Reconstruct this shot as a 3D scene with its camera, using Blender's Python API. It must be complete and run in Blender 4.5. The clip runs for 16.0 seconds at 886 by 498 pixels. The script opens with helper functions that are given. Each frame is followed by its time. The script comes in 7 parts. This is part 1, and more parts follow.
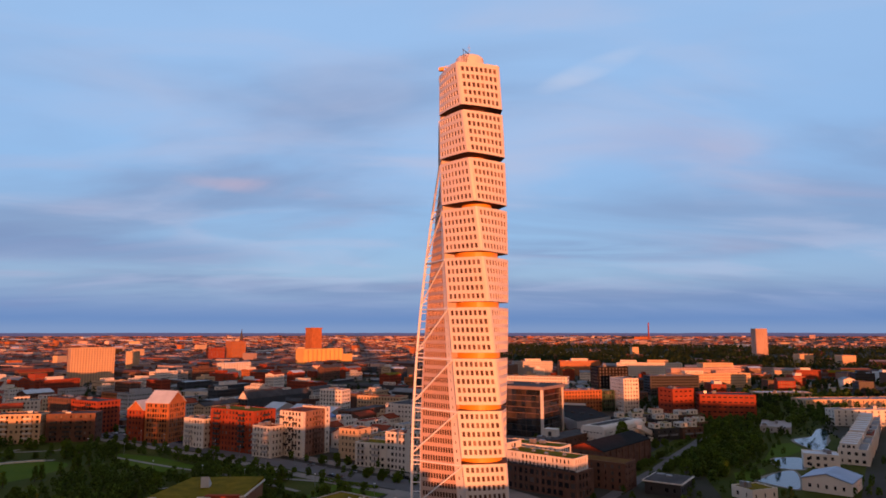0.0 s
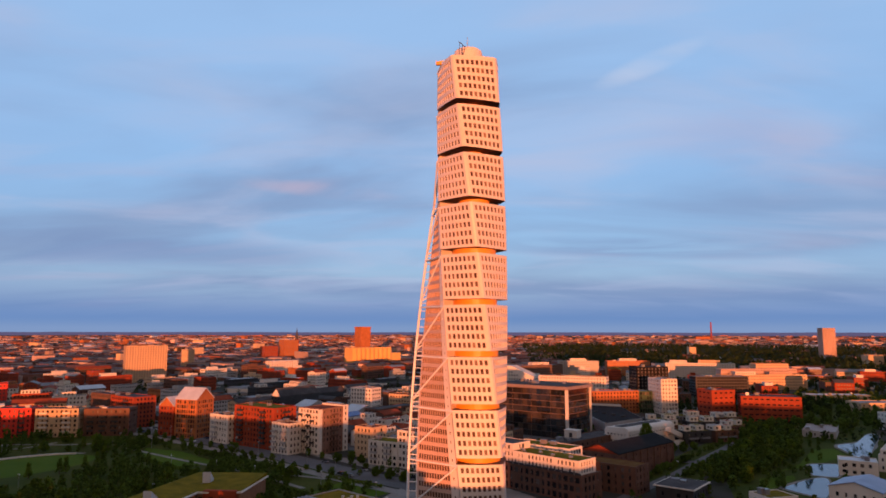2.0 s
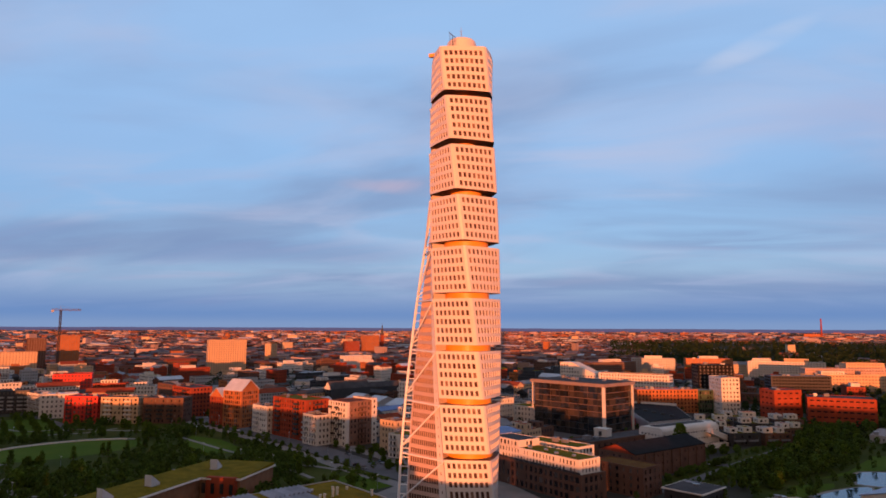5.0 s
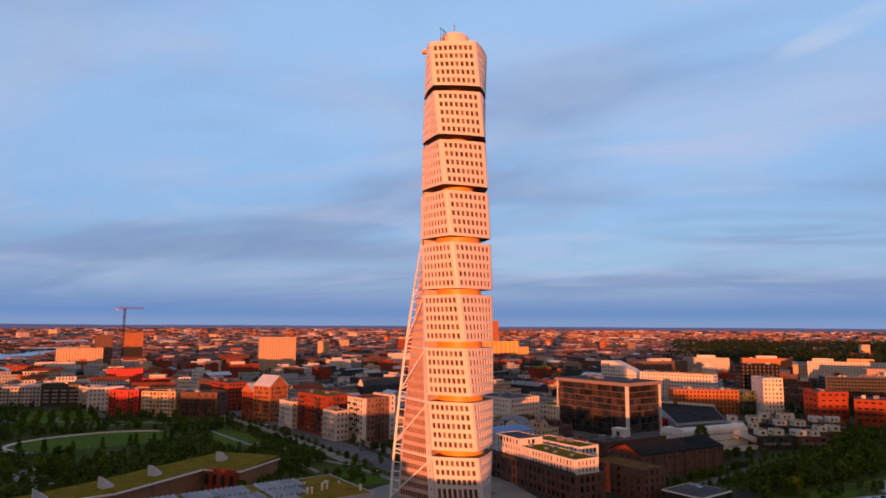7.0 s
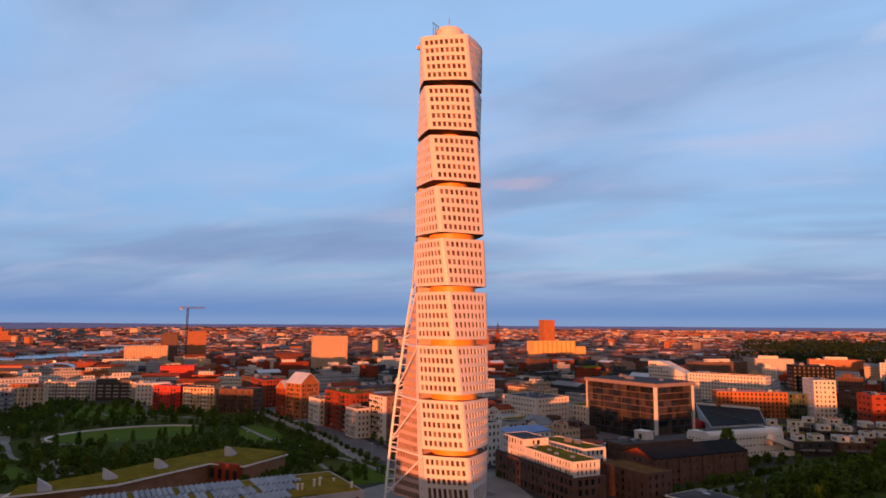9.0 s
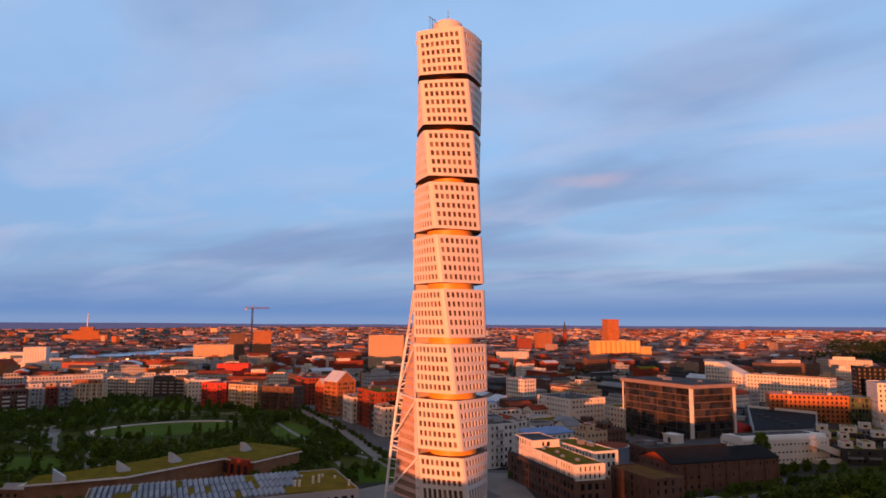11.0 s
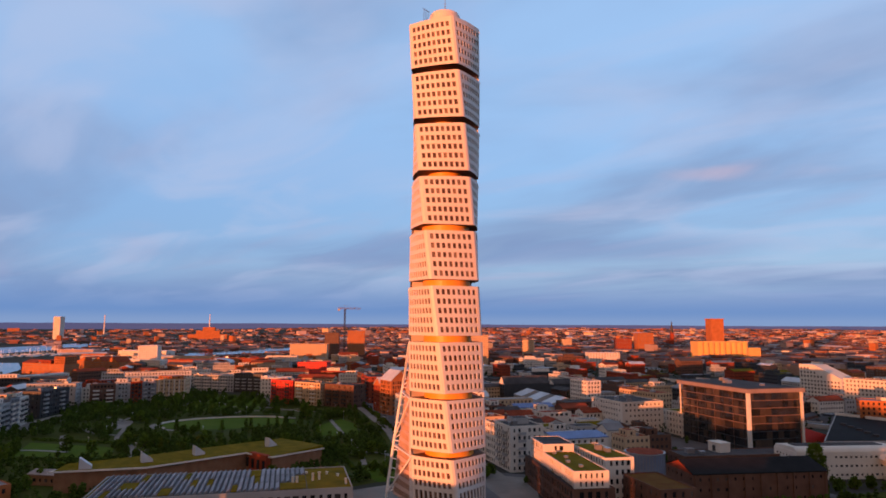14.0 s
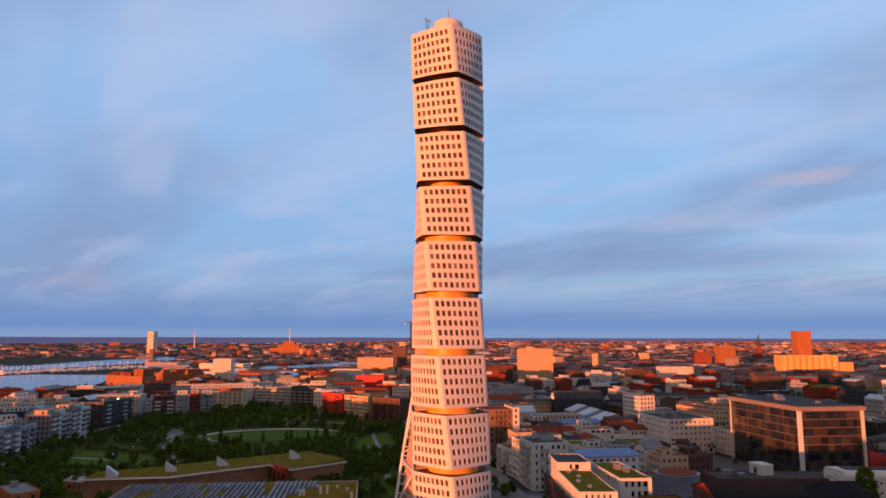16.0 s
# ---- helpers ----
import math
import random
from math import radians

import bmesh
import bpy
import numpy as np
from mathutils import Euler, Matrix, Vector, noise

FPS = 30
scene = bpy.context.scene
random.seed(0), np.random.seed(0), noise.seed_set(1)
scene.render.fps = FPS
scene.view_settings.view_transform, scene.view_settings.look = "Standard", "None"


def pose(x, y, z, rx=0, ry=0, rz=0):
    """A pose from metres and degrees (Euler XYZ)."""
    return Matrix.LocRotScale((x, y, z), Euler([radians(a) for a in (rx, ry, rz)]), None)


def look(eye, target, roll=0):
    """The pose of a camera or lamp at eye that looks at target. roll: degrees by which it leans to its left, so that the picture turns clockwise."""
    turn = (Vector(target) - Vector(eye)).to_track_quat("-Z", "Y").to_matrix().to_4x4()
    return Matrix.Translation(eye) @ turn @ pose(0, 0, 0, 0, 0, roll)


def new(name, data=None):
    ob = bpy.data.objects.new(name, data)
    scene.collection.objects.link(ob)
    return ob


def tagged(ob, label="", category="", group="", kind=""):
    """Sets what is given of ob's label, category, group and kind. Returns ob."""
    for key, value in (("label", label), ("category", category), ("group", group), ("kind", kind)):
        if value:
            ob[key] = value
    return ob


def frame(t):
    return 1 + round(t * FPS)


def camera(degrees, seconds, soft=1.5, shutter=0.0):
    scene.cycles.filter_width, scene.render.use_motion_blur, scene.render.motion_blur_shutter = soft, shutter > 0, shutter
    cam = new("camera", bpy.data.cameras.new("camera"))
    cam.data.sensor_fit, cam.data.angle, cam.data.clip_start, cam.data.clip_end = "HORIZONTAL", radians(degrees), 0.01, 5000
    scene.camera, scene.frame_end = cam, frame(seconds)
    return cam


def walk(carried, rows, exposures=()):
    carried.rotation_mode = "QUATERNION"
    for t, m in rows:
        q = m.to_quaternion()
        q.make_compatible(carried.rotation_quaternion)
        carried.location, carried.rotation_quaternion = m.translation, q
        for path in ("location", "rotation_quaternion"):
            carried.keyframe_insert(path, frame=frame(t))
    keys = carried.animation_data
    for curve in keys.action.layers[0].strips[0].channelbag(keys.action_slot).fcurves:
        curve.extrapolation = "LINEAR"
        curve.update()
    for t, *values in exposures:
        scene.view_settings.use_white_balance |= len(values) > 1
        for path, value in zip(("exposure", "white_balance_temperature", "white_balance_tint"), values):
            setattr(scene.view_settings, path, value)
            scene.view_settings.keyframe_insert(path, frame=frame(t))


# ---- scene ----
cam = camera(67.8, 16.0, soft=1.7)
METRES, EYE, TILT, LEAN, TURN = 233.5, 72.0, 7.2, 0.0, 0.0
ROWS = [
    (0.0, 0.0, 0.0, 0.0, 0.0, 0.0, -0.0),
    (0.5, 0.0262, 0.0067, -0.0015, 1.05, -0.0, 0.12),
    (1.0, 0.0532, 0.0125, -0.0029, 2.32, -0.01, 0.28),
    (1.5, 0.0813, 0.0178, -0.0043, 3.73, -0.02, 0.42),
    (2.0, 0.1097, 0.0231, -0.0057, 5.09, -0.02, 0.58),
    (2.5, 0.1383, 0.0287, -0.0071, 6.46, -0.03, 0.72),
    (3.0, 0.1674, 0.0342, -0.0085, 7.8, -0.08, 0.86),
    (3.5, 0.1972, 0.0402, -0.01, 9.15, -0.11, 1.0),
    (4.0, 0.2271, 0.0467, -0.0113, 10.52, -0.15, 1.14),
    (6.5, 0.3775, 0.0879, -0.0192, 17.4, -0.18, 1.86),
    (7.0, 0.4072, 0.0992, -0.0216, 18.79, -0.16, 2.0),
    (7.5, 0.4368, 0.1122, -0.024, 20.26, -0.14, 2.14),
    (8.0, 0.4655, 0.1269, -0.0265, 21.72, -0.08, 2.32),
    (8.5, 0.4936, 0.1427, -0.029, 23.17, -0.02, 2.48),
    (11.0, 0.6259, 0.2339, -0.0437, 31.02, 0.37, 3.39),
    (11.5, 0.6506, 0.2543, -0.0469, 32.62, 0.47, 3.58),
    (12.0, 0.6746, 0.2757, -0.0502, 34.22, 0.58, 3.75),
    (12.5, 0.6982, 0.2978, -0.0535, 35.83, 0.69, 3.93),
    (13.0, 0.7209, 0.3207, -0.0569, 37.45, 0.8, 4.1),
    (13.5, 0.743, 0.344, -0.0603, 39.06, 0.92, 4.27),
    (14.0, 0.7646, 0.3682, -0.0637, 40.67, 1.06, 4.43),
    (14.5, 0.7853, 0.3929, -0.0671, 42.28, 1.21, 4.62),
    (15.0, 0.8051, 0.4182, -0.0706, 44.03, 1.44, 4.82),
    (15.5, 0.8226, 0.4422, -0.0738, 45.8, 2.06, 5.01),
    (16.0, 0.8406, 0.4688, -0.0775, 47.66, 2.82, 5.19),
]
walk(cam, [(t, pose(0, 0, EYE, TILT, LEAN, TURN) @ pose(METRES * x, METRES * y, METRES * z, 90 + pitch, roll, yaw)) for t, x, y, z, yaw, pitch, roll in ROWS], exposures=((0.0, 0.43), (16.0, 0.52)))

# ---- world, sun ----
SUN_AZ = radians(172)          # clockwise from +y
SUN_EL = radians(1.25)
SUN_DIR = Vector((math.sin(SUN_AZ) * math.cos(SUN_EL), math.cos(SUN_AZ) * math.cos(SUN_EL), math.sin(SUN_EL)))

world = bpy.data.worlds.new("sky")
scene.world = world
world.use_nodes = True
wt = world.node_tree
for n in list(wt.nodes):
    wt.nodes.remove(n)


def wnode(kind, **kw):
    n = wt.nodes.new(kind)
    for k, v in kw.items():
        n.inputs[k.replace("_", " ")].default_value = v
    return n


def wlink(a, ao, b, bi):
    wt.links.new(a.outputs[ao], b.inputs[bi])


def wmath(op, a, b=None):
    n = wt.nodes.new("ShaderNodeMath")
    n.operation = op
    for i, v in enumerate((a, b)):
        if v is None:
            continue
        if isinstance(v, (int, float)):
            n.inputs[i].default_value = v
        else:
            wt.links.new(v, n.inputs[i])
    return n.outputs[0]


sky = wnode("ShaderNodeTexSky")
sky.sky_type = "NISHITA"
sky.sun_disc = False
sky.sun_elevation = radians(6)
sky.sun_rotation = SUN_AZ
sky.air_density, sky.dust_density, sky.ozone_density = 1.2, 0.6, 2.0
tc = wnode("ShaderNodeTexCoord")
sep = wnode("ShaderNodeSeparateXYZ")
wlink(tc, "Generated", sep, 0)
height_out = wmath("MAXIMUM", sep.outputs[2], 0.0)
den = wmath("ADD", height_out, 0.16)
px = wmath("DIVIDE", sep.outputs[0], den)
py = wmath("DIVIDE", sep.outputs[1], den)
comb = wnode("ShaderNodeCombineXYZ")
wt.links.new(px, comb.inputs[0])
wt.links.new(py, comb.inputs[1])
mapping = wnode("ShaderNodeMapping")
mapping.inputs["Rotation"].default_value = (0, 0, radians(-28))
mapping.inputs["Scale"].default_value = (0.55, 1.15, 1.0)
wlink(comb, 0, mapping, 0)


def cloud_noise(scale, detail, rough, distort, shift):
    m = wnode("ShaderNodeMapping")
    m.inputs["Location"].default_value = shift
    wlink(mapping, 0, m, 0)
    n = wnode("ShaderNodeTexNoise", Scale=scale, Detail=detail, Roughness=rough, Distortion=distort)
    wlink(m, 0, n, "Vector")
    return n.outputs["Fac"]


def ramp(value, lo, hi, smooth=True):
    n = wt.nodes.new("ShaderNodeMapRange")
    n.interpolation_type = "SMOOTHSTEP" if smooth else "LINEAR"
    n.inputs["From Min"].default_value, n.inputs["From Max"].default_value = lo, hi
    wt.links.new(value, n.inputs["Value"])
    return n.outputs[0]


def wmix(fac, a, b):
    n = wt.nodes.new("ShaderNodeMix")
    n.data_type = "RGBA"
    wt.links.new(fac, n.inputs["Factor"])
    for v, i in ((a, 6), (b, 7)):
        if isinstance(v, tuple):
            n.inputs[i].default_value = (*v, 1)
        else:
            wt.links.new(v, n.inputs[i])
    return n.outputs[2]


SKY_GAIN = 0.07
gain = wt.nodes.new("ShaderNodeVectorMath")
gain.operation = "SCALE"
gain.inputs["Scale"].default_value = SKY_GAIN
wlink(sky, 0, gain, 0)
clear = wmix(ramp(height_out, 0.0, 0.45), (0.12, 0.27, 0.62), (0.292, 0.462, 0.765))
base_sky = wt.nodes.new("ShaderNodeVectorMath")
base_sky.operation = "ADD"
wt.links.new(clear, base_sky.inputs[0])
wt.links.new(gain.outputs[0], base_sky.inputs[1])
big = cloud_noise(0.9, 6, 0.5, 0.5, (3.1, 1.7, 0))
fine = cloud_noise(1.9, 5, 0.48, 0.6, (0.4, 7.2, 0))
wisp = cloud_noise(1.5, 5, 0.5, 0.4, (9.4, 2.2, 0))
dark_mask = ramp(big, 0.40, 0.68)
light_mask = ramp(fine, 0.46, 0.70)
veil = wmix(wmath("MULTIPLY", dark_mask, 0.72), base_sky.outputs[0], (0.25, 0.34, 0.57))
clouds = wmix(wmath("MULTIPLY", light_mask, 0.48), veil, (0.52, 0.59, 0.82))
clouds = wmix(wmath("MULTIPLY", ramp(wisp, 0.52, 0.80), 0.34), clouds, (0.52, 0.45, 0.62))


def streak(sky_in, az, el, tilt, length, width, amount, color):
    """One long soft cloud: compass bearing, height, lean and half sizes in degrees."""
    az, el, tilt = radians(az), radians(el), radians(tilt)
    right = Vector((math.cos(az), -math.sin(az), 0))
    up = Vector((-math.sin(az) * math.sin(el), -math.cos(az) * math.sin(el), math.cos(el)))
    ahead = Vector((math.sin(az) * math.cos(el), math.cos(az) * math.cos(el), math.sin(el)))
    axes = (right * math.cos(tilt) + up * math.sin(tilt), up * math.cos(tilt) - right * math.sin(tilt))
    total = None
    for axis, size in zip(axes, (length, width)):
        d = wt.nodes.new("ShaderNodeVectorMath")
        d.operation = "DOT_PRODUCT"
        wlink(tc, "Generated", d, 0)
        d.inputs[1].default_value = axis
        q = wmath("POWER", wmath("ABSOLUTE", wmath("DIVIDE", d.outputs["Value"], math.sin(radians(size)))), 2.0)
        total = q if total is None else wmath("ADD", total, q)
    front = wt.nodes.new("ShaderNodeVectorMath")
    front.operation = "DOT_PRODUCT"
    wlink(tc, "Generated", front, 0)
    front.inputs[1].default_value = ahead
    shape = wmath("MULTIPLY", ramp(total, 1.4, 0.0), wmath("GREATER_THAN", front.outputs["Value"], 0.0))
    torn = wmath("MULTIPLY", shape, ramp(fine, 0.30, 0.60))
    return wmix(wmath("MULTIPLY", torn, amount), sky_in, color)


clouds = streak(clouds, 12.9, 21.8, 17, 4.4, 0.9, 0.6, (0.60, 0.69, 0.90))
clouds = streak(clouds, -15.5, 12.0, -3, 6.5, 0.7, 0.45, (0.60, 0.48, 0.62))
clouds = streak(clouds, -4.5, 2.4, 2, 5.0, 0.35, 0.8, (0.50, 0.58, 0.78))
clouds = streak(clouds, -14.5, 12.5, 4, 5.0, 0.8, 0.35, (0.62, 0.50, 0.64))
clouds = streak(clouds, 3.0, 16.0, 8, 16.0, 4.0, 0.6, (0.52, 0.60, 0.84))
clouds = streak(clouds, -58.0, 17.0, 4, 24.0, 6.0, 0.35, (0.50, 0.58, 0.82))
clouds = streak(clouds, -24.0, 18.0, -4, 14.0, 3.0, 0.5, (0.50, 0.57, 0.80))
clouds = streak(clouds, -40.0, 6.5, 1, 26.0, 1.6, 0.6, (0.20, 0.30, 0.56))
clouds = streak(clouds, 12.0, 7.0, -3, 14.0, 1.0, 0.6, (0.22, 0.31, 0.56))
haze = wmix(ramp(height_out, 0.09, 0.0), clouds, (0.15, 0.29, 0.60))
haze = wmix(wmath("MULTIPLY", ramp(height_out, 0.022, 0.002), 0.7), haze, (0.28, 0.39, 0.63))
# unseen overhead sky is greyed to set the fill; the low sun warms its own side
high = wmix(ramp(height_out, 0.55, 0.9), haze, (0.27, 0.33, 0.46))
side = wt.nodes.new("ShaderNodeVectorMath")
side.operation = "DOT_PRODUCT"
wlink(tc, "Generated", side, 0)
side.inputs[1].default_value = (math.sin(SUN_AZ), math.cos(SUN_AZ), 0.15)
warm = wmix(ramp(side.outputs["Value"], -0.1, 0.6), high, (0.285, 0.275, 0.305))
haze = wmix(ramp(side.outputs["Value"], 0.72, 1.0), warm, (0.75, 0.42, 0.28))
bg = wnode("ShaderNodeBackground", Strength=0.66)
wt.links.new(haze, bg.inputs["Color"])
out = wnode("ShaderNodeOutputWorld")
wlink(bg, 0, out, 0)

sun_data = bpy.data.lights.new("sun", "SUN")
sun_data.energy, sun_data.angle, sun_data.color = 5.0, radians(0.5), (1.0, 0.28, 0.095)
sun = new("sun", sun_data)
sun.matrix_world = look(SUN_DIR * 500, (0, 0, 0))


# ---- materials ----
def material(name, color, rough=0.7, metal=0.0, vary=0.25, scale=0.15, grain=3.0, bump=0.3, second=None, rand=0.0, island=0.0, spec=0.5):
    m = bpy.data.materials.new(name)
    m.use_nodes = True
    nt = m.node_tree
    bsdf = nt.nodes["Principled BSDF"]
    bsdf.inputs["Roughness"].default_value, bsdf.inputs["Metallic"].default_value = rough, metal
    bsdf.inputs["Specular IOR Level"].default_value = spec if rough < 0.8 else 0.06
    co = nt.nodes.new("ShaderNodeTexCoord")

    def tex(s, detail):
        n = nt.nodes.new("ShaderNodeTexNoise")
        n.inputs["Scale"].default_value, n.inputs["Detail"].default_value = s, detail
        nt.links.new(co.outputs["Object"], n.inputs["Vector"])
        return n.outputs["Fac"]

    def mix(fac, a, b, mode="MIX"):
        n = nt.nodes.new("ShaderNodeMix")
        n.data_type, n.blend_type = "RGBA", mode
        for v, i in ((fac, 0), (a, 6), (b, 7)):
            if isinstance(v, (int, float)):
                n.inputs[i].default_value = v
            elif isinstance(v, tuple):
                n.inputs[i].default_value = (*v, 1)
            else:
                nt.links.new(v, n.inputs[i])
        return n.outputs[2]

    def span(v, lo, hi, a, b):
        n = nt.nodes.new("ShaderNodeMapRange")
        for k, x in (("From Min", lo), ("From Max", hi), ("To Min", a), ("To Max", b)):
            n.inputs[k].default_value = x
        nt.links.new(v, n.inputs["Value"])
        return n.outputs[0]

    dark = tuple(c * (1 - vary) for c in color)
    light = tuple(min(1, c * (1 + vary)) for c in color)
    large, small = tex(scale, 4), tex(grain, 5)
    col = mix(span(large, 0.3, 0.7, 0, 1), dark, second if second else light)
    col = mix(span(small, 0.3, 0.7, 0, 0.5), col, dark)
    if rand:
        oi = nt.nodes.new("ShaderNodeObjectInfo")
        col = mix(1.0, col, mix(oi.outputs["Random"], (1 - rand,) * 3, (1 + rand, 1 + rand * 0.9, 1 + rand * 0.8)), "MULTIPLY")
    if island:
        ge = nt.nodes.new("ShaderNodeNewGeometry")
        hsv = nt.nodes.new("ShaderNodeHueSaturation")
        nt.links.new(span(ge.outputs["Random Per Island"], 0, 1, 1 - island, 1 + island), hsv.inputs["Value"])
        nt.links.new(col, hsv.inputs["Color"])
        col = hsv.outputs[0]
    nt.links.new(col, bsdf.inputs["Base Color"])
    nt.links.new(span(small, 0.2, 0.8, max(0.02, rough - 0.1), min(1, rough + 0.1)), bsdf.inputs["Roughness"])
    if bump:
        b = nt.nodes.new("ShaderNodeBump")
        b.inputs["Strength"].default_value, b.inputs["Distance"].default_value = bump, 0.05
        nt.links.new(small, b.inputs["Height"])
        nt.links.new(b.outputs[0], bsdf.inputs["Normal"])
    return m


def pane_material(name, dark, light, rough=0.08, bias=2.0, spec=0.5, island=False):
    """Window glass: dark room behind, some panes with drawn blinds; far panes haze-paled."""
    m = bpy.data.materials.new(name)
    m.use_nodes = True
    nt = m.node_tree
    bsdf = nt.nodes["Principled BSDF"]
    src = nt.nodes.new("ShaderNodeNewGeometry" if island else "ShaderNodeObjectInfo")
    p = nt.nodes.new("ShaderNodeMath")
    p.operation = "POWER"
    p.inputs[1].default_value = bias
    nt.links.new(src.outputs["Random Per Island" if island else "Random"], p.inputs[0])
    mx = nt.nodes.new("ShaderNodeMix")
    mx.data_type = "RGBA"
    mx.inputs[6].default_value, mx.inputs[7].default_value = (*dark, 1), (*light, 1)
    nt.links.new(p.outputs[0], mx.inputs[0])
    nt.links.new(mx.outputs[2], bsdf.inputs["Base Color"])
    bsdf.inputs["Roughness"].default_value = rough
    bsdf.inputs["Specular IOR Level"].default_value = spec
    return m


WHITE_PANEL = material("white_aluminium_panel", (0.70, 0.62, 0.57), 0.5, 0.0, 0.05, 0.08, 1.5, 0.05)
# wing panel: the orange of low grazing sun is toned into its colour
WING_PANEL = material("grazing_lit_panel", (0.56, 0.37, 0.29), 0.55, 0.0, 0.1, 0.1, 1.5, 0.05)
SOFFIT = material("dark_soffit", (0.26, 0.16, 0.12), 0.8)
# recess panel: the sun's reflection in the glass is put into this orange
GAP_PANEL = material("sunlit_recess_panel", (0.88, 0.36, 0.03), 0.45, 0.0, 0.1)
STEEL_WHITE = material("white_painted_steel", (0.78, 0.76, 0.74), 0.45, 0.0, 0.06, 0.3, 4, 0.05)
GLASS_TOWER = pane_material("tower_glass", (0.085, 0.046, 0.036), (0.26, 0.17, 0.13), 0.2, 3.5, 0.3)
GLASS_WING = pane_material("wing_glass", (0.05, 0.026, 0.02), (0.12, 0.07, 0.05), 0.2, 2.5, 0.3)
GLASS = pane_material("house_glass", (0.012, 0.013, 0.017), (0.14, 0.12, 0.11), 0.15, 4.0, 0.25)
GLASS_JOINED = pane_material("house_glass_rows", (0.012, 0.013, 0.017), (0.20, 0.16, 0.13), 0.15, 3.5, 0.25, True)
GLASS_DARK = pane_material("curtain_glass", (0.012, 0.014, 0.018), (0.085, 0.06, 0.045), 0.05, 2.0, 0.8)
GREEN_GLASS = material("green_glazed_cladding", (0.05, 0.09, 0.045), 0.35, 0.1, 0.2, 0.3, 2, 0.1)
SILO_RENDER = material("yellow_silo_render", (0.72, 0.42, 0.15), 0.85, 0, 0.12, 0.05, 1, 0.2)
BROWN_METAL = material("brown_anodised_metal", (0.19, 0.115, 0.08), 0.5, 0.3, 0.15)
WHITE_PLASTER = material("white_plaster", (0.71, 0.64, 0.565), 0.85, 0, 0.1, 0.1, 2, 0.2)
CREAM_PLASTER = material("cream_plaster", (0.59, 0.41, 0.26), 0.85, 0, 0.12, 0.1, 2, 0.2)
GREY_PLASTER = material("grey_plaster", (0.42, 0.40, 0.39), 0.85, 0, 0.15, 0.1, 2, 0.2)
BLACK_CLAD = material("black_cladding", (0.018, 0.017, 0.018), 0.85, 0, 0.3, 0.2, 2, 0.2)
# paler panes for distant houses: haze is put into the glass colour
GLASS_HAZED = pane_material("hazed_house_glass", (0.20, 0.14, 0.11), (0.26, 0.19, 0.15), 0.3, 2.0, 0.3)
DARK_CLAD = material("dark_cladding", (0.034, 0.032, 0.034), 0.6, 0, 0.25, 0.2, 2, 0.2)
TAUPE_BRICK = material("taupe_brick", (0.27, 0.15, 0.11), 0.9, 0, 0.22, 0.15, 6, 0.4)
RED_BRICK = material("red_brick", (0.30, 0.060, 0.030), 0.9, 0, 0.22, 0.15, 6, 0.4)
BROWN_BRICK = material("brown_brick", (0.15, 0.082, 0.06), 0.9, 0, 0.25, 0.2, 6, 0.4)
ORANGE_BRICK = material("orange_brick", (0.42, 0.15, 0.06), 0.9, 0, 0.22, 0.15, 6, 0.4)
RED_PAINT = material("red_facade_paint", (0.62, 0.035, 0.02), 0.7, 0, 0.12, 0.2, 3, 0.2)
ROOF_DARK = material("dark_roof_felt", (0.085, 0.078, 0.080), 0.9, 0, 0.3, 0.12, 2, 0.3)
ROOF_GREY = material("grey_roof_sheet", (0.22, 0.205, 0.21), 0.7, 0, 0.25, 0.1, 2, 0.2)
ROOF_LIGHT = material("pale_metal_roof", (0.55, 0.56, 0.60), 0.5, 0, 0.15, 0.15, 2, 0.1)
ROOF_BLUE = material("blue_grey_roof", (0.11, 0.165, 0.38), 0.5, 0, 0.2, 0.15, 2, 0.1)
ROOF_GREEN = material("sedum_roof", (0.18, 0.15, 0.006), 0.95, 0, 0.4, 0.22, 1.6, 0.8, (0.25, 0.165, 0.010))
ROOF_TILE = material("red_tile_roof", (0.27, 0.06, 0.03), 0.9, 0, 0.25, 0.2, 4, 0.4)
ROOF_STRIP = material("blue_grey_strip_metal", (0.24, 0.235, 0.265), 0.55, 0.1, 0.2, 0.2, 2, 0.1, None, 0.25)
METAL = material("grey_metal", (0.35, 0.35, 0.36), 0.4, 0.6, 0.15)
ROOF_RUST = material("rusty_sedum_roof", (0.20, 0.08, 0.02), 0.95, 0, 0.4, 0.25, 1.6, 0.8, (0.17, 0.09, 0.02))
STEEL_CLAD = material("steel_grey_cladding", (0.20, 0.20, 0.22), 0.5, 0.1, 0.18, 0.2, 2, 0.1)
BLUE_METAL = material("blue_grey_cladding", (0.26, 0.31, 0.44), 0.45, 0.2, 0.15, 0.2, 2, 0.1)
ROOF_EDGE = material("brown_grey_roof_edge", (0.30, 0.22, 0.19), 0.6, 0.1, 0.12)
WOOD = material("wooden_cladding", (0.29, 0.155, 0.09), 0.8, 0, 0.2, 0.3, 3, 0.3)
ASPHALT = material("asphalt", (0.15, 0.14, 0.14), 0.9, 0, 0.25, 0.05, 1.0, 0.3)
PAVING = material("pale_paving", (0.27, 0.24, 0.215), 0.9, 0, 0.25, 0.06, 1.0, 0.3)
GRASS = material("grass", (0.082, 0.150, 0.007), 0.95, 0, 0.3, 0.05, 0.8, 0.6, (0.095, 0.132, 0.010))
MEADOW = material("rough_meadow", (0.068, 0.100, 0.012), 0.95, 0, 0.45, 0.035, 0.5, 0.8, (0.085, 0.085, 0.016))
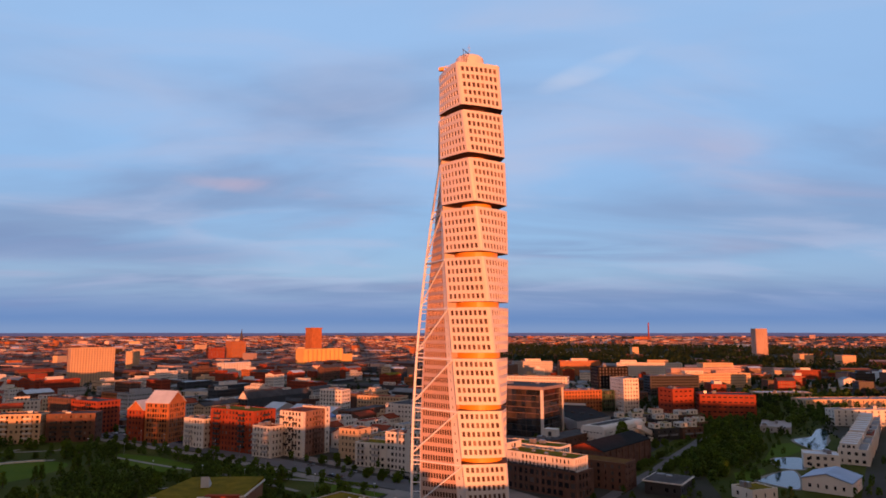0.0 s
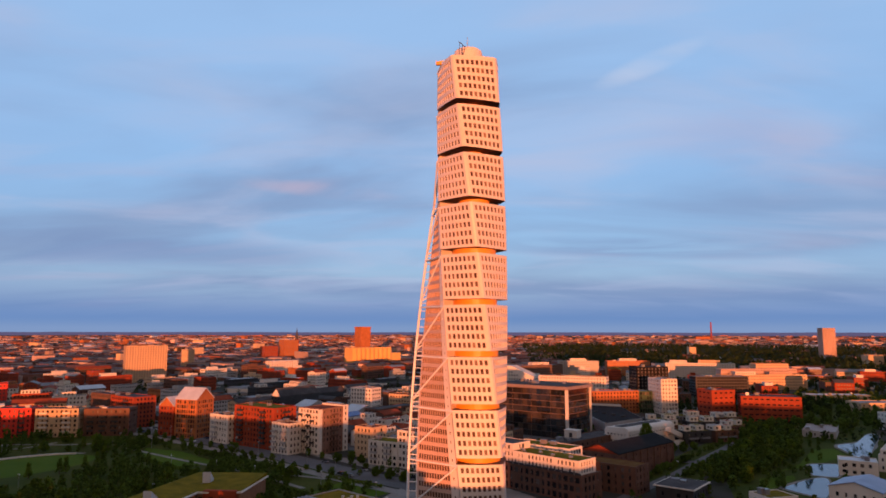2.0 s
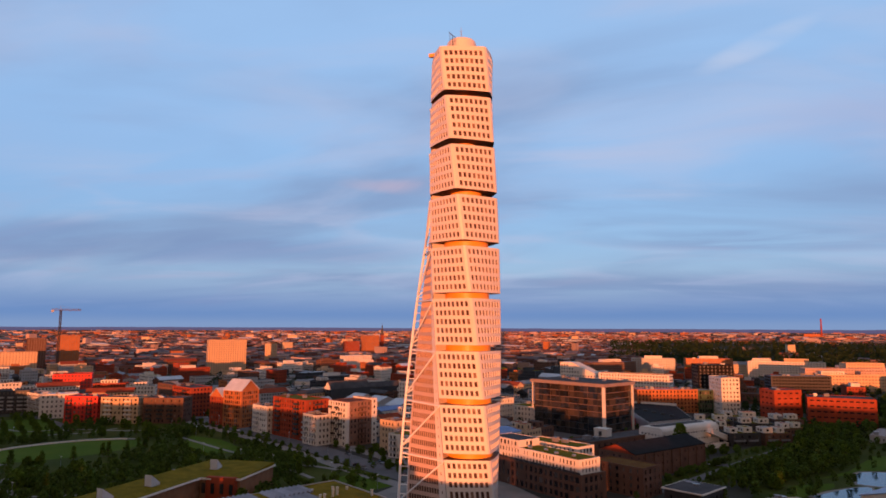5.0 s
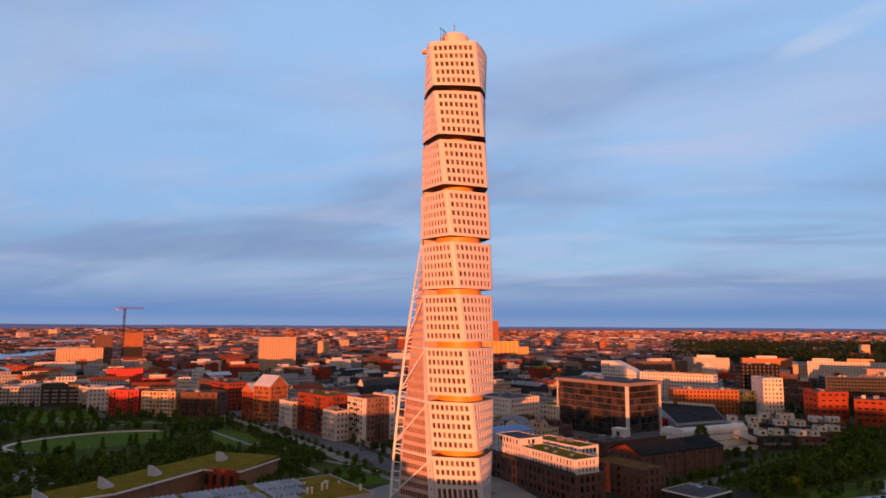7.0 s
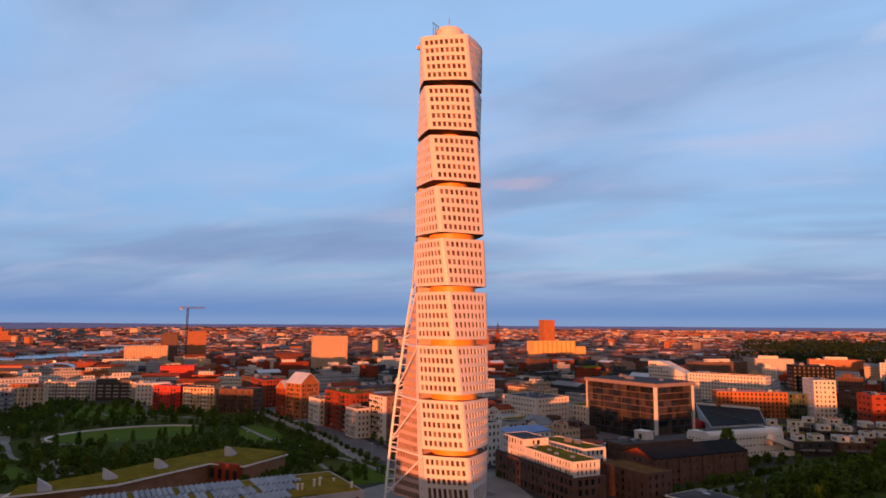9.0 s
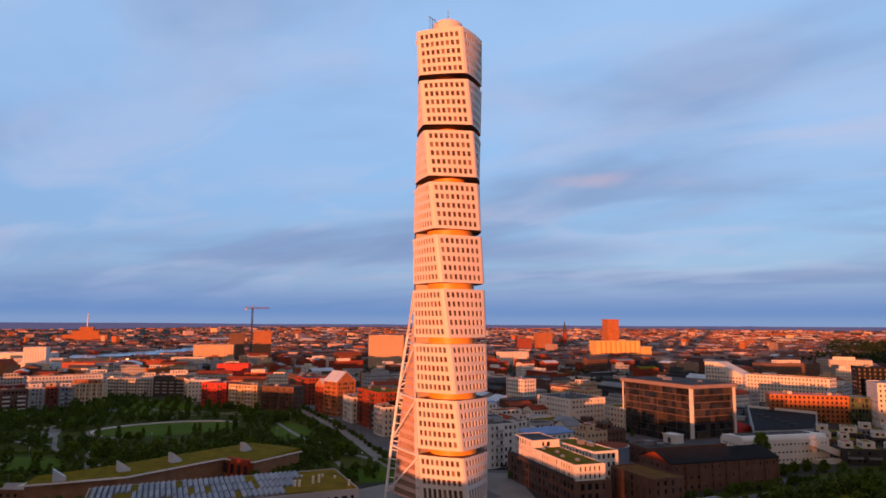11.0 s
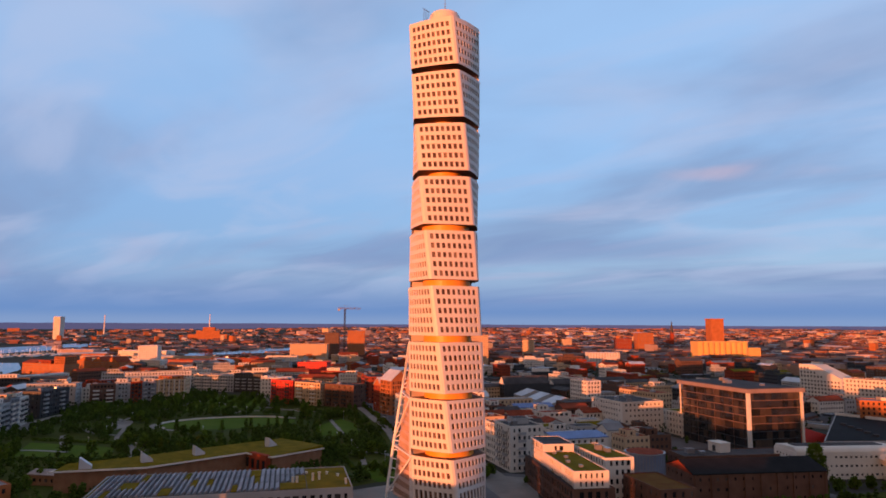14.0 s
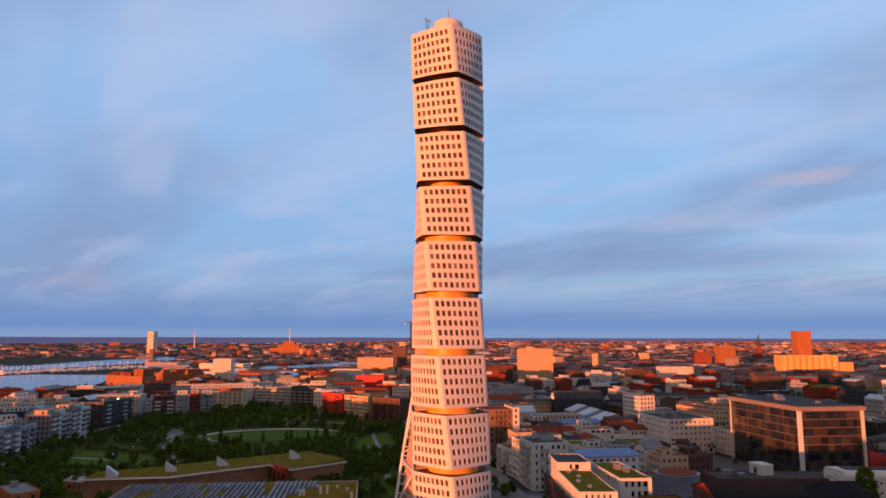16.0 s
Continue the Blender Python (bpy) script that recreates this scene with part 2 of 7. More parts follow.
GROUND = material("city_ground", (0.11, 0.098, 0.088), 0.95, 0, 0.4, 0.012, 0.09, 0.2, (0.04, 0.045, 0.022))
SHRUB = material("shrub_leaves", (0.058, 0.092, 0.014), 0.9, 0, 0.35, 0.05, 0.4, 0.0, None, 0.0, 0.5)
LEAF = material("leaves", (0.086, 0.134, 0.014), 0.8, 0, 0.35, 0.3, 1.0, 0.0, None, 0.35)
FAR_BRICK = material("far_town_brick", (0.30, 0.09, 0.055), 0.9, 0, 0.3, 0.02, 0.2, 0.0, (0.22, 0.15, 0.12), 0.0, 0.6)
FAR_PALE = material("far_town_render", (0.48, 0.33, 0.28), 0.9, 0, 0.25, 0.02, 0.2, 0.0, None, 0.0, 0.35)
FAR_SLATE = material("far_town_slate", (0.17, 0.14, 0.15), 0.8, 0, 0.3, 0.02, 0.2, 0.0, None, 0.0, 0.5)
FAR_ROOF = material("far_town_roof", (0.16, 0.09, 0.08), 0.9, 0, 0.3, 0.02, 0.2, 0.0, (0.20, 0.07, 0.05), 0.0, 0.5)
LEAF_FAR = material("far_leaves", (0.026, 0.042, 0.012), 0.9, 0, 0.3, 0.02, 0.1, 0.0, None, 0.0, 0.5)
BARK = material("bark", (0.09, 0.065, 0.045), 0.95, 0, 0.3, 1.0, 8, 0.5)
WATER = material("water", (0.03, 0.06, 0.09), 0.08, 0, 0.15, 0.02, 0.25, 0.06, None, 0, 0, 0.45)


# ---- mesh helpers ----
def mesh_of(name, bm, mats):
    me = bpy.data.meshes.new(name)
    bm.normal_update()
    bm.to_mesh(me)
    bm.free()
    for m in mats if isinstance(mats, (list, tuple)) else [mats]:
        me.materials.append(m)
    return me


def part(name, bm, mat, parent=None, label=""):
    ob = new(name, mesh_of(name, bm, mat))
    ob.parent = parent
    if label:
        tagged(ob, label)
    return ob


def shared(name, me, parent, m):
    ob = new(name, me)
    ob.parent = parent
    ob.matrix_basis = m
    return ob


def empty(name, m, label, category, group=""):
    ob = new(name)
    ob.empty_display_size = 1
    ob.matrix_basis = m
    return tagged(ob, label, category, group)


def box(bm, x0, y0, z0, x1, y1, z1, mi=0, m=None):
    vs = [bm.verts.new((x, y, z)) for z in (z0, z1) for y in (y0, y1) for x in (x0, x1)]
    if m is not None:
        for v in vs:
            v.co = m @ v.co
    for q in ((0, 2, 3, 1), (4, 5, 7, 6), (0, 1, 5, 4), (2, 6, 7, 3), (0, 4, 6, 2), (1, 3, 7, 5)):
        bm.faces.new([vs[i] for i in q]).material_index = mi
    return vs


def prism(bm, pts, z0, z1, mi=0):
    lo = [bm.verts.new((x, y, z0)) for x, y in pts]
    hi = [bm.verts.new((x, y, z1)) for x, y in pts]
    n = len(pts)
    fs = [bm.faces.new(list(reversed(lo))), bm.faces.new(hi)]
    for i in range(n):
        fs.append(bm.faces.new((lo[i], lo[(i + 1) % n], hi[(i + 1) % n], hi[i])))
    for f in fs:
        f.material_index = mi


def tube(bm, a, b, r, sides=6, r2=None, mi=0):
    a, b = Vector(a), Vector(b)
    r2 = r if r2 is None else r2
    q = (b - a).to_track_quat("Z", "Y")
    ra, rb = [], []
    for i in range(sides):
        w = 2 * math.pi * i / sides
        o = q @ Vector((math.cos(w), math.sin(w), 0))
        ra.append(bm.verts.new(a + o * r))
        rb.append(bm.verts.new(b + o * r2))
    for i in range(sides):
        j = (i + 1) % sides
        bm.faces.new((ra[i], ra[j], rb[j], rb[i])).material_index = mi
    bm.faces.new(list(reversed(ra))).material_index = mi
    bm.faces.new(rb).material_index = mi


def punched(bm, P, N, us, vs, holes, depth):
    """A facade sheet over the grid us x vs with recessed openings. Returns the openings' inner corners."""
    grid = [[bm.verts.new(P(u, v)) for u in us] for v in vs]
    found = []
    for j in range(len(vs) - 1):
        for i in range(len(us) - 1):
            c = (grid[j][i], grid[j][i + 1], grid[j + 1][i + 1], grid[j + 1][i])
            if (i, j) not in holes:
                bm.faces.new(c)
                continue
            n = N((us[i] + us[i + 1]) / 2, (vs[j] + vs[j + 1]) / 2) * depth
            inner = [bm.verts.new(v.co - n) for v in c]
            for k in range(4):
                bm.faces.new((c[k], c[(k + 1) % 4], inner[(k + 1) % 4], inner[k]))
            found.append(([v.co.copy() for v in inner], n.normalized()))
    return grid, found


def pane_from(corners, n, back=0.12):
    bm = bmesh.new()
    f = [bm.verts.new(c + n * 0.02) for c in corners]
    b = [bm.verts.new(c - n * back) for c in corners]
    bm.faces.new(f)
    bm.faces.new(list(reversed(b)))
    for k in range(4):
        bm.faces.new((f[(k + 1) % 4], f[k], b[k], b[(k + 1) % 4]))
    return bm


# ---- ground ----
def disc(name, mat, pts, z, label, category="ground", thick=0.0):
    bm = bmesh.new()
    if thick:
        prism(bm, pts, z - thick, z)
    else:
        bm.faces.new([bm.verts.new((x, y, z)) for x, y in pts])
    return tagged(part(name, bm, mat), label, category, "", "structure")


def ring(cx, cy, rx, ry, n, turn=0.0):
    c, s = math.cos(turn), math.sin(turn)
    return [(cx + rx * math.cos(a) * c - ry * math.sin(a) * s, cy + rx * math.cos(a) * s + ry * math.sin(a) * c)
            for a in (2 * math.pi * i / n for i in range(n))]


def land(x, y):
    """The land lies flat near by and rises gently towards the horizon; it stays low longer beyond the bay."""
    r, az = math.hypot(x - 90, y - 60), math.degrees(math.atan2(x - 90, y - 60))
    start = 1900 + 700 * min(1.0, max(0.0, (-42 - az) / 10))
    rise = 46 - 20 * min(1.0, max(0.0, (-48 - az) / 12))
    return rise * max(0.0, (r - start) / (4700 - start)) ** 1.4 if y > -200 else 0.0


bm = bmesh.new()
prev = None
for r0 in (0, 300, 900, 1500, 1900, 2200, 2400, 2600, 2800, 3000, 3400, 3800, 4200, 4500, 4700):
    row = []
    for i in range(144):
        x, y = 90 + r0 * math.cos(2 * math.pi * i / 144), 60 + r0 * math.sin(2 * math.pi * i / 144)
        row.append(bm.verts.new((x, y, land(x, y) + (3.5 * noise.noise(Vector((i * 0.35, r0 * 0.002, 0))) if r0 > 4000 and y > 0 else 0))))
    if prev:
        for i in range(144):
            j = (i + 1) % 144
            if r0 == 300:
                bm.faces.new((prev[0], row[i], row[j]))
            else:
                bm.faces.new((prev[i], row[i], row[j], prev[j]))
        prev = row
    else:
        prev = [row[0]] * 144
        for v in row[1:]:
            bm.verts.remove(v)
tagged(part("ground", bm, GROUND), "dark city ground of asphalt, yards and verges", "ground", "", "structure")

# low ridge backdrop along the horizon; its blue haze is put in as emission
RIDGE = bpy.data.materials.new("hazed_ridge")
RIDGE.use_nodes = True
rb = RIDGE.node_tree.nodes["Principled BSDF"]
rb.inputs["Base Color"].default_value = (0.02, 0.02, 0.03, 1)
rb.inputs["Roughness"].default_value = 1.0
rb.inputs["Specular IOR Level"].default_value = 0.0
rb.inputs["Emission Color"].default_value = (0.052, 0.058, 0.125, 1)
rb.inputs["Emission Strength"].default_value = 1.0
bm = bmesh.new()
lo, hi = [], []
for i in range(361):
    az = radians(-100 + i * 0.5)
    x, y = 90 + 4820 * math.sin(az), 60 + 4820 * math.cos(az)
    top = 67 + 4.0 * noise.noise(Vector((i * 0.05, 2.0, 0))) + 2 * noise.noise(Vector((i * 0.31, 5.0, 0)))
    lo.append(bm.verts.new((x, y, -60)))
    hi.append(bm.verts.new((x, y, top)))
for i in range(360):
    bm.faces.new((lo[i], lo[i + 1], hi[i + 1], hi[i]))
tagged(part("backdrop", bm, RIDGE), "low wooded ridge along the horizon, glowing blue as distance haze", "backdrop", "", "structure")


# ---- the twisting tower ----
TX, TY = 12.76, 280.69
BOW = 0.7
PITCH, CUBE_H = 20.5, 18.1
FIRST = 2.4


def twist(z):
    return radians(-37.59 - 0.45 * (z - 95))


PLAN = ((13.2, -10.1), (12.4, 8.8), (-3.8, 12.5), (-4.6, -13.9))   # corners of one storey; the fin starts behind the last two


def turned(x, y, z):
    a = twist(z)
    return Vector((x * math.cos(a) - y * math.sin(a), x * math.sin(a) + y * math.cos(a), z))


def face_point(k, u, z, r=1.0):
    (x0, y0), (x1, y1) = PLAN[k % 4], PLAN[(k + 1) % 4]
    n = Vector((y1 - y0, x0 - x1)).normalized() * (BOW * 4 * u * (1 - u) if k % 4 != 2 else 0.0)
    return turned((x0 + (x1 - x0) * u) * r + n.x, (y0 + (y1 - y0) * u) * r + n.y, z)


def face_normal(k, u, z):
    d = face_point(k, min(1, u + 0.01), z) - face_point(k, max(0, u - 0.01), z)
    return Vector((d.y, -d.x, 0)).normalized()


tower = empty("skyscraper", pose(TX, TY, 0), "tall white twisted skyscraper of nine stacked segments with steel spine", "skyscraper")


def tower_segment(i):
    z0 = FIRST + PITCH * i
    z1 = z0 + CUBE_H
    bm = bmesh.new()
    us = [0.03, 0.07]
    for n in range(8):
        c = 0.5 + (n - 3.5) * 0.108
        us += [c - 0.033, c + 0.033]
    us += [0.93, 0.97]
    us = sorted(us)
    rows = 5
    vs = [z0, z0 + 1.0]
    for r in range(rows):
        c = z0 + CUBE_H / 2 + (r - 2) * 3.42
        if i == 0 and r < 2:
            continue
        vs += [c - 1.0, c + 1.0]
    if i == 0:
        vs += [z0 + 1.4, z0 + 6.6]
    vs = sorted(vs + [z1])
    ui = [k for k in range(len(us) - 1) if 0.06 < us[k + 1] - us[k] < 0.07]
    vi = [k for k in range(len(vs) - 1) if 1.9 < vs[k + 1] - vs[k] < 2.1 or 5.1 < vs[k + 1] - vs[k] < 5.3]
    holes = {(a, b) for a in ui for b in vi}
    panes, grids = [], []
    for k in range(4):
        g, f = punched(bm, lambda u, v: face_point(k, u, v), lambda u, v: face_normal(k, u, v), us, vs, holes if k != 2 else set(), 0.45)
        grids.append(g)
        panes += f
    for k in range(4):
        a, b = grids[k], grids[(k + 1) % 4]
        for j in range(len(vs) - 1):
            bm.faces.new((a[j][-1], b[j][0], b[j + 1][0], a[j + 1][-1]))
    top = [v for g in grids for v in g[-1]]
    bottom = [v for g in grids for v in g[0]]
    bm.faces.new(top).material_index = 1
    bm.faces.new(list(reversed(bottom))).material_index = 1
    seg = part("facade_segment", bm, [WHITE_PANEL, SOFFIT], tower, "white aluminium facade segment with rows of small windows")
    for c, n in panes:
        part("window", pane_from(c, n), GLASS_TOWER, seg)
    if i < 8:
        bm = bmesh.new()
        loops = []
        cx, r = (2.6, 9.0) if i < 5 else (3.4, 6.4) if i == 5 else (3.4, 4.2)
        for z in (z1 - 0.05, z1 + PITCH - CUBE_H + 0.05):
            loops.append([bm.verts.new(turned(cx + r * math.cos(w), -0.8 + r * math.sin(w), z)) for w in (2 * math.pi * q / 40 for q in range(40))])
        n = len(loops[0])
        for j in range(n):
            bm.faces.new((loops[0][j], loops[0][(j + 1) % n], loops[1][(j + 1) % n], loops[1][j]))
        part("recess", bm, GAP_PANEL, tower, "recessed storey between two segments, sun glow put in its orange")


for i in range(9):
    tower_segment(i)

# the wing, a three-cornered glazed fin behind two corners of the plan, and the steel spine outside it
WING, SPINE = (-19.9, -4.3), (-23.6, -4.1)


def fin(z, p, out=0.0):
    return turned(p[0] + 0.022 * (z - 95) - out, p[1], z)


def wing_point(side, u, z):
    base = turned(-4.6, -13.3 if side < 0 else 11.8, z)
    return base.lerp(turned(WING[0] + 0.022 * (z - 95), WING[1] + 0.5 * side, z), u)


def wing_floor(z, side, h):
    def PP(u, v):
        return wing_point(side, u, v)

    d = PP(1, z) - PP(0, z)
    n = Vector((d.y, -d.x, 0)).normalized()
    if n.dot(PP(0.5, z) - turned(-6, -1, z)) < 0:
        n = -n
    # plain pier beside the body, with one small window a storey
    bm = bmesh.new()
    g, small = punched(bm, PP, lambda u, v: n, [0.0, 0.075, 0.105, 0.17], [z, z + 1.2, z + 2.3, z + h], {(1, 1)}, 0.3)
    bmesh.ops.recalc_face_normals(bm, faces=bm.faces)
    part("wing_pier", bm, WHITE_PANEL, tower)
    # glazed band between two spandrels
    bm = bmesh.new()
    us = [0.17]
    for k in range(12):
        c = 0.208 + k * 0.066
        us += [c - 0.027, c + 0.027]
    us += [1.0]
    vs = [z, z + 0.75, z + 2.75, z + h]
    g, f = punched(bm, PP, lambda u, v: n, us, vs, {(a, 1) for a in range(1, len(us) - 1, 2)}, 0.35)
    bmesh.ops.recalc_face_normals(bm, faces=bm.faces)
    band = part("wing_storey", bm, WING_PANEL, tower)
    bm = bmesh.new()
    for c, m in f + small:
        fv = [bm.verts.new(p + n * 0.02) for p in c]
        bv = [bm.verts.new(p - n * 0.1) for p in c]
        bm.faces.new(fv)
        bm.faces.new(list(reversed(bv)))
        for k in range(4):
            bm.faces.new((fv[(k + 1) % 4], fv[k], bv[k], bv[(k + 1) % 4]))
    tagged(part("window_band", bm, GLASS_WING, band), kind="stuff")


STOREY = PITCH / 6
for s in range(52):
    for side in (-1, 1):
        wing_floor(3.0 + s * STOREY, side, STOREY)

# inner wall that closes the wing towards the core
bm = bmesh.new()
prev = None
for s in range(53):
    z = 3.0 + s * STOREY
    row = [bm.verts.new(turned(-4.9, y, z)) for y in (-12.4, 11.0)] + [bm.verts.new(turned(-5.3, y, z)) for y in (11.0, -12.4)]
    if prev:
        for k in range(4):
            bm.faces.new((prev[k], prev[(k + 1) % 4], row[(k + 1) % 4], row[k]))
    prev = row
bmesh.ops.recalc_face_normals(bm, faces=bm.faces)
part("wing_wall", bm, WHITE_PANEL, tower)

# blunt edge of the wing
bm = bmesh.new()
prev = None
for s in range(53):
    z = 3.0 + s * STOREY
    row = [bm.verts.new(wing_point(-1, 1, z)), bm.verts.new(fin(z, WING, 0.5)), bm.verts.new(wing_point(1, 1, z))]
    if prev:
        for k in range(2):
            bm.faces.new((prev[k], prev[k + 1], row[k + 1], row[k]))
    prev = row
part("wing_edge", bm, WHITE_PANEL, tower)

bm = bmesh.new()
steps = 100
zs = [178.0 * i / steps for i in range(steps + 1)]
for a, b in zip(zs, zs[1:]):
    tube(bm, fin(a, SPINE), fin(b, SPINE), 0.55, 8)
part("spine", bm, STEEL_WHITE, tower, "white steel spine column winding round the tower")
for s in range(51):
    z = 5.0 + s * STOREY
    bm = bmesh.new()
    tube(bm, fin(z, WING), fin(z, SPINE), 0.2, 6)
    part("rung", bm, STEEL_WHITE, tower)
for i in range(9):
    zb = FIRST + PITCH * i + 17.5
    for k, u in ((1, 0.97), (3, 0.03)):
        bm = bmesh.new()
        tube(bm, fin(zb + 0.4, SPINE), face_point(k, u, zb), 0.34, 6)
        part("strut", bm, STEEL_WHITE, tower)
        bm = bmesh.new()
        zl = max(1.0, zb - 17.5)
        tube(bm, fin(zl, SPINE), face_point(k, u, zb), 0.34, 6)
        part("diagonal", bm, STEEL_WHITE, tower)

# roof drum, parapet, masts and the cleaning crane
ZT = FIRST + PITCH * 8 + CUBE_H
bm = bmesh.new()
levels = [(6.2, 0), (6.2, 6.6), (6.0, 7.4), (5.4, 8.0), (4.3, 8.4), (2.4, 8.6)]
DX, DY = -0.9, -0.7
prev = None
for r, z in levels:
    row = [bm.verts.new((DX + r * math.cos(2 * math.pi * i / 32), DY + r * math.sin(2 * math.pi * i / 32), ZT + z)) for i in range(32)]
    if prev:
        for i in range(32):
            bm.faces.new((prev[i], prev[(i + 1) % 32], row[(i + 1) % 32], row[i]))
    prev = row
bm.faces.new(prev)
part("roof_drum", bm, WHITE_PANEL, tower, "round white plant room with domed edge")
for x, y, h in ((-1.2, -0.2, 6.4), (-3.0, 2.4, 3.6)):
    p = Vector((x, y, ZT + 8.4))
    bm = bmesh.new()
    tube(bm, p, p + Vector((0, 0, h)), 0.16, 6, 0.09)
    for s in (0.55, 0.75):
        tube(bm, p + Vector((-0.6, 0, h * s)), p + Vector((0.6, 0, h * s)), 0.08, 5)
    part("mast", bm, METAL, tower)
# low roof parapet
bm = bmesh.new()
outer = [face_point(k, u, ZT) for k in (0, 1, 2, 3) for u in (0.03, 0.25, 0.5, 0.75, 0.97)]
n = len(outer)
ov = [bm.verts.new(p + Vector((0, 0, 0.01))) for p in outer] + [bm.verts.new(p + Vector((0, 0, 0.7))) for p in outer]
iv = [bm.verts.new(Vector((p.x * 0.96, p.y * 0.96, p.z + 0.01))) for p in outer] + [bm.verts.new(Vector((p.x * 0.96, p.y * 0.96, p.z + 0.7))) for p in outer]
for i in range(n):
    j = (i + 1) % n
    bm.faces.new((ov[i], ov[j], ov[n + j], ov[n + i]))
    bm.faces.new((iv[j], iv[i], iv[n + i], iv[n + j]))
    bm.faces.new((ov[n + i], ov[n + j], iv[n + j], iv[n + i]))
part("parapet", bm, WHITE_PANEL, tower)
base, tipv = Vector((-4.6, -6.2, ZT)), Vector((-13.4, -3.2, ZT + 2.9))
bm = bmesh.new()
tube(bm, base, base + Vector((0, 0, 2.6)), 0.6, 8)
tube(bm, base + Vector((0, 0, 2.4)) - (tipv - base) * 0.35, tipv, 0.34, 6)
tube(bm, base + Vector((0, 0, 2.4)), base + Vector((-1.2, 0.6, 4.4)), 0.16, 6)
tube(bm, base + Vector((-1.2, 0.6, 4.4)), tipv, 0.1, 5)
part("cleaning_crane", bm, WHITE_PANEL, tower, "white facade cleaning crane on the roof")
bm = bmesh.new()
box(bm, tipv.x - 1.2, tipv.y - 0.8, tipv.z - 1.5, tipv.x + 1.2, tipv.y + 0.8, tipv.z - 0.2)
part("cradle", bm, GAP_PANEL, tower, "orange work cradle")

# slim davit beside the drum
bm = bmesh.new()
base = Vector((-2.9, -9.8, ZT))
tube(bm, base, base + Vector((0, 0, 7.4)), 0.17, 6, 0.11)
tube(bm, base + Vector((-1.5, -0.2, 8.6)), base + Vector((1.4, 0.3, 6.2)), 0.15, 6)
tube(bm, base + Vector((-1.1, 0, 0)), base + Vector((-1.1, 0, 8.2)), 0.11, 5)
tube(bm, base + Vector((0, 0, 1.6)), base + Vector((1.2, 0.4, 6.4)), 0.09, 5)
tube(bm, base + Vector((-1.9, 0.3, 0.9)), base + Vector((1.5, 0.4, 2.4)), 0.22, 6)
part("davit", bm, DARK_CLAD, tower, "slim dark davit on the roof")


# ---- houses ----
WINDOW_MESHES = {}


def window_mesh(w, h, glass=GLASS, frame_mat=None):
    key = (round(w, 2), round(h, 2), glass.name, frame_mat.name if frame_mat else "")
    if key not in WINDOW_MESHES:
        bm = bmesh.new()
        vs = box(bm, -w / 2, -0.06, -h / 2, w / 2, 0.1, h / 2, 1)
        front = min(bm.faces, key=lambda f: f.calc_center_median().y)
        got = bmesh.ops.inset_region(bm, faces=[front], thickness=0.09)
        front.material_index = 0
        for v in front.verts:
            v.co.y += 0.05
        WINDOW_MESHES[key] = mesh_of("window", bm, [glass, frame_mat or DARK_CLAD])
    return WINDOW_MESHES[key]


def spaced(length, want, size, edge=1.2):
    n = max(1, int((length - 2 * edge + want - size) / want))
    c0 = length / 2 - (n - 1) * want / 2
    return [c0 + i * want for i in range(n)]


def seen_from_path(root, p, n):
    m = root.matrix_basis
    q, d = m @ p, m.to_3x3() @ n
    return any((Vector((ex, ey, 0)) - q).dot(d) > 0.08 * (Vector((ex, ey, 0)) - q).length for ex, ey in ((0, 0), (190, 105)))


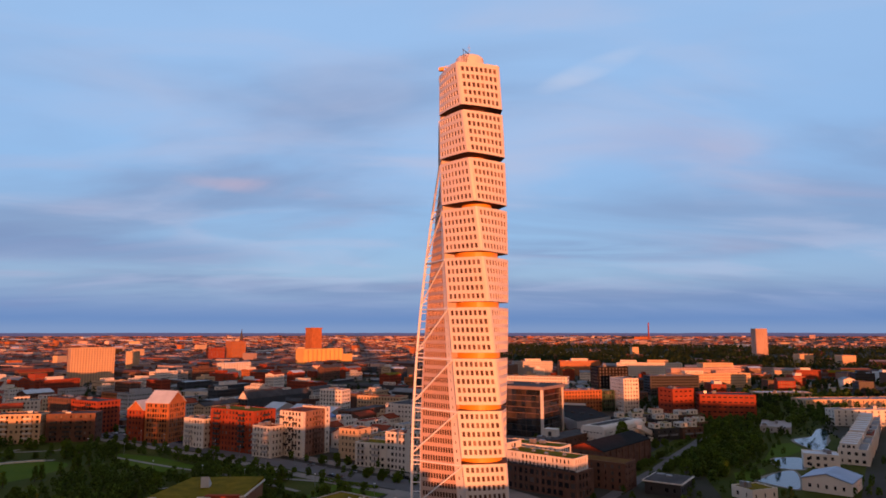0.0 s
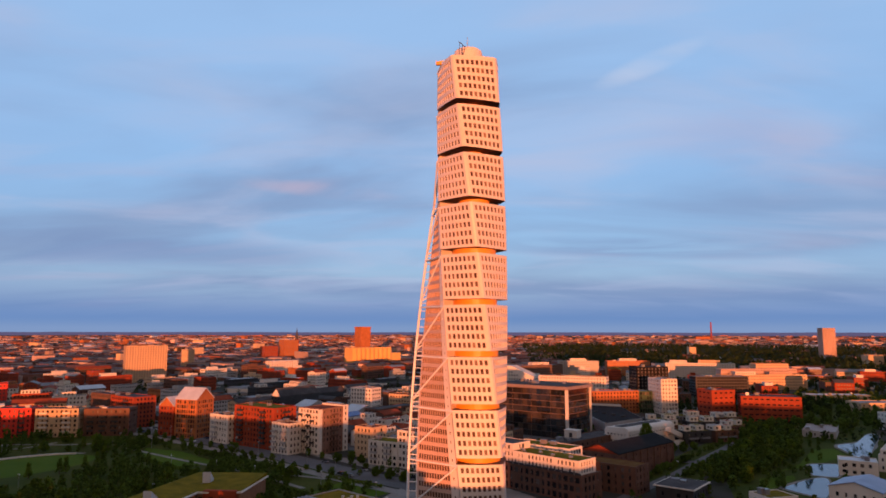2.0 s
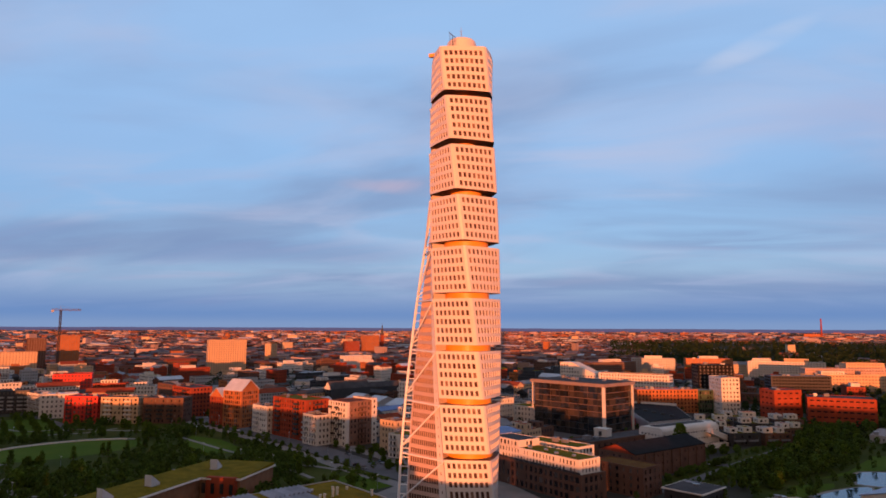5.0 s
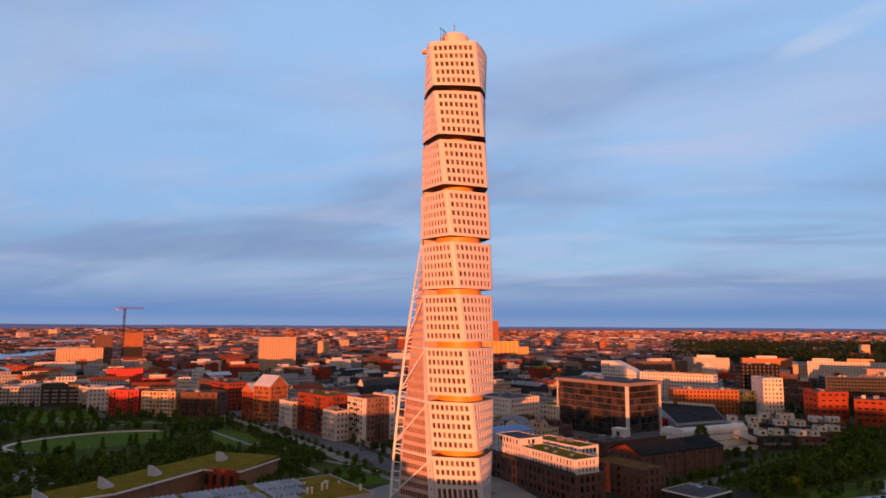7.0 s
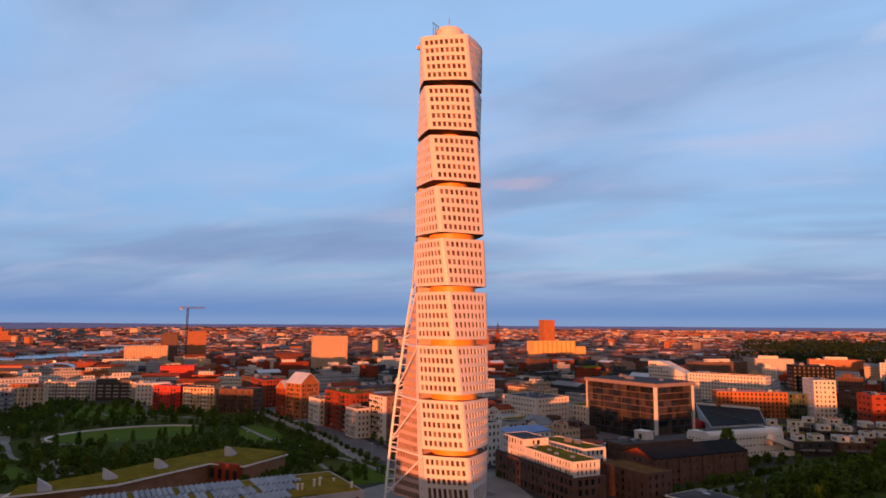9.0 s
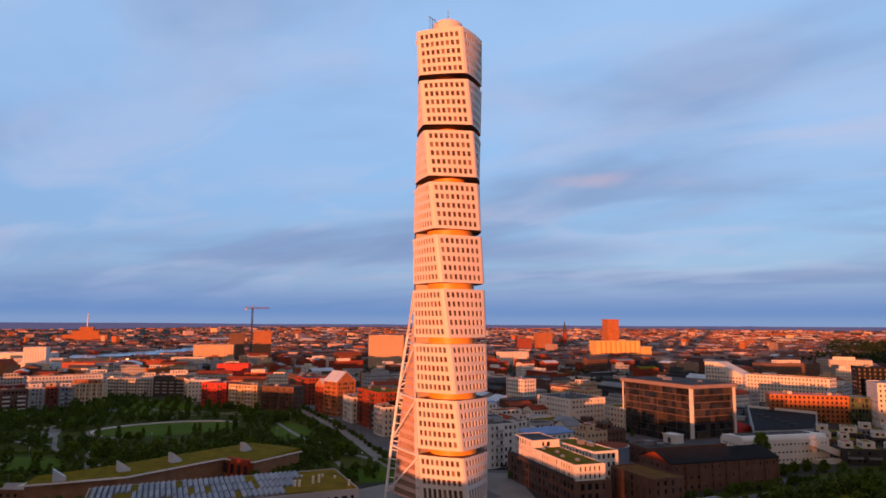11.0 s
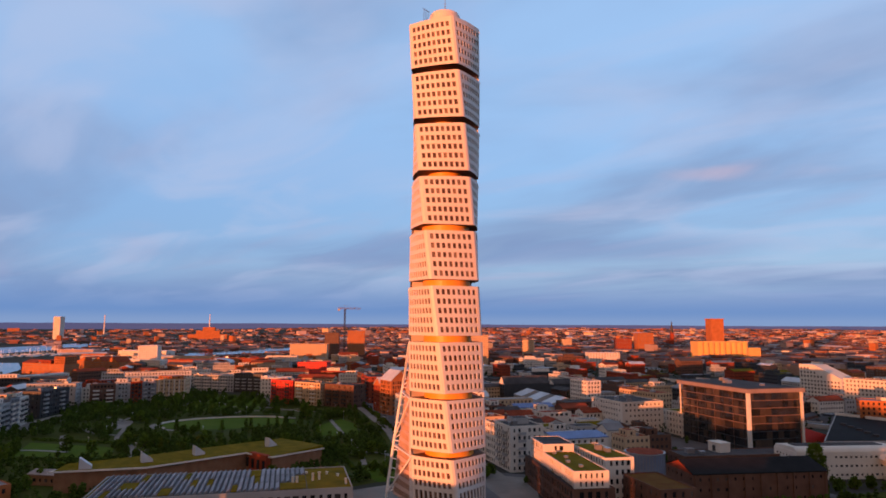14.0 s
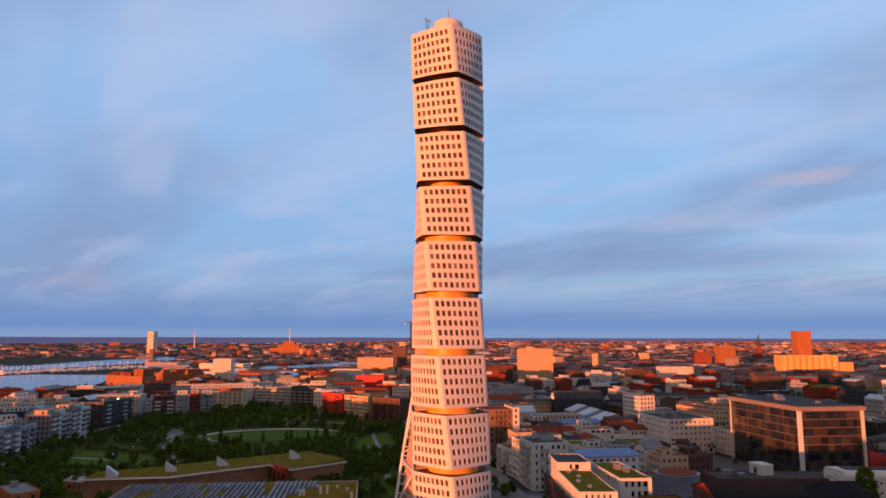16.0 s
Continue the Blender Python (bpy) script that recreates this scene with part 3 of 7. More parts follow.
def storeys(root, x, y, w, d, z0, h, wall, roof, floor_h=3.1, bay=2.9, win=(1.2, 1.7), sides="flr", parapet=0.5, roof_label="", first=0, frame_mat=None, glass=GLASS, wall_name="wall", ribbon=False):
    """One block with punched walls, a window in every opening and a flat roof behind a parapet; in the root's own axes."""
    bm = bmesh.new()
    n_floor = max(1, int(h / floor_h + 0.15))
    fh = h / n_floor
    ww, wh = win
    here = root.matrix_basis.translation
    rng = random.Random(int(here.x * 7 + here.y * 13 + x * 3 + z0 * 5))
    away = min(math.hypot(here.x - ex, here.y - ey) for ex, ey in ((0, 0), (90, 23), (190, 105)))
    lines = {"f": (Vector((x, y, 0)), Vector((1, 0, 0)), w), "r": (Vector((x + w, y, 0)), Vector((0, 1, 0)), d),
             "b": (Vector((x + w, y + d, 0)), Vector((-1, 0, 0)), w), "l": (Vector((x, y + d, 0)), Vector((0, -1, 0)), d)}
    spots, ribbons = [], []
    for key, (o, a, length) in lines.items():
        n = Vector((a.y, -a.x, 0))
        if key in sides and length > 3 and ribbon and seen_from_path(root, o + a * length / 2, n):
            us, vs, holes = [0, length], [z0, z0 + h], set()
            for f in range(first, n_floor):
                zz = z0 + fh * (f + 0.52)
                m = Matrix.Translation(o) @ Matrix.Rotation(math.atan2(a.y, a.x), 4, "Z")
                ribbons += [(m, cc, zz) for cc in spaced(length, bay, ww)]
        elif key in sides and length > 3 and seen_from_path(root, o + a * length / 2, n):
            cs = spaced(length, bay, ww)
            ks = [min(rng.choice((0.7, 0.85, 1.0, 1.0, 1.35)), (bay - 0.35) / ww) for c in cs]
            us = sorted([0, length] + [c + q * ww * k / 2 for c, k in zip(cs, ks) for q in (-1, 1)])
            zc = [z0 + fh * (f + 0.52) for f in range(first, n_floor)]
            vs = sorted([z0, z0 + h] + [c + s * wh / 2 for c in zc for s in (-1, 1)])
            kept = [(i, j) for i in range(len(cs)) for j in range(len(zc)) if rng.random() > 0.07]
            holes = {(2 * i + 1, 2 * j + 1) for i, j in kept}
            spots += [(o + a * cs[i] + Vector((0, 0, zc[j])) - n * 0.25, math.atan2(a.y, a.x), ww * ks[i]) for i, j in kept]
        else:
            us, vs, holes = [0, length], [z0, z0 + h], set()
        punched(bm, lambda u, v: o + a * u + Vector((0, 0, v)), lambda u, v: n, us, vs, holes, 0.25)
    t = 0.35
    if parapet:
        rows = []
        for e, zz in ((0, z0 + h), (0, z0 + h + parapet), (t, z0 + h + parapet), (t, z0 + h)):
            rows.append([bm.verts.new(p) for p in ((x + e, y + e, zz), (x + w - e, y + e, zz), (x + w - e, y + d - e, zz), (x + e, y + d - e, zz))])
        for ra, rb2 in zip(rows, rows[1:]):
            for k in range(4):
                bm.faces.new((ra[k], ra[(k + 1) % 4], rb2[(k + 1) % 4], rb2[k]))
        bmesh.ops.remove_doubles(bm, verts=bm.verts, dist=0.001)
    wl = part(wall_name, bm, wall, root)
    if ribbons:
        rb = bmesh.new()
        for m, cc, zz in ribbons:
            box(rb, cc - ww / 2, -0.06, zz - wh / 2, cc + ww / 2, 0.05, zz + wh / 2, 0, m)
        tagged(part("glazing", rb, glass, wl), kind="stuff")
    if spots and away > 350:
        rb = bmesh.new()
        for p, q, wd in spots:
            box(rb, -wd / 2, -0.03, -wh / 2, wd / 2, 0.1, wh / 2, 0, Matrix.Translation(p) @ Matrix.Rotation(q, 4, "Z"))
        tagged(part("glazing", rb, GLASS_JOINED, wl), kind="stuff")
    else:
        for p, q, wd in spots:
            shared("window", window_mesh(wd, wh, glass, frame_mat), wl, Matrix.Translation(p) @ Matrix.Rotation(q, 4, "Z"))
    bm = bmesh.new()
    box(bm, x + t, y + t, z0 + h - 0.3, x + w - t, y + d - t, z0 + h + 0.12)
    part("roof", bm, roof, root, roof_label)
    return wl


def roof_units(root, x, y, w, d, z, seed, n=3):
    rng = random.Random(seed)
    for i in range(n):
        bm = bmesh.new()
        a, b, c = rng.uniform(1.5, 4), rng.uniform(1.5, 3), rng.uniform(0.9, 2.2)
        px, py = rng.uniform(x + 1, x + w - 5), rng.uniform(y + 1, y + d - 4)
        box(bm, px, py, z, px + a, py + b, z + c)
        box(bm, px - 0.1, py - 0.1, z + c, px + a + 0.1, py + b + 0.1, z + c + 0.15)
        part("roof_unit", bm, METAL if i % 2 else ROOF_GREY, root)


def gable_roof(root, x, y, w, d, z, rise, mat, along="x", over=0.5, wall=None):
    bm = bmesh.new()
    if along == "x":
        pts = [(x - over, y - over, z), (x - over, y + d / 2, z + rise), (x - over, y + d + over, z)]
        off = Vector((w + 2 * over, 0, 0))
    else:
        pts = [(x + w + over, y - over, z), (x + w / 2, y - over, z + rise), (x - over, y - over, z)]
        off = Vector((0, d + 2 * over, 0))
    up = Vector((0, 0, 0.35))
    a = [Vector(p) for p in pts]
    rows = [[bm.verts.new(p) for p in a], [bm.verts.new(p + up) for p in a], [bm.verts.new(p + off) for p in a], [bm.verts.new(p + off + up) for p in a]]
    for k in range(2):
        bm.faces.new((rows[1][k], rows[1][k + 1], rows[3][k + 1], rows[3][k]))
        bm.faces.new((rows[0][k + 1], rows[0][k], rows[2][k], rows[2][k + 1]))
        bm.faces.new((rows[0][k], rows[0][k + 1], rows[1][k + 1], rows[1][k]))
        bm.faces.new((rows[2][k + 1], rows[2][k], rows[3][k], rows[3][k + 1]))
    for k in (0, 2):
        bm.faces.new((rows[0][k], rows[1][k], rows[3][k], rows[2][k]))
    bmesh.ops.recalc_face_normals(bm, faces=bm.faces)
    part("roof", bm, mat, root)
    if wall:
        for s in (0, 1):
            bm = bmesh.new()
            if along == "x":
                xx = x + s * w
                q = [(xx, y, z), (xx, y + d, z), (xx, y + d / 2, z + rise * d / (d + 2 * over))]
            else:
                yy = y + s * d
                q = [(x, yy, z), (x + w, yy, z), (x + w / 2, yy, z + rise * w / (w + 2 * over))]
            bm.faces.new([bm.verts.new(p) for p in q])
            part("gable", bm, wall, root)


def balconies(root, x, y, z0, floors, floor_h, w, mat, depth=1.5, axis="f", every=1, start=1):
    for f in range(start, floors, every):
        bm = bmesh.new()
        z = z0 + f * floor_h
        if axis == "f":
            box(bm, x, y - depth, z, x + w, y - 0.02, z + 0.2)
            for a in ((x, y - depth, x + w, y - depth + 0.08), (x, y - depth + 0.08, x + 0.08, y - 0.02), (x + w - 0.08, y - depth + 0.08, x + w, y - 0.02)):
                box(bm, a[0], a[1], z + 0.2, a[2], a[3], z + 1.2)
        else:
            s = 1 if axis == "r" else -1
            xa, xb = sorted((x + 0.02 * s, x + depth * s))
            box(bm, xa, y, z, xb, y + w, z + 0.2)
            xo = x + depth * s
            box(bm, min(xo, xo - 0.08 * s), y, z + 0.2, max(xo, xo - 0.08 * s), y + w, z + 1.2)
        part("balcony", bm, mat, root)


def balcony_bands(root, w, h, mat, length=5.0, gap=9.0, floor_h=3.1, start=2.5):
    """Columns of balconies along the whole front."""
    x = start
    while x + length < w - 1:
        balconies(root, x, 0, 0, int(h / floor_h + 0.15), floor_h, length, mat)
        x += gap


FOOTPRINTS = []


def site(name, label, x, y, ang, w, d, category="building", group=""):
    c, s = math.cos(radians(ang)), math.sin(radians(ang))
    FOOTPRINTS.append((x + c * w / 2 - s * d / 2, y + s * w / 2 + c * d / 2, math.hypot(w, d) / 2))
    return empty(name, pose(x, y, 0, 0, 0, ang), label, category, group)


def house(name, label, x, y, ang, w, d, h, wall, roof, seed=0, units=2, category="building", **kw):
    root = site(name, label, x, y, ang, w, d, category)
    if wall in (RED_BRICK, BROWN_BRICK, ORANGE_BRICK) and "frame_mat" not in kw:
        kw["frame_mat"] = CREAM_PLASTER
    if math.hypot(x, y) > 560 and name != "apartment_tower":
        kw["ribbon"] = True
    # from here out the windows take the haze-paled glass
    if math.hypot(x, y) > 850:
        kw["glass"] = GLASS_HAZED
    storeys(root, 0, 0, w, d, 0, h, wall, roof, **kw)
    if units:
        roof_units(root, 0, 0, w, d, h + 0.1, seed, units)
    return root


# the street of new houses along the park
r = site("gabled_house", "brick apartment house with steep pale gable roof", -197.5, 447.5, -17, 18.5, 16.5, "house")
storeys(r, 0, 0, 18.5, 16.5, 0, 25.4, ORANGE_BRICK, ROOF_GREY, bay=2.0, parapet=0.0, win=(1.2, 2.1), frame_mat=CREAM_PLASTER)
gable_roof(r, 0, 0, 18.5, 16.5, 25.4, 7.4, ROOF_LIGHT, "x", 0.3, ORANGE_BRICK)
r = site("gabled_house", "narrow brick house with pale gable roof", -213.5, 456, -20, 14, 14, "house")
storeys(r, 0, 0, 14, 14, 0, 20, RED_BRICK, ROOF_GREY, bay=2.8, parapet=0.0)
gable_roof(r, 0, 0, 14, 14, 20, 6.0, ROOF_LIGHT, "y", 0.3, ORANGE_BRICK)
house("apartment_block", "red brick apartment block with flat roof", -275.7, 499.2, -30, 32, 18, 22.2, RED_BRICK, ROOF_DARK, 1, bay=2.9)
r = bpy.data.objects["apartment_block"]
balconies(r, 20, 0, 0, 7, 3.17, 5, DARK_CLAD)
house("apartment_block", "dark red brick apartment block", -306, 521, -29, 27, 16, 22, BROWN_BRICK, ROOF_DARK, 2, bay=2.9)
r = house("apartment_block", "deep red brick apartment block with dark balconies", -146, 424, -31, 38, 18, 24.5, RED_BRICK, ROOF_GREEN, 3, bay=2.9)
balconies(r, 4, 0, 0, 8, 3.06, 5, DARK_CLAD)
balconies(r, 26, 0, 0, 8, 3.06, 5, DARK_CLAD)
balconies(r, 38, 6, 0, 8, 3.06, 6, DARK_CLAD, 1.4, "r")
r = house("apartment_house", "white rendered house with balconies", -166, 433, -31, 19, 12, 17.6, WHITE_PLASTER, ROOF_DARK, 4, bay=2.7)
balconies(r, 3, 0, 0, 5, 3.1, 5, GREY_PLASTER)
r = site("apartment_tower", "tall pale apartment house with red brick side", -97.2, 402.1, -31.6, 18.7, 23, "building")
storeys(r, 0, 0, 18.7, 2.0, 0, 26, WHITE_PLASTER, ROOF_TILE, bay=2.6, sides="f", parapet=0)
storeys(r, 0.3, 2.0, 18.2, 17, 0, 25.8, TAUPE_BRICK, ROOF_TILE, bay=2.6, sides="lr", parapet=0.4)
storeys(r, 0, 19.0, 18.9, 4.0, 0, 26.8, WHITE_PLASTER, ROOF_TILE, bay=2.6, sides="lr", parapet=0.3)
for k, x0 in enumerate((1.2, 4.6, 8.0, 11.4)):
    balconies(r, x0, 0, 0, 8, 3.1, 2.6, DARK_CLAD, 1.6, "f", 2, 1 + k % 2)
balconies(r, 18.7, 8, 0, 8, 3.1, 6, BROWN_BRICK, 1.4, "r")
r = house("apartment_house", "white rendered house with balconies", -112, 398, -31, 15, 10, 17.5, WHITE_PLASTER, ROOF_TILE, 6, bay=2.7)
balconies(r, 0.5, 0, 0, 5, 3.1, 4, GREY_PLASTER)
balconies(r, 9, 0, 0, 5, 3.1, 4, GREY_PLASTER)
r = house("apartment_house", "white rendered house with green roof", -47.8, 369.6, -24, 19, 13, 12.5, WHITE_PLASTER, ROOF_GREEN, 7, bay=2.5)
balconies(r, 2, 0, 0, 4, 3.1, 4, GREY_PLASTER)
balconies(r, 11, 0, 0, 4, 3.1, 4, GREY_PLASTER)
house("apartment_house", "white rendered house with red roof terrace", -30.8, 362.5, -31, 14, 13, 19.0, WHITE_PLASTER, ROOF_TILE, 8, bay=2.4)
house("apartment_house", "pale brick house behind the tall house", -60.3, 392, -31, 14, 12, 16.7, CREAM_PLASTER, ROOF_TILE, 9, bay=2.7)

# blocks south of the tower
r = site("office_block", "brown brick block with white penthouse and green roof", 11.5, 335.5, -40.5, 61, 15, "building")
storeys(r, 0, 0, 61, 15.5, 0, 10.8, BROWN_BRICK, PAVING, bay=3.0, win=(1.6, 2.3), floor_h=3.5, frame_mat=WHITE_PLASTER)
storeys(r, 4, 1.2, 55, 13.0, 10.95, 5.6, WHITE_PLASTER, ROOF_GREEN, bay=2.0, win=(0.75, 1.7), floor_h=2.8, parapet=0.35)
storeys(r, 4, 1.2, 19, 13.0, 16.7, 2.9, WHITE_PLASTER, ROOF_DARK, bay=2.4, win=(1.2, 1.8), parapet=0.3)
for k in range(18):
    bm = bmesh.new()
    box(bm, 0.6 + k * 3.35, 0.08, 11.3, 3.7 + k * 3.35, 0.14, 12.2)
    part("railing", bm, DARK_CLAD, r)
rng = random.Random(19)
for k in range(14):
    bm = bmesh.new()
    px, wd = 5 + k * 3.9 + rng.uniform(-0.6, 0.6), rng.uniform(0.8, 1.9)
    box(bm, px, 0.35, 10.95, px + wd, 0.95, 10.95 + rng.uniform(0.5, 1.3))
    part("planter", bm, (WOOD, DARK_CLAD, ROOF_GREEN)[k % 3], r)
for k in range(4):
    bm = bmesh.new()
    box(bm, 26 + k * 8.2, 4 + 2 * (k % 2), 16.7, 27.4 + k * 8.2, 5.3 + 2 * (k % 2), 17.5)
    part("roof_unit", bm, METAL, r)
house("office_wing", "white office wing with sedum roof and large windows", 30, 343, -36, 32, 12, 17, WHITE_PLASTER, ROOF_GREEN, 11, bay=2.4, win=(1.1, 1.9))
house("brick_wing", "low brown brick wing with rusty sedum roof", 62, 326, -36, 26, 14, 12, BROWN_BRICK, ROOF_RUST, 12, 0, bay=3.4, win=(1.0, 1.8))
r = house("apartment_block", "white apartment block with dark windows and balconies", -19, 355, -31, 18.5, 17, 20.5, WHITE_PLASTER, ROOF_DARK, 13, bay=2.6, win=(1.3, 1.7))
balconies(r, 18.5, 3.5, 0, 6, 3.4, 4, GREY_PLASTER, 1.3, "r")
balconies(r, 3, 0, 0, 6, 3.4, 4, GREY_PLASTER, 1.3)
balconies(r, 11, 0, 0, 6, 3.4, 4, GREY_PLASTER, 1.3)
storeys(r, 3, 5, 8, 8, 20.6, 2.6, GREY_PLASTER, ROOF_DARK, sides="", parapet=0.2)
r = house("office_block", "white five-storey office with recessed windows", -42.3, 496, -31, 36.5, 30, 19.9, WHITE_PLASTER, ROOF_DARK, 14, 4, bay=3.0, win=(1.2, 1.3), floor_h=3.4)
house("office_annex", "white annex with green roof", 1, 510, -31, 22, 20, 14, WHITE_PLASTER, ROOF_GREEN, 15, bay=3.0)

# glass office
W, D = 58.6, 34.5
r = site("glass_office", "dark glass office cube under a broad flat roof", 19.2, 494.8, -34, W, D, "office")
bm = bmesh.new()
box(bm, 1.2, 1.2, 0, W - 1.2, D - 1.2, 32.6)
part("core", bm, DARK_CLAD, r, "dark floors behind the glass")
rng = random.Random(77)
for key, o, ang, length, n in (("f", (0, 0.8), 0, W, 15), ("r", (W - 0.8, 0), 90, D, 9), ("l", (0.8, D), -90, D, 9)):
    cell = (length - 1.6) / n
    pane_bm = bmesh.new()
    box(pane_bm, 0.05, 0, 0.05, cell - 0.05, 0.12, 3.95)
    me = mesh_of("pane", pane_bm, GLASS_DARK)
    for i in range(n):
        for f in range(8):
            m = pose(o[0], o[1], 0, 0, 0, ang) @ pose(0.8 + i * cell, 0, f * 4.05 + 0.1, rng.uniform(-0.5, 0.5), 0, rng.uniform(-0.5, 0.5))
            shared("pane", me, r, m)
for z in [i * 4.05 for i in range(1, 9)]:
    for x0, y0, x1, y1 in ((0.6, 0.5, W - 0.6, 0.72), (0.5, 0.8, 0.72, D - 0.8), (W - 0.72, 0.8, W - 0.5, D - 0.8)):
        bm = bmesh.new()
        box(bm, x0, y0, z - 0.2, x1, y1, z + 0.25)
        # sunlit brown above the shade line, dark below it, put into the colour
        part("spandrel", bm, BROWN_METAL if z > 15 else DARK_CLAD, r)
for i in range(1, 8):
    bm = bmesh.new()
    box(bm, i * 7.7 - 0.07, 0.3, 0, i * 7.7 + 0.07, 0.49, 32.6)
    part("mullion", bm, DARK_CLAD if i % 2 else BROWN_METAL, r)
for x0, y0, x1, y1 in ((W - 0.8, -0.5, W + 0.9, 1.1), (-0.5, -0.4, 0.1, 0.3), (W - 0.3, D - 0.8, W + 0.8, D + 0.4)):
    bm = bmesh.new()
    box(bm, x0, y0, 0, x1, y1, 32.6)
    part("corner_pier", bm, WHITE_PLASTER, r, "white corner pier")
bm = bmesh.new()
box(bm, -1.4, -1.4, 32.6, W + 1.6, D + 1.2, 34.6)
part("roof_slab", bm, ROOF_EDGE, r, "brown metal roof edge")
bm = bmesh.new()
box(bm, -0.6, -0.6, 34.6, W + 0.8, D + 0.4, 34.9)
part("roof", bm, ROOF_DARK, r)
roof_units(r, 6, 6, 44, 22, 34.9, 21, 6)

# round glass stair house, low dark brick hall, white school
r = site("round_pavilion", "round blue metal-clad pavilion with red-brown roof", 41, 376, 37, 18, 18)
bm = bmesh.new()
prism(bm, ring(9, 9, 9, 9, 40), 0, 9)
part("wall", bm, BLUE_METAL, r)
for i in range(40):
    a = 2 * math.pi * i / 40
    bm = bmesh.new()
    box(bm, -0.12, -0.1, 0, 0.12, 0.12, 9, 0, pose(9 + 9.05 * math.cos(a), 9 + 9.05 * math.sin(a), 0, 0, 0, math.degrees(a) + 90))
    part("rib", bm, METAL, r)
bm = bmesh.new()
prism(bm, ring(9, 9, 9.3, 9.3, 40), 9, 9.5)
prism(bm, ring(9, 9, 8.5, 8.5, 40), 9.5, 9.7, 1)
part("roof", bm, [METAL, ROOF_TILE], r)
r = site("workshop_hall", "dark brown brick hall with shallow dark roof", 81.5, 345, 49, 56, 22, "hall")
storeys(r, 0, 0, 56, 22, 0, 11.5, BROWN_BRICK, ROOF_DARK, bay=3.6, win=(0.9, 1.2), floor_h=3.8, parapet=0)
for k in range(9):
    bm = bmesh.new()
    box(bm, 0.4 + k * 6.8, -0.45, 0, 1.1 + k * 6.8, -0.02, 11.4)
    part("pier", bm, BROWN_BRICK, r)
gable_roof(r, 0, 0, 56, 22, 11.5, 3.6, BLACK_CLAD, "x", 0.3, RED_BRICK)
house("workshop_annex", "low brown hall with dark roof beside the brick hall", 60, 392, 49, 60, 16, 8.5, BROWN_BRICK, ROOF_DARK, 23, 2, bay=5)
r = site("roof_hut", "small white hut on the flat hall roof", 62, 417, -30, 8, 7, "hut")
r.matrix_basis = pose(62, 417, 8.6, 0, 0, -30)
bm = bmesh.new()
box(bm, 0, 0, 0, 8, 6, 4.2)
box(bm, -0.3, -0.3, 4.2, 8.3, 6.3, 4.5)
part("wall", bm, WHITE_PLASTER, r)
bm = bmesh.new()
box(bm, 3, -0.08, 0.3, 5, 0.05, 3)
part("door", bm, DARK_CLAD, r, "dark door")
r = site("school", "white school with rounded roof edge and outside stair", 100, 419, 46, 52, 17, "school")
storeys(r, 0, 0, 52, 17, 0, 11.5, WHITE_PLASTER, ROOF_LIGHT, bay=2.4, win=(1.0, 0.9), floor_h=3.8)
bm = bmesh.new()
arc = [(0.4 + 3.0 * (1 - math.cos(radians(a))), 11.6 + 2.2 * math.sin(radians(a))) for a in range(0, 91, 15)] + [(16.5, 13.2), (16.5, 11.6)]
ends = [[bm.verts.new((x, y, z)) for y, z in arc] for x in (0.4, 51.6)]
for k in range(len(arc)):
    bm.faces.new((ends[0][k], ends[1][k], ends[1][(k + 1) % len(arc)], ends[0][(k + 1) % len(arc)]))
bm.faces.new(ends[0])
bm.faces.new(list(reversed(ends[1])))
bmesh.ops.recalc_face_normals(bm, faces=bm.faces)
part("roof_vault", bm, WHITE_PLASTER, r)
bm = bmesh.new()
box(bm, 4, 6, 13.6, 46, 12, 14.0)
part("solar_strip", bm, ROOF_DARK, r, "dark solar panels on the roof")
bm = bmesh.new()
prism(bm, [(40, -1.2), (66, -1.2), (66, -5), (40, -5)], 0, 2.2)
q = [bm.verts.new(p) for p in ((38, -1, 9), (58, -1, 1.8), (58, -1, 5.2), (40, -1, 11.4), (38, -4.2, 9), (58, -4.2, 1.8), (58, -4.2, 5.2), (40, -4.2, 11.4))]
for f in ((0, 1, 2, 3), (7, 6, 5, 4), (0, 4, 5, 1), (3, 2, 6, 7), (1, 5, 6, 2), (0, 3, 7, 4)):
    bm.faces.new([q[i] for i in f])
part("stair", bm, WHITE_PLASTER, r, "white sloping outside stair")

DECK = [(97, 489), (129, 520), (126, 595), (80, 611)]
r = empty("sports_hall", pose(0, 0, 0), "wide dark-roofed hall with grey walls and white edge", "hall")
FOOTPRINTS.extend(((108, 520, 24), (104, 550, 28), (104, 580, 26)))
bm = bmesh.new()
prism(bm, DECK, 0, 7.6)
part("wall", bm, GREY_PLASTER, r)
bm = bmesh.new()
prism(bm, [(97.6, 490.5), (128.2, 520.3), (125.4, 594), (81, 609.6)], 7.6, 7.9)
part("roof", bm, BLACK_CLAD, r, "dark felt roof")
bm = bmesh.new()
prism(bm, [(126.2, 595.2), (126.2, 596.4), (80, 612.4), (80, 611.2)], 0, 9.4)
part("parapet", bm, WHITE_PLASTER, r, "white parapet along the roof")
for k in range(5):
    bm = bmesh.new()
    box(bm, 92 + 5.5 * k, 560 - 9 * k, 7.9, 95 + 5.5 * k, 563 - 9 * k, 8.9)
    part("roof_unit", bm, ROOF_DARK, r)
r = house("brick_block", "long orange brick block with green glazed corner", 96, 604, 16, 52, 16, 19, ORANGE_BRICK, ROOF_GREY, 25, 5, bay=3.0)
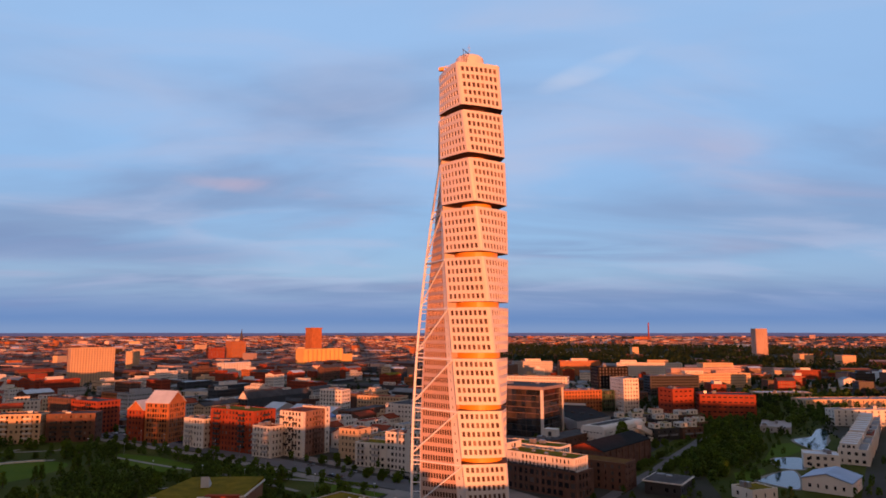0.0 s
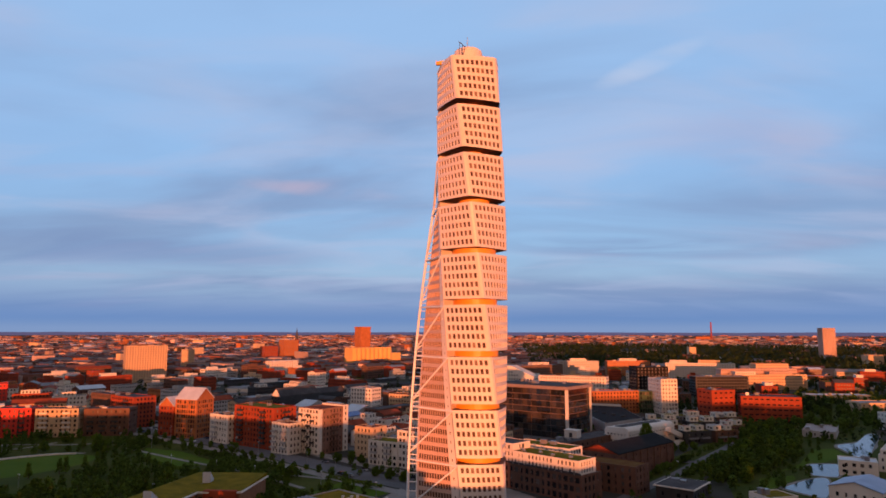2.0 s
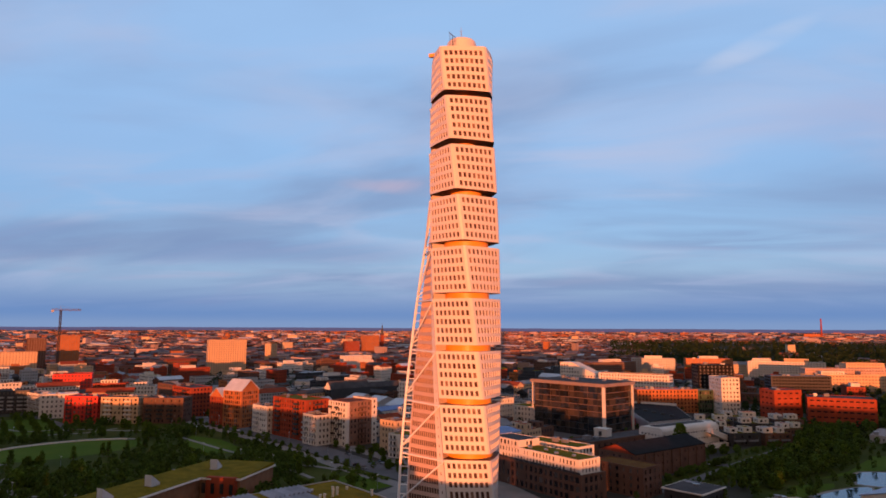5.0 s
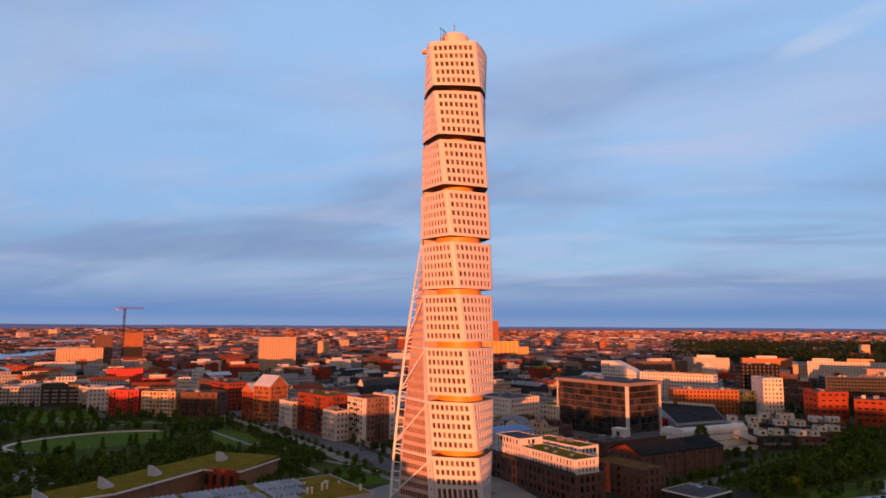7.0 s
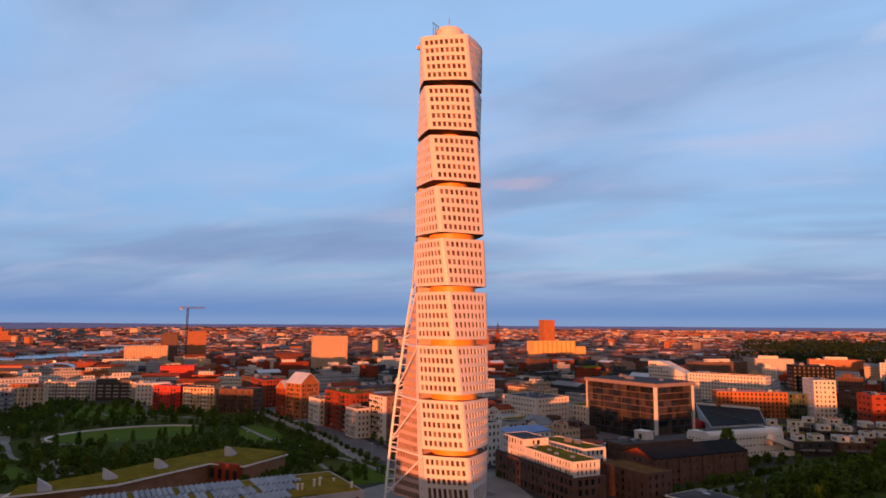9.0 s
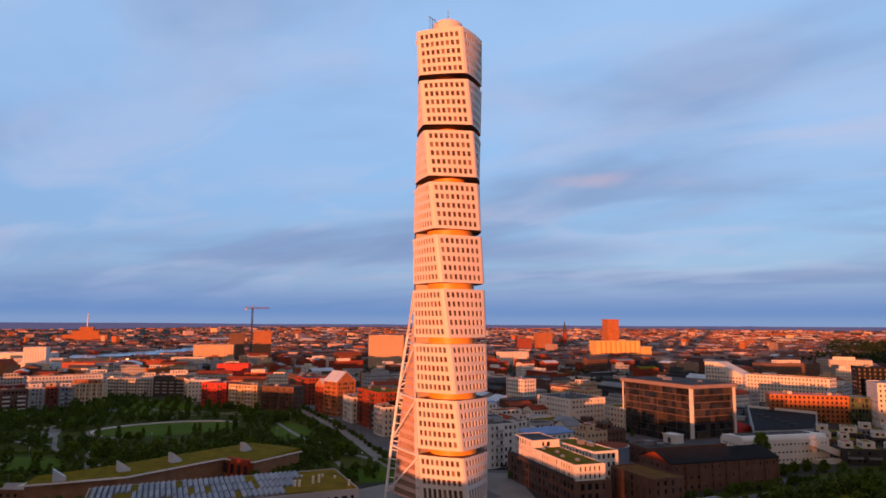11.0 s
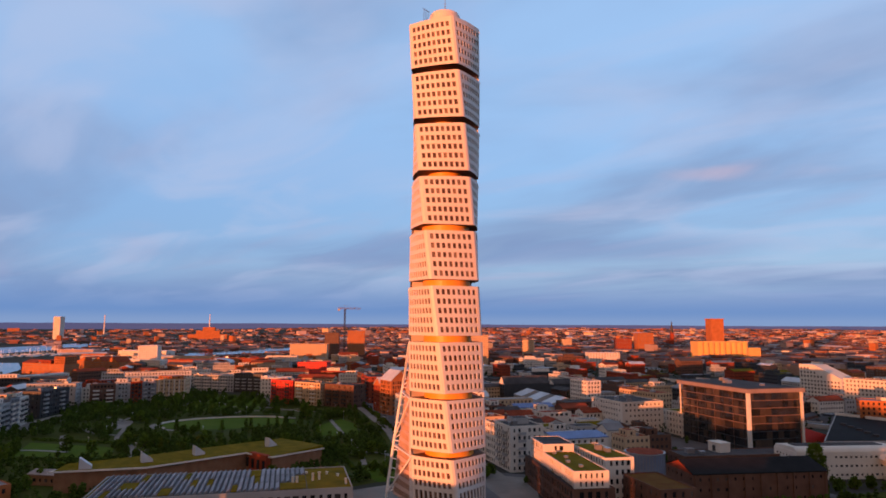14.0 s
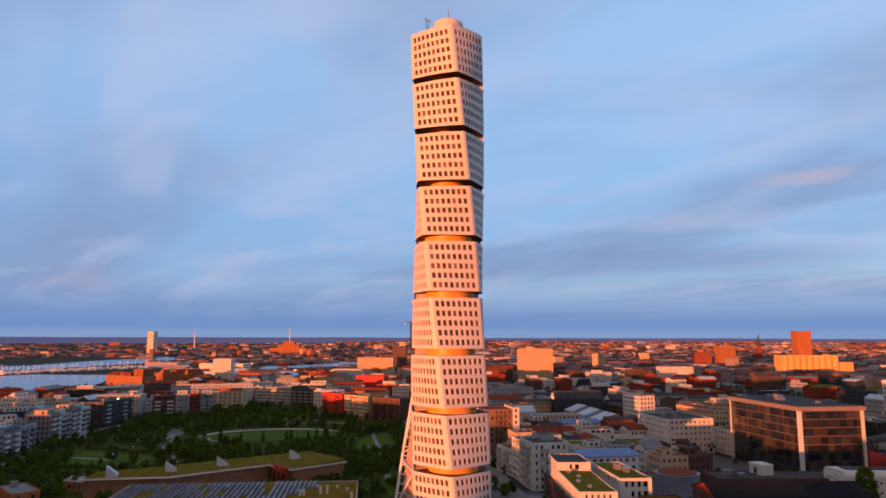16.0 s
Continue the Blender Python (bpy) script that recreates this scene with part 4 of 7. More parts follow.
storeys(r, 52, -0.5, 13, 16.5, 0, 18.4, GREEN_GLASS, ROOF_GREY, bay=2.2, win=(1.7, 2.6), floor_h=3.2)
house("apartment_tower", "white apartment tower with many windows", 163, 606, 13, 15, 26, 30, WHITE_PLASTER, ROOF_GREY, 26, bay=2.8)
house("dark_tower", "black clad tall block behind white tower", 152, 655, 10, 31, 20, 38, BLACK_CLAD, ROOF_DARK, 27, bay=3.4)
house("brick_school", "large red brick block with stepped roof", 194, 568, 22, 23, 18, 24, RED_BRICK, ROOF_DARK, 28, 3, bay=5.0, win=(2.4, 1.0), floor_h=4, frame_mat=DARK_CLAD)
house("brick_school", "large red brick block with window bands", 216, 566, -12, 44, 24, 20, RED_BRICK, ROOF_DARK, 29, 3, bay=4.2, win=(2.6, 1.0), floor_h=4, frame_mat=DARK_CLAD)
r = house("long_block", "long white apartment block with raised penthouses", 268, 1032, -14, 96, 18, 25, WHITE_PLASTER, ROOF_GREY, 30, 4, bay=3.6, win=(2.0, 1.5))
storeys(r, 6, 3, 24, 12, 25.2, 3.6, WHITE_PLASTER, ROOF_GREY, ribbon=True, glass=GLASS_HAZED)
storeys(r, 46, 3, 30, 12, 25.2, 4.2, CREAM_PLASTER, ROOF_GREY, ribbon=True, glass=GLASS_HAZED)
r = house("terraced_block", "cream stepped block with roof terraces", 296, 868, 9, 112, 15, 18, CREAM_PLASTER, ROOF_TILE, 31, 4, bay=3.6, win=(2.2, 1.5))
storeys(r, 8, 15, 100, 14, 0, 24, FAR_PALE, ROOF_GREY, ribbon=True, glass=GLASS_HAZED, bay=3.4, win=(2.0, 1.5))
storeys(r, 62, 29, 44, 16, 0, 30, CREAM_PLASTER, ROOF_TILE, ribbon=True, glass=GLASS_HAZED, bay=3.4, win=(2.0, 1.5))
storeys(r, 20, 2, 26, 10, 18.2, 3.4, WHITE_PLASTER, ROOF_GREY, ribbon=True, glass=GLASS_HAZED)
storeys(r, 64, 2, 30, 10, 18.2, 3.4, FAR_PALE, ROOF_TILE, ribbon=True, glass=GLASS_HAZED)
house("office_block", "dark glazed office behind the brick school", 238, 770, 8, 60, 18, 22, DARK_CLAD, ROOF_GREY, 34, 4, bay=3.0, win=(2.2, 1.6), frame_mat=DARK_CLAD)
for k, (x, y, a, w, h, wall, lab) in enumerate(((52, 985, 40, 84, 22, BROWN_BRICK, "long brown apartment block far behind"), (112, 1058, 2, 62, 26, GREY_PLASTER, "grey apartment block with set-back top far behind"), (196, 1120, 6, 70, 24, ORANGE_BRICK, "long orange brick block before the wood"))):
    r = house("far_block", lab, x, y, a, w, 16, h, wall, ROOF_GREY, 140 + k, 2, bay=3.4, win=(1.8, 1.5))
    storeys(r, w * 0.3, 3, w * 0.4, 10, h + 0.2, 3.2, WHITE_PLASTER, ROOF_GREY, ribbon=True, glass=GLASS_HAZED)
def stepped_house(label, x, y, ang, w, d, h, lower, seed):
    """Dark lower storeys, planted terraces and white boxes set back on top."""
    rt = house("terraced_house", label, x, y, ang, w, d, h, lower, ROOF_GREEN, seed, 1, bay=2.4, win=(1.5, 1.5), floor_h=2.9)
    rg = random.Random(seed)
    for k in range(2):
        wx, dx = w * rg.uniform(0.24, 0.4), d * rg.uniform(0.4, 0.6)
        storeys(rt, w * (0.05 + 0.5 * k), d * rg.uniform(0.2, 0.35), wx, dx, h + 0.15, 3.0, WHITE_PLASTER, (ROOF_GREY, ROOF_TILE, ROOF_GREEN)[rg.randrange(3)], bay=2.6, win=(1.6, 1.4), parapet=0.3)
    balconies(rt, w * 0.1, 0, 0, max(2, int(h / 2.9 + 0.1)), 2.9, w * 0.35, STEEL_CLAD, 1.4)
    balconies(rt, w * 0.58, 0, 0, max(2, int(h / 2.9 + 0.1)), 2.9, w * 0.3, STEEL_CLAD, 1.4)
    return rt


for k, (x, y, a, w, d, h, wall) in enumerate(((128, 497, 4, 24, 14, 9.0, DARK_CLAD), (142, 452, 22, 20, 13, 7.4, DARK_CLAD), (163, 460, 22, 18, 13, 7.0, BROWN_BRICK), (132, 476, 12, 18, 12, 7.8, BROWN_BRICK), (156, 492, 12, 22, 13, 8.4, DARK_CLAD), (180, 484, 28, 18, 12, 7.0, BROWN_BRICK), (150, 520, 8, 24, 13, 9.0, STEEL_CLAD), (182, 516, 16, 20, 13, 8.6, BROWN_BRICK))):
    stepped_house(("dark" if wall is DARK_CLAD else "brown" if wall is BROWN_BRICK else "grey") + " stepped terrace house with white roof storeys", x, y, a, w, d, h, wall, 200 + k)

# houses between the avenue and the far town
r = site("gabled_hall", "dark hall with a small white gable front", -174, 571, -31, 12, 44, "hall")
storeys(r, 0, 0, 12, 44, 0, 16, DARK_CLAD, ROOF_DARK, bay=4, ribbon=True, parapet=0, sides="f")
gable_roof(r, 0, 0, 12, 44, 16, 6.5, ROOF_DARK, "y", 0.2, WHITE_PLASTER)
r = site("gabled_hall", "low dark hall with a white gable front", -166, 640, -31, 12, 50, "hall")
storeys(r, 0, 0, 12, 50, 0, 12, DARK_CLAD, ROOF_DARK, bay=4, ribbon=True, parapet=0, sides="f")
for k in range(3):
    q = site("sawtooth_hall", "low hall with pale sloping roof", -150 + 24 * k, 560 - 16 * k, -31, 16, 24, "hall")
    storeys(q, 0, 0, 16, 24, 0, 9, GREY_PLASTER, ROOF_GREY, ribbon=True, parapet=0, sides="f")
    gable_roof(q, 0, 0, 16, 24, 9, 4.5, ROOF_LIGHT, "x", 0.3, GREY_PLASTER)
gable_roof(r, 0, 0, 12, 50, 12, 4.5, ROOF_DARK, "y", 0.2, WHITE_PLASTER)
house("dark_hall", "wide low hall with dark felt roof", -232, 640, -31, 52, 60, 8, DARK_CLAD, ROOF_GREY, 120, 3, bay=5, sides="")
house("white_house", "white rendered town house with many windows", -106, 578, -24, 22, 14, 23, WHITE_PLASTER, ROOF_GREY, 90, bay=3)
house("terrace_row", "cream terraced houses with balconies", -78, 610, -24, 44, 16, 15, CREAM_PLASTER, ROOF_TILE, 91, bay=3)
r = house("white_block", "white angular apartment block with slanting top", 22, 776, -24, 40, 18, 20, WHITE_PLASTER, ROOF_GREY, 92, 0, bay=3.2, win=(1.4, 1.7))
bm = bmesh.new()
q = [bm.verts.new(p) for p in ((0, 0, 20.5), (40, 0, 20.5), (40, 18, 20.5), (0, 18, 20.5), (0, 0, 33), (14, 0, 33), (40, 0, 22), (0, 18, 33), (14, 18, 33), (40, 18, 22))]
for f in ((0, 1, 6, 5, 4), (3, 7, 8, 9, 2), (4, 5, 8, 7), (5, 6, 9, 8), (0, 4, 7, 3), (1, 2, 9, 6), (0, 3, 2, 1)):
    bm.faces.new([q[k] for k in f])
part("attic", bm, WHITE_PLASTER, r)
for f in range(3):
    for k in range(7 - 2 * f):
        bm = bmesh.new()
        box(bm, 1.5 + k * 3.2, -0.05, 21.6 + f * 3.4, 2.9 + k * 3.2, 0.05, 23.4 + f * 3.4)
        part("window", bm, GLASS, r)
house("white_block", "long white apartment block with small windows", 64, 738, -18, 72, 16, 24, WHITE_PLASTER, ROOF_TILE, 93, bay=3)


def low_house(name, label, cx, cy, w, d, h, wall, roof, seed, pitched=0.0, top=0.0, ang=-31):
    """Low terraced house given by its middle; a pitched roof or a set-back top storey."""
    c, q = math.cos(radians(ang)), math.sin(radians(ang))
    rt = site(name, label, cx - c * w / 2 + q * d / 2, cy - q * w / 2 - c * d / 2, ang, w, d, "house", "terraced houses behind the square")
    storeys(rt, 0, 0, w, d, 0, h, wall, roof, bay=3.2, win=(1.5, 1.6), floor_h=3.2, parapet=0 if pitched else 0.4, sides="fr")
    if pitched:
        gable_roof(rt, 0, 0, w, d, h, pitched, roof, "y" if d > w else "x", 0.4, wall)
    if top:
        storeys(rt, w * 0.25, d * 0.2, w * 0.6, d * 0.6, h + 0.15, top, WHITE_PLASTER, ROOF_TILE, bay=3.4, win=(1.5, 1.5), sides="fr", parapet=0.2)
    if seed % 2:
        balconies(rt, w, d * 0.3, 0, max(2, int(h / 3.2)), 3.2, 4, GREY_PLASTER, 1.2, "r")
    return rt


low_house("long_house", "long cream terrace with flat roof", -120, 505, 12, 40, 12, CREAM_PLASTER, ROOF_GREY, 101)
low_house("terraced_house", "low white house with blue metal roof", -93, 499, 13, 30, 9, WHITE_PLASTER, ROOF_BLUE, 102, 2.2)
low_house("terraced_house", "low white house with orange-red tile roof", -91, 449, 11, 17, 8, WHITE_PLASTER, ROOF_TILE, 104, 3.0)
low_house("terraced_house", "low cream house with red tile roof", -78, 461, 11, 18, 8, CREAM_PLASTER, ROOF_TILE, 103, 3.0)
low_house("terraced_house", "low white house with dark tile roof", -95, 472, 11, 16, 8.5, WHITE_PLASTER, ROOF_DARK, 106, 2.5)
low_house("terraced_house", "white stepped house with red roof terrace", -51, 461, 15, 34, 9.5, WHITE_PLASTER, ROOF_TILE, 107, 0, 3.2)
low_house("terraced_house", "small white cubic house", -26, 459, 8, 14, 10.5, WHITE_PLASTER, ROOF_GREY, 108)
low_house("terraced_house", "white house with planted green roof", -29, 421, 14, 22, 10.5, WHITE_PLASTER, ROOF_GREEN, 109)
low_house("terraced_house", "grey house with dark flat roof", -12, 428, 10, 14, 11.5, GREY_PLASTER, ROOF_DARK, 110)
low_house("terraced_house", "white house under a broad blue roof", 7, 384, 20, 28, 13.5, WHITE_PLASTER, ROOF_BLUE, 112, 1.6)
low_house("terraced_house", "low white house with red tile roof", -61, 430, 13, 15, 9, WHITE_PLASTER, ROOF_TILE, 113, 3.0)
low_house("terraced_house", "cream house with flat dark roof", -46, 412, 13, 15, 11, CREAM_PLASTER, ROOF_DARK, 114, 0, 2.8)
low_house("terraced_house", "white house with roof terrace", -118, 455, 14, 18, 11, WHITE_PLASTER, ROOF_GREY, 115, 0, 2.8)
low_house("dark_block", "dark brown block with rows of balconies", -62, 528, 14, 46, 13, BROWN_BRICK, ROOF_DARK, 117)
low_house("terraced_house", "pale house with white upper storey", -145, 470, 16, 20, 12, GREY_PLASTER, ROOF_LIGHT, 119, 0, 2.8)
low_house("terraced_house", "white house with pale pitched roof", -150, 500, 14, 26, 12, WHITE_PLASTER, ROOF_LIGHT, 121, 4.0)
# west side of the park
r = house("apartment_house", "black clad apartment house with pale balconies", -416, 456, 26, 32, 15, 18, DARK_CLAD, ROOF_DARK, 180, bay=2.8)
balcony_bands(r, 32, 18, GREY_PLASTER, 4, 7)
r = house("apartment_house", "white apartment house along the side street", -393, 471, -24, 36, 13, 16.5, WHITE_PLASTER, ROOF_DARK, 181, bay=2.6)
balcony_bands(r, 36, 16.5, GREY_PLASTER, 3.4, 7)
r = house("red_house", "bright red apartment house", -317.9, 431.8, 11, 25, 16, 19, RED_PAINT, ROOF_DARK, 40, bay=3.0)
balconies(r, 2, 0, 0, 6, 3.1, 4, DARK_CLAD)
balconies(r, 17, 0, 0, 6, 3.1, 4, DARK_CLAD)
r = house("apartment_house", "ochre apartment house with white balconies", -291, 437, 11, 28, 16, 18.5, CREAM_PLASTER, ROOF_DARK, 41, bay=3.0)
balconies(r, 3, 0, 0, 6, 3.1, 5, WHITE_PLASTER)
balconies(r, 18, 0, 0, 6, 3.1, 5, WHITE_PLASTER)
r = house("apartment_house", "dark brick apartment house", -262, 446, 11, 30, 16, 18, BROWN_BRICK, ROOF_DARK, 42, bay=3.0)
balcony_bands(r, 30, 18, DARK_CLAD, 4, 8)
house("apartment_house", "white apartment house with light roof", -352, 444, 40, 26, 14, 18, WHITE_PLASTER, ROOF_LIGHT, 43, bay=3.0)
house("red_hall", "red painted house with flat roof", -452, 560, 37, 34, 20, 23.5, RED_PAINT, ROOF_TILE, 44)
r = house("apartment_house", "beige apartment house with tall window bays", -412.7, 372.9, 45, 28, 14, 17.2, CREAM_PLASTER, ROOF_TILE, 45, bay=2.6)
for k in range(7):
    bm = bmesh.new()
    box(bm, 0.2 + k * 4.45, -0.7, 0, 0.9 + k * 4.45, -0.02, 17.6)
    part("pier", bm, WHITE_PLASTER, r, "white vertical pier")
storeys(r, 3, 3, 20, 8, 17.4, 2.8, ORANGE_BRICK, ROOF_GREY, bay=2.6, win=(1.4, 1.5), parapet=0.3)
def front_row(x, y, ang, segments, d, group_label):
    """A street front of narrow houses side by side, each with its own wall, balconies and roof storey."""
    c, q = math.cos(radians(ang)), math.sin(radians(ang))
    at = 0.0
    for k, (w, h, wall, rail, top) in enumerate(segments):
        rt = house("apartment_house", TONE_NAME[wall] + group_label, x + c * at, y + q * at, ang, w, d, h, wall, ROOF_GREY if k % 2 else ROOF_DARK, 400 + k + int(-x), 1, bay=2.5, win=(1.3, 1.7))
        balconies(rt, w * 0.08, 0, 0, int(h / 3.1 + 0.15), 3.1, w * 0.26, rail, 1.5)
        balconies(rt, w * 0.62, 0, 0, int(h / 3.1 + 0.15), 3.1, w * 0.28, rail, 1.5)
        if top:
            storeys(rt, w * 0.12, d * 0.22, w * 0.7, d * 0.55, h + 0.15, 2.8, WHITE_PLASTER if k % 2 else CREAM_PLASTER, ROOF_TILE if k % 2 else ROOF_GREY, bay=2.6, win=(1.5, 1.5), parapet=0.3)
        at += w + 0.05


TONE_NAME = {RED_BRICK: "red brick", WHITE_PLASTER: "white rendered", BROWN_BRICK: "brown brick", GREY_PLASTER: "grey rendered", DARK_CLAD: "dark clad", STEEL_CLAD: "steel-grey clad"}
front_row(-393, 312, 72, ((18, 17.6, BROWN_BRICK, WHITE_PLASTER, False), (11, 18.4, GREY_PLASTER, METAL, True), (9, 18.6, RED_BRICK, DARK_CLAD, True), (11, 18.0, STEEL_CLAD, GREY_PLASTER, True)), 14, " apartment house facing the park")
r = house("apartment_house", "grey apartment block with balcony bands", -458, 436, 26, 46, 16, 16, GREY_PLASTER, ROOF_GREY, 47, bay=3.0)
balcony_bands(r, 46, 16, WHITE_PLASTER, 6, 10)
house("long_house", "long pink-white apartment row", -501, 387, 70, 62, 14, 18, WHITE_PLASTER, ROOF_TILE, 48, bay=2.8)
r = house("arched_hall", "pale hall with curved glass roof", -602, 527, 46, 33, 26, 18, GREY_PLASTER, ROOF_LIGHT, 49, 0)
bm = bmesh.new()
for k in range(12):
    a, b = math.pi * k / 12, math.pi * (k + 1) / 12
    q = [bm.verts.new((16.5 - 17 * math.cos(t), yy, 18 + 5 * math.sin(t))) for yy in (-0.3, 26.3) for t in (a, b)]
    bm.faces.new((q[0], q[1], q[3], q[2]))
part("vault", bm, ROOF_LIGHT, r)
r = house("apartment_house", "black clad apartment house with balconies", -352, 262, 133, 39, 14, 18.5, DARK_CLAD, ROOF_DARK, 50, bay=3.0, frame_mat=WHITE_PLASTER)
balconies(r, 4, 0, 0, 6, 3.1, 5, GREY_PLASTER)
balconies(r, 26, 0, 0, 6, 3.1, 5, GREY_PLASTER)
front_row(-230, 171, 142, ((17, 16.4, GREY_PLASTER, DARK_CLAD, True), (18, 17.2, STEEL_CLAD, WHITE_PLASTER, True), (17, 16.0, GREY_PLASTER, DARK_CLAD, False)), 14, " harbour apartment house by the park")
front_row(-283, 213, 145, ((14, 18.6, STEEL_CLAD, WHITE_PLASTER, True), (16, 17.4, GREY_PLASTER, DARK_CLAD, True), (16, 19.0, STEEL_CLAD, WHITE_PLASTER, True), (16, 18.2, WHITE_PLASTER, DARK_CLAD, True)), 14, " harbour apartment house by the park")
house("apartment_house", "pale grey apartment house near the shore", -444, 281, 50, 38, 14, 17, GREY_PLASTER, ROOF_GREY, 53, bay=3.2, sides="flrb")
house("apartment_house", "red house near the shore", -573, 229, 95, 19, 14, 17, RED_BRICK, ROOF_DARK, 54, bay=3.2)
house("row_house", "long low white row near the shore", -615, 316, 109, 72, 12, 11, WHITE_PLASTER, ROOF_LIGHT, 55)
r = house("brick_quarter", "orange brick harbour block with stepped roof", -838, 397, 17, 82, 22, 13.5, ORANGE_BRICK, ROOF_TILE, 56, 3)
storeys(r, 60, 2, 20, 18, 13.6, 9.5, ORANGE_BRICK, ROOF_TILE, ribbon=True, bay=3.4, win=(1.6, 1.8))
storeys(r, 28, 3, 24, 16, 13.6, 4.0, RED_BRICK, ROOF_TILE, ribbon=True, bay=3.4, win=(1.6, 1.8))
gable_roof(r, 0, 0, 26, 22, 14.0, 4.0, ROOF_TILE, "x", 0.3, ORANGE_BRICK)
r = house("brick_quarter", "orange brick harbour block with gabled ends", -868, 477, 15, 90, 22, 12.5, ORANGE_BRICK, ROOF_TILE, 57, 3)
for k in range(3):
    gable_roof(r, 4 + k * 30, 0, 22, 22, 13.0, 5.0 + k, ROOF_TILE, "y", 0.3, ORANGE_BRICK)
storeys(r, 27, 4, 6, 14, 12.6, 4.0, WHITE_PLASTER, ROOF_GREY, ribbon=True)
for k, (x, y, a, w, d, h, wall, roof) in enumerate(((-930, 560, 20, 90, 26, 9, WHITE_PLASTER, ROOF_LIGHT), (-1010, 620, 24, 120, 30, 10, GREY_PLASTER, ROOF_LIGHT), (-960, 500, 18, 60, 20, 8, RED_BRICK, ROOF_TILE), (-1080, 560, 28, 80, 24, 9, FAR_PALE, ROOF_GREY), (-1230, 690, 30, 110, 30, 11, WHITE_PLASTER, ROOF_LIGHT), (-1180, 600, 20, 60, 20, 8, ORANGE_BRICK, ROOF_TILE), (-900, 640, 40, 70, 22, 12, CREAM_PLASTER, ROOF_TILE), (-1420, 640, 30, 90, 26, 9, FAR_PALE, ROOF_LIGHT), (-700, 640, 40, 44, 16, 16, RED_BRICK, ROOF_TILE), (-780, 640, 30, 50, 18, 14, ORANGE_BRICK, ROOF_DARK), (-720, 700, 45, 48, 16, 17, WHITE_PLASTER, ROOF_TILE), (-840, 700, 35, 56, 18, 13, BROWN_BRICK, ROOF_TILE))):
    if not any(math.hypot(x - p, y - q) < c * 0.7 for p, q, c in FOOTPRINTS):
        house("harbour_shed" if h < 12 else "harbour_house", "long low " + ("pale" if h < 12 else "brick-red") + " building on the harbour quay", x, y, a, w, d, h, wall, roof, 220 + k, 2, bay=4.0)
house("brick_quarter", "red brick harbour block with pale attic", -760, 560, 30, 80, 20, 15, RED_BRICK, ROOF_TILE, 58, 3)
r = site("red_pavilion", "red wedge-shaped pavilion beside the glass office", 84, 508, 75, 34, 8, "pavilion")
bm = bmesh.new()
q = [bm.verts.new(p) for p in ((0, 0, 0), (34, 0, 0), (34, 8, 0), (0, 8, 0), (0, 0, 11), (34, 0, 2.5), (34, 8, 2.5), (0, 8, 11))]
for f in ((0, 3, 2, 1), (4, 5, 6, 7), (0, 1, 5, 4), (1, 2, 6, 5), (2, 3, 7, 6), (3, 0, 4, 7)):
    bm.faces.new([q[k] for k in f])
part("hull", bm, RED_PAINT, r)

# city landmarks further off
house("slab_tower", "broad cream slab tower with fine window grid", -500.6, 898, 41, 55, 18, 50.5, CREAM_PLASTER, ROOF_GREY, 60, 2, bay=3.4, win=(1.6, 1.8))
house("slab_tower", "narrow cream slab tower", -560, 1180, 30, 22, 16, 38, CREAM_PLASTER, ROOF_GREY, 61, 1, bay=3.4)
r = site("grain_silo", "large cream grain silo with square lift tower", -280, 1360, 46, 110, 40, "silo")
for i in range(9):
    bm = bmesh.new()
    prism(bm, ring(6 + i * 11, 8, 6.2, 6.2, 20), 0, 36)
    part("silo_drum", bm, SILO_RENDER, r)
bm = bmesh.new()
box(bm, 0, 8, 0, 100, 36, 38)
box(bm, 100, 6, 0, 125, 30, 26)
part("silo_house", bm, SILO_RENDER, r)
bm = bmesh.new()
box(bm, 56, 60, 0, 82, 84, 80)
box(bm, 55, 59, 80, 83, 85, 82)
part("lift_tower", bm, ORANGE_BRICK, r)
house("brick_tower", "orange brick office block", -534, 1540, 50, 34, 24, 36, RED_BRICK, ROOF_DARK, 62, 1, bay=4)
house("brick_tower", "tall orange brick office block", -499, 1574, 50, 38, 26, 50, ORANGE_BRICK, ROOF_DARK, 63, 1, bay=4)
house("gate_building", "pale pink frame-shaped building", -348, 1059, 55, 54, 16, 23, WHITE_PLASTER, ROOF_LIGHT, 64, 1, bay=5)
house("slender_tower", "slender white high-rise by the bay", -2665, 1050, 30, 30, 24, 90, WHITE_PLASTER, ROOF_LIGHT, 65, 0, bay=5, win=(2.4, 1.8), floor_h=4)
house("white_block", "white stepped apartment block", -900, 580, 48, 30, 22, 31, WHITE_PLASTER, ROOF_LIGHT, 66, 1, bay=3.4)
house("brown_tower", "brown brick tower with flat roof", -858, 928, 45, 28, 22, 50, BROWN_BRICK, ROOF_DARK, 67, 1, bay=3.6)
house("brown_tower", "glazed orange brick tower beside brown one", -836, 968, 45, 34, 22, 54, ORANGE_BRICK, ROOF_DARK, 68, 1, bay=3.6)
house("harbour_block", "cream harbour block with tall piers", -816, 815, 45, 66, 30, 31, CREAM_PLASTER, ROOF_TILE, 69, 2, bay=4)
house("far_high_rise", "pale pink high-rise near the horizon", 876, 1862, 10, 36, 22, 82, FAR_PALE, ROOF_GREY, 70, 0, bay=4.5, win=(2, 1.7), floor_h=3.6)
house("high_rise", "cream high-rise among trees", 745, 1394, 10, 32, 20, 26, CREAM_PLASTER, ROOF_GREY, 71, 1, bay=4)
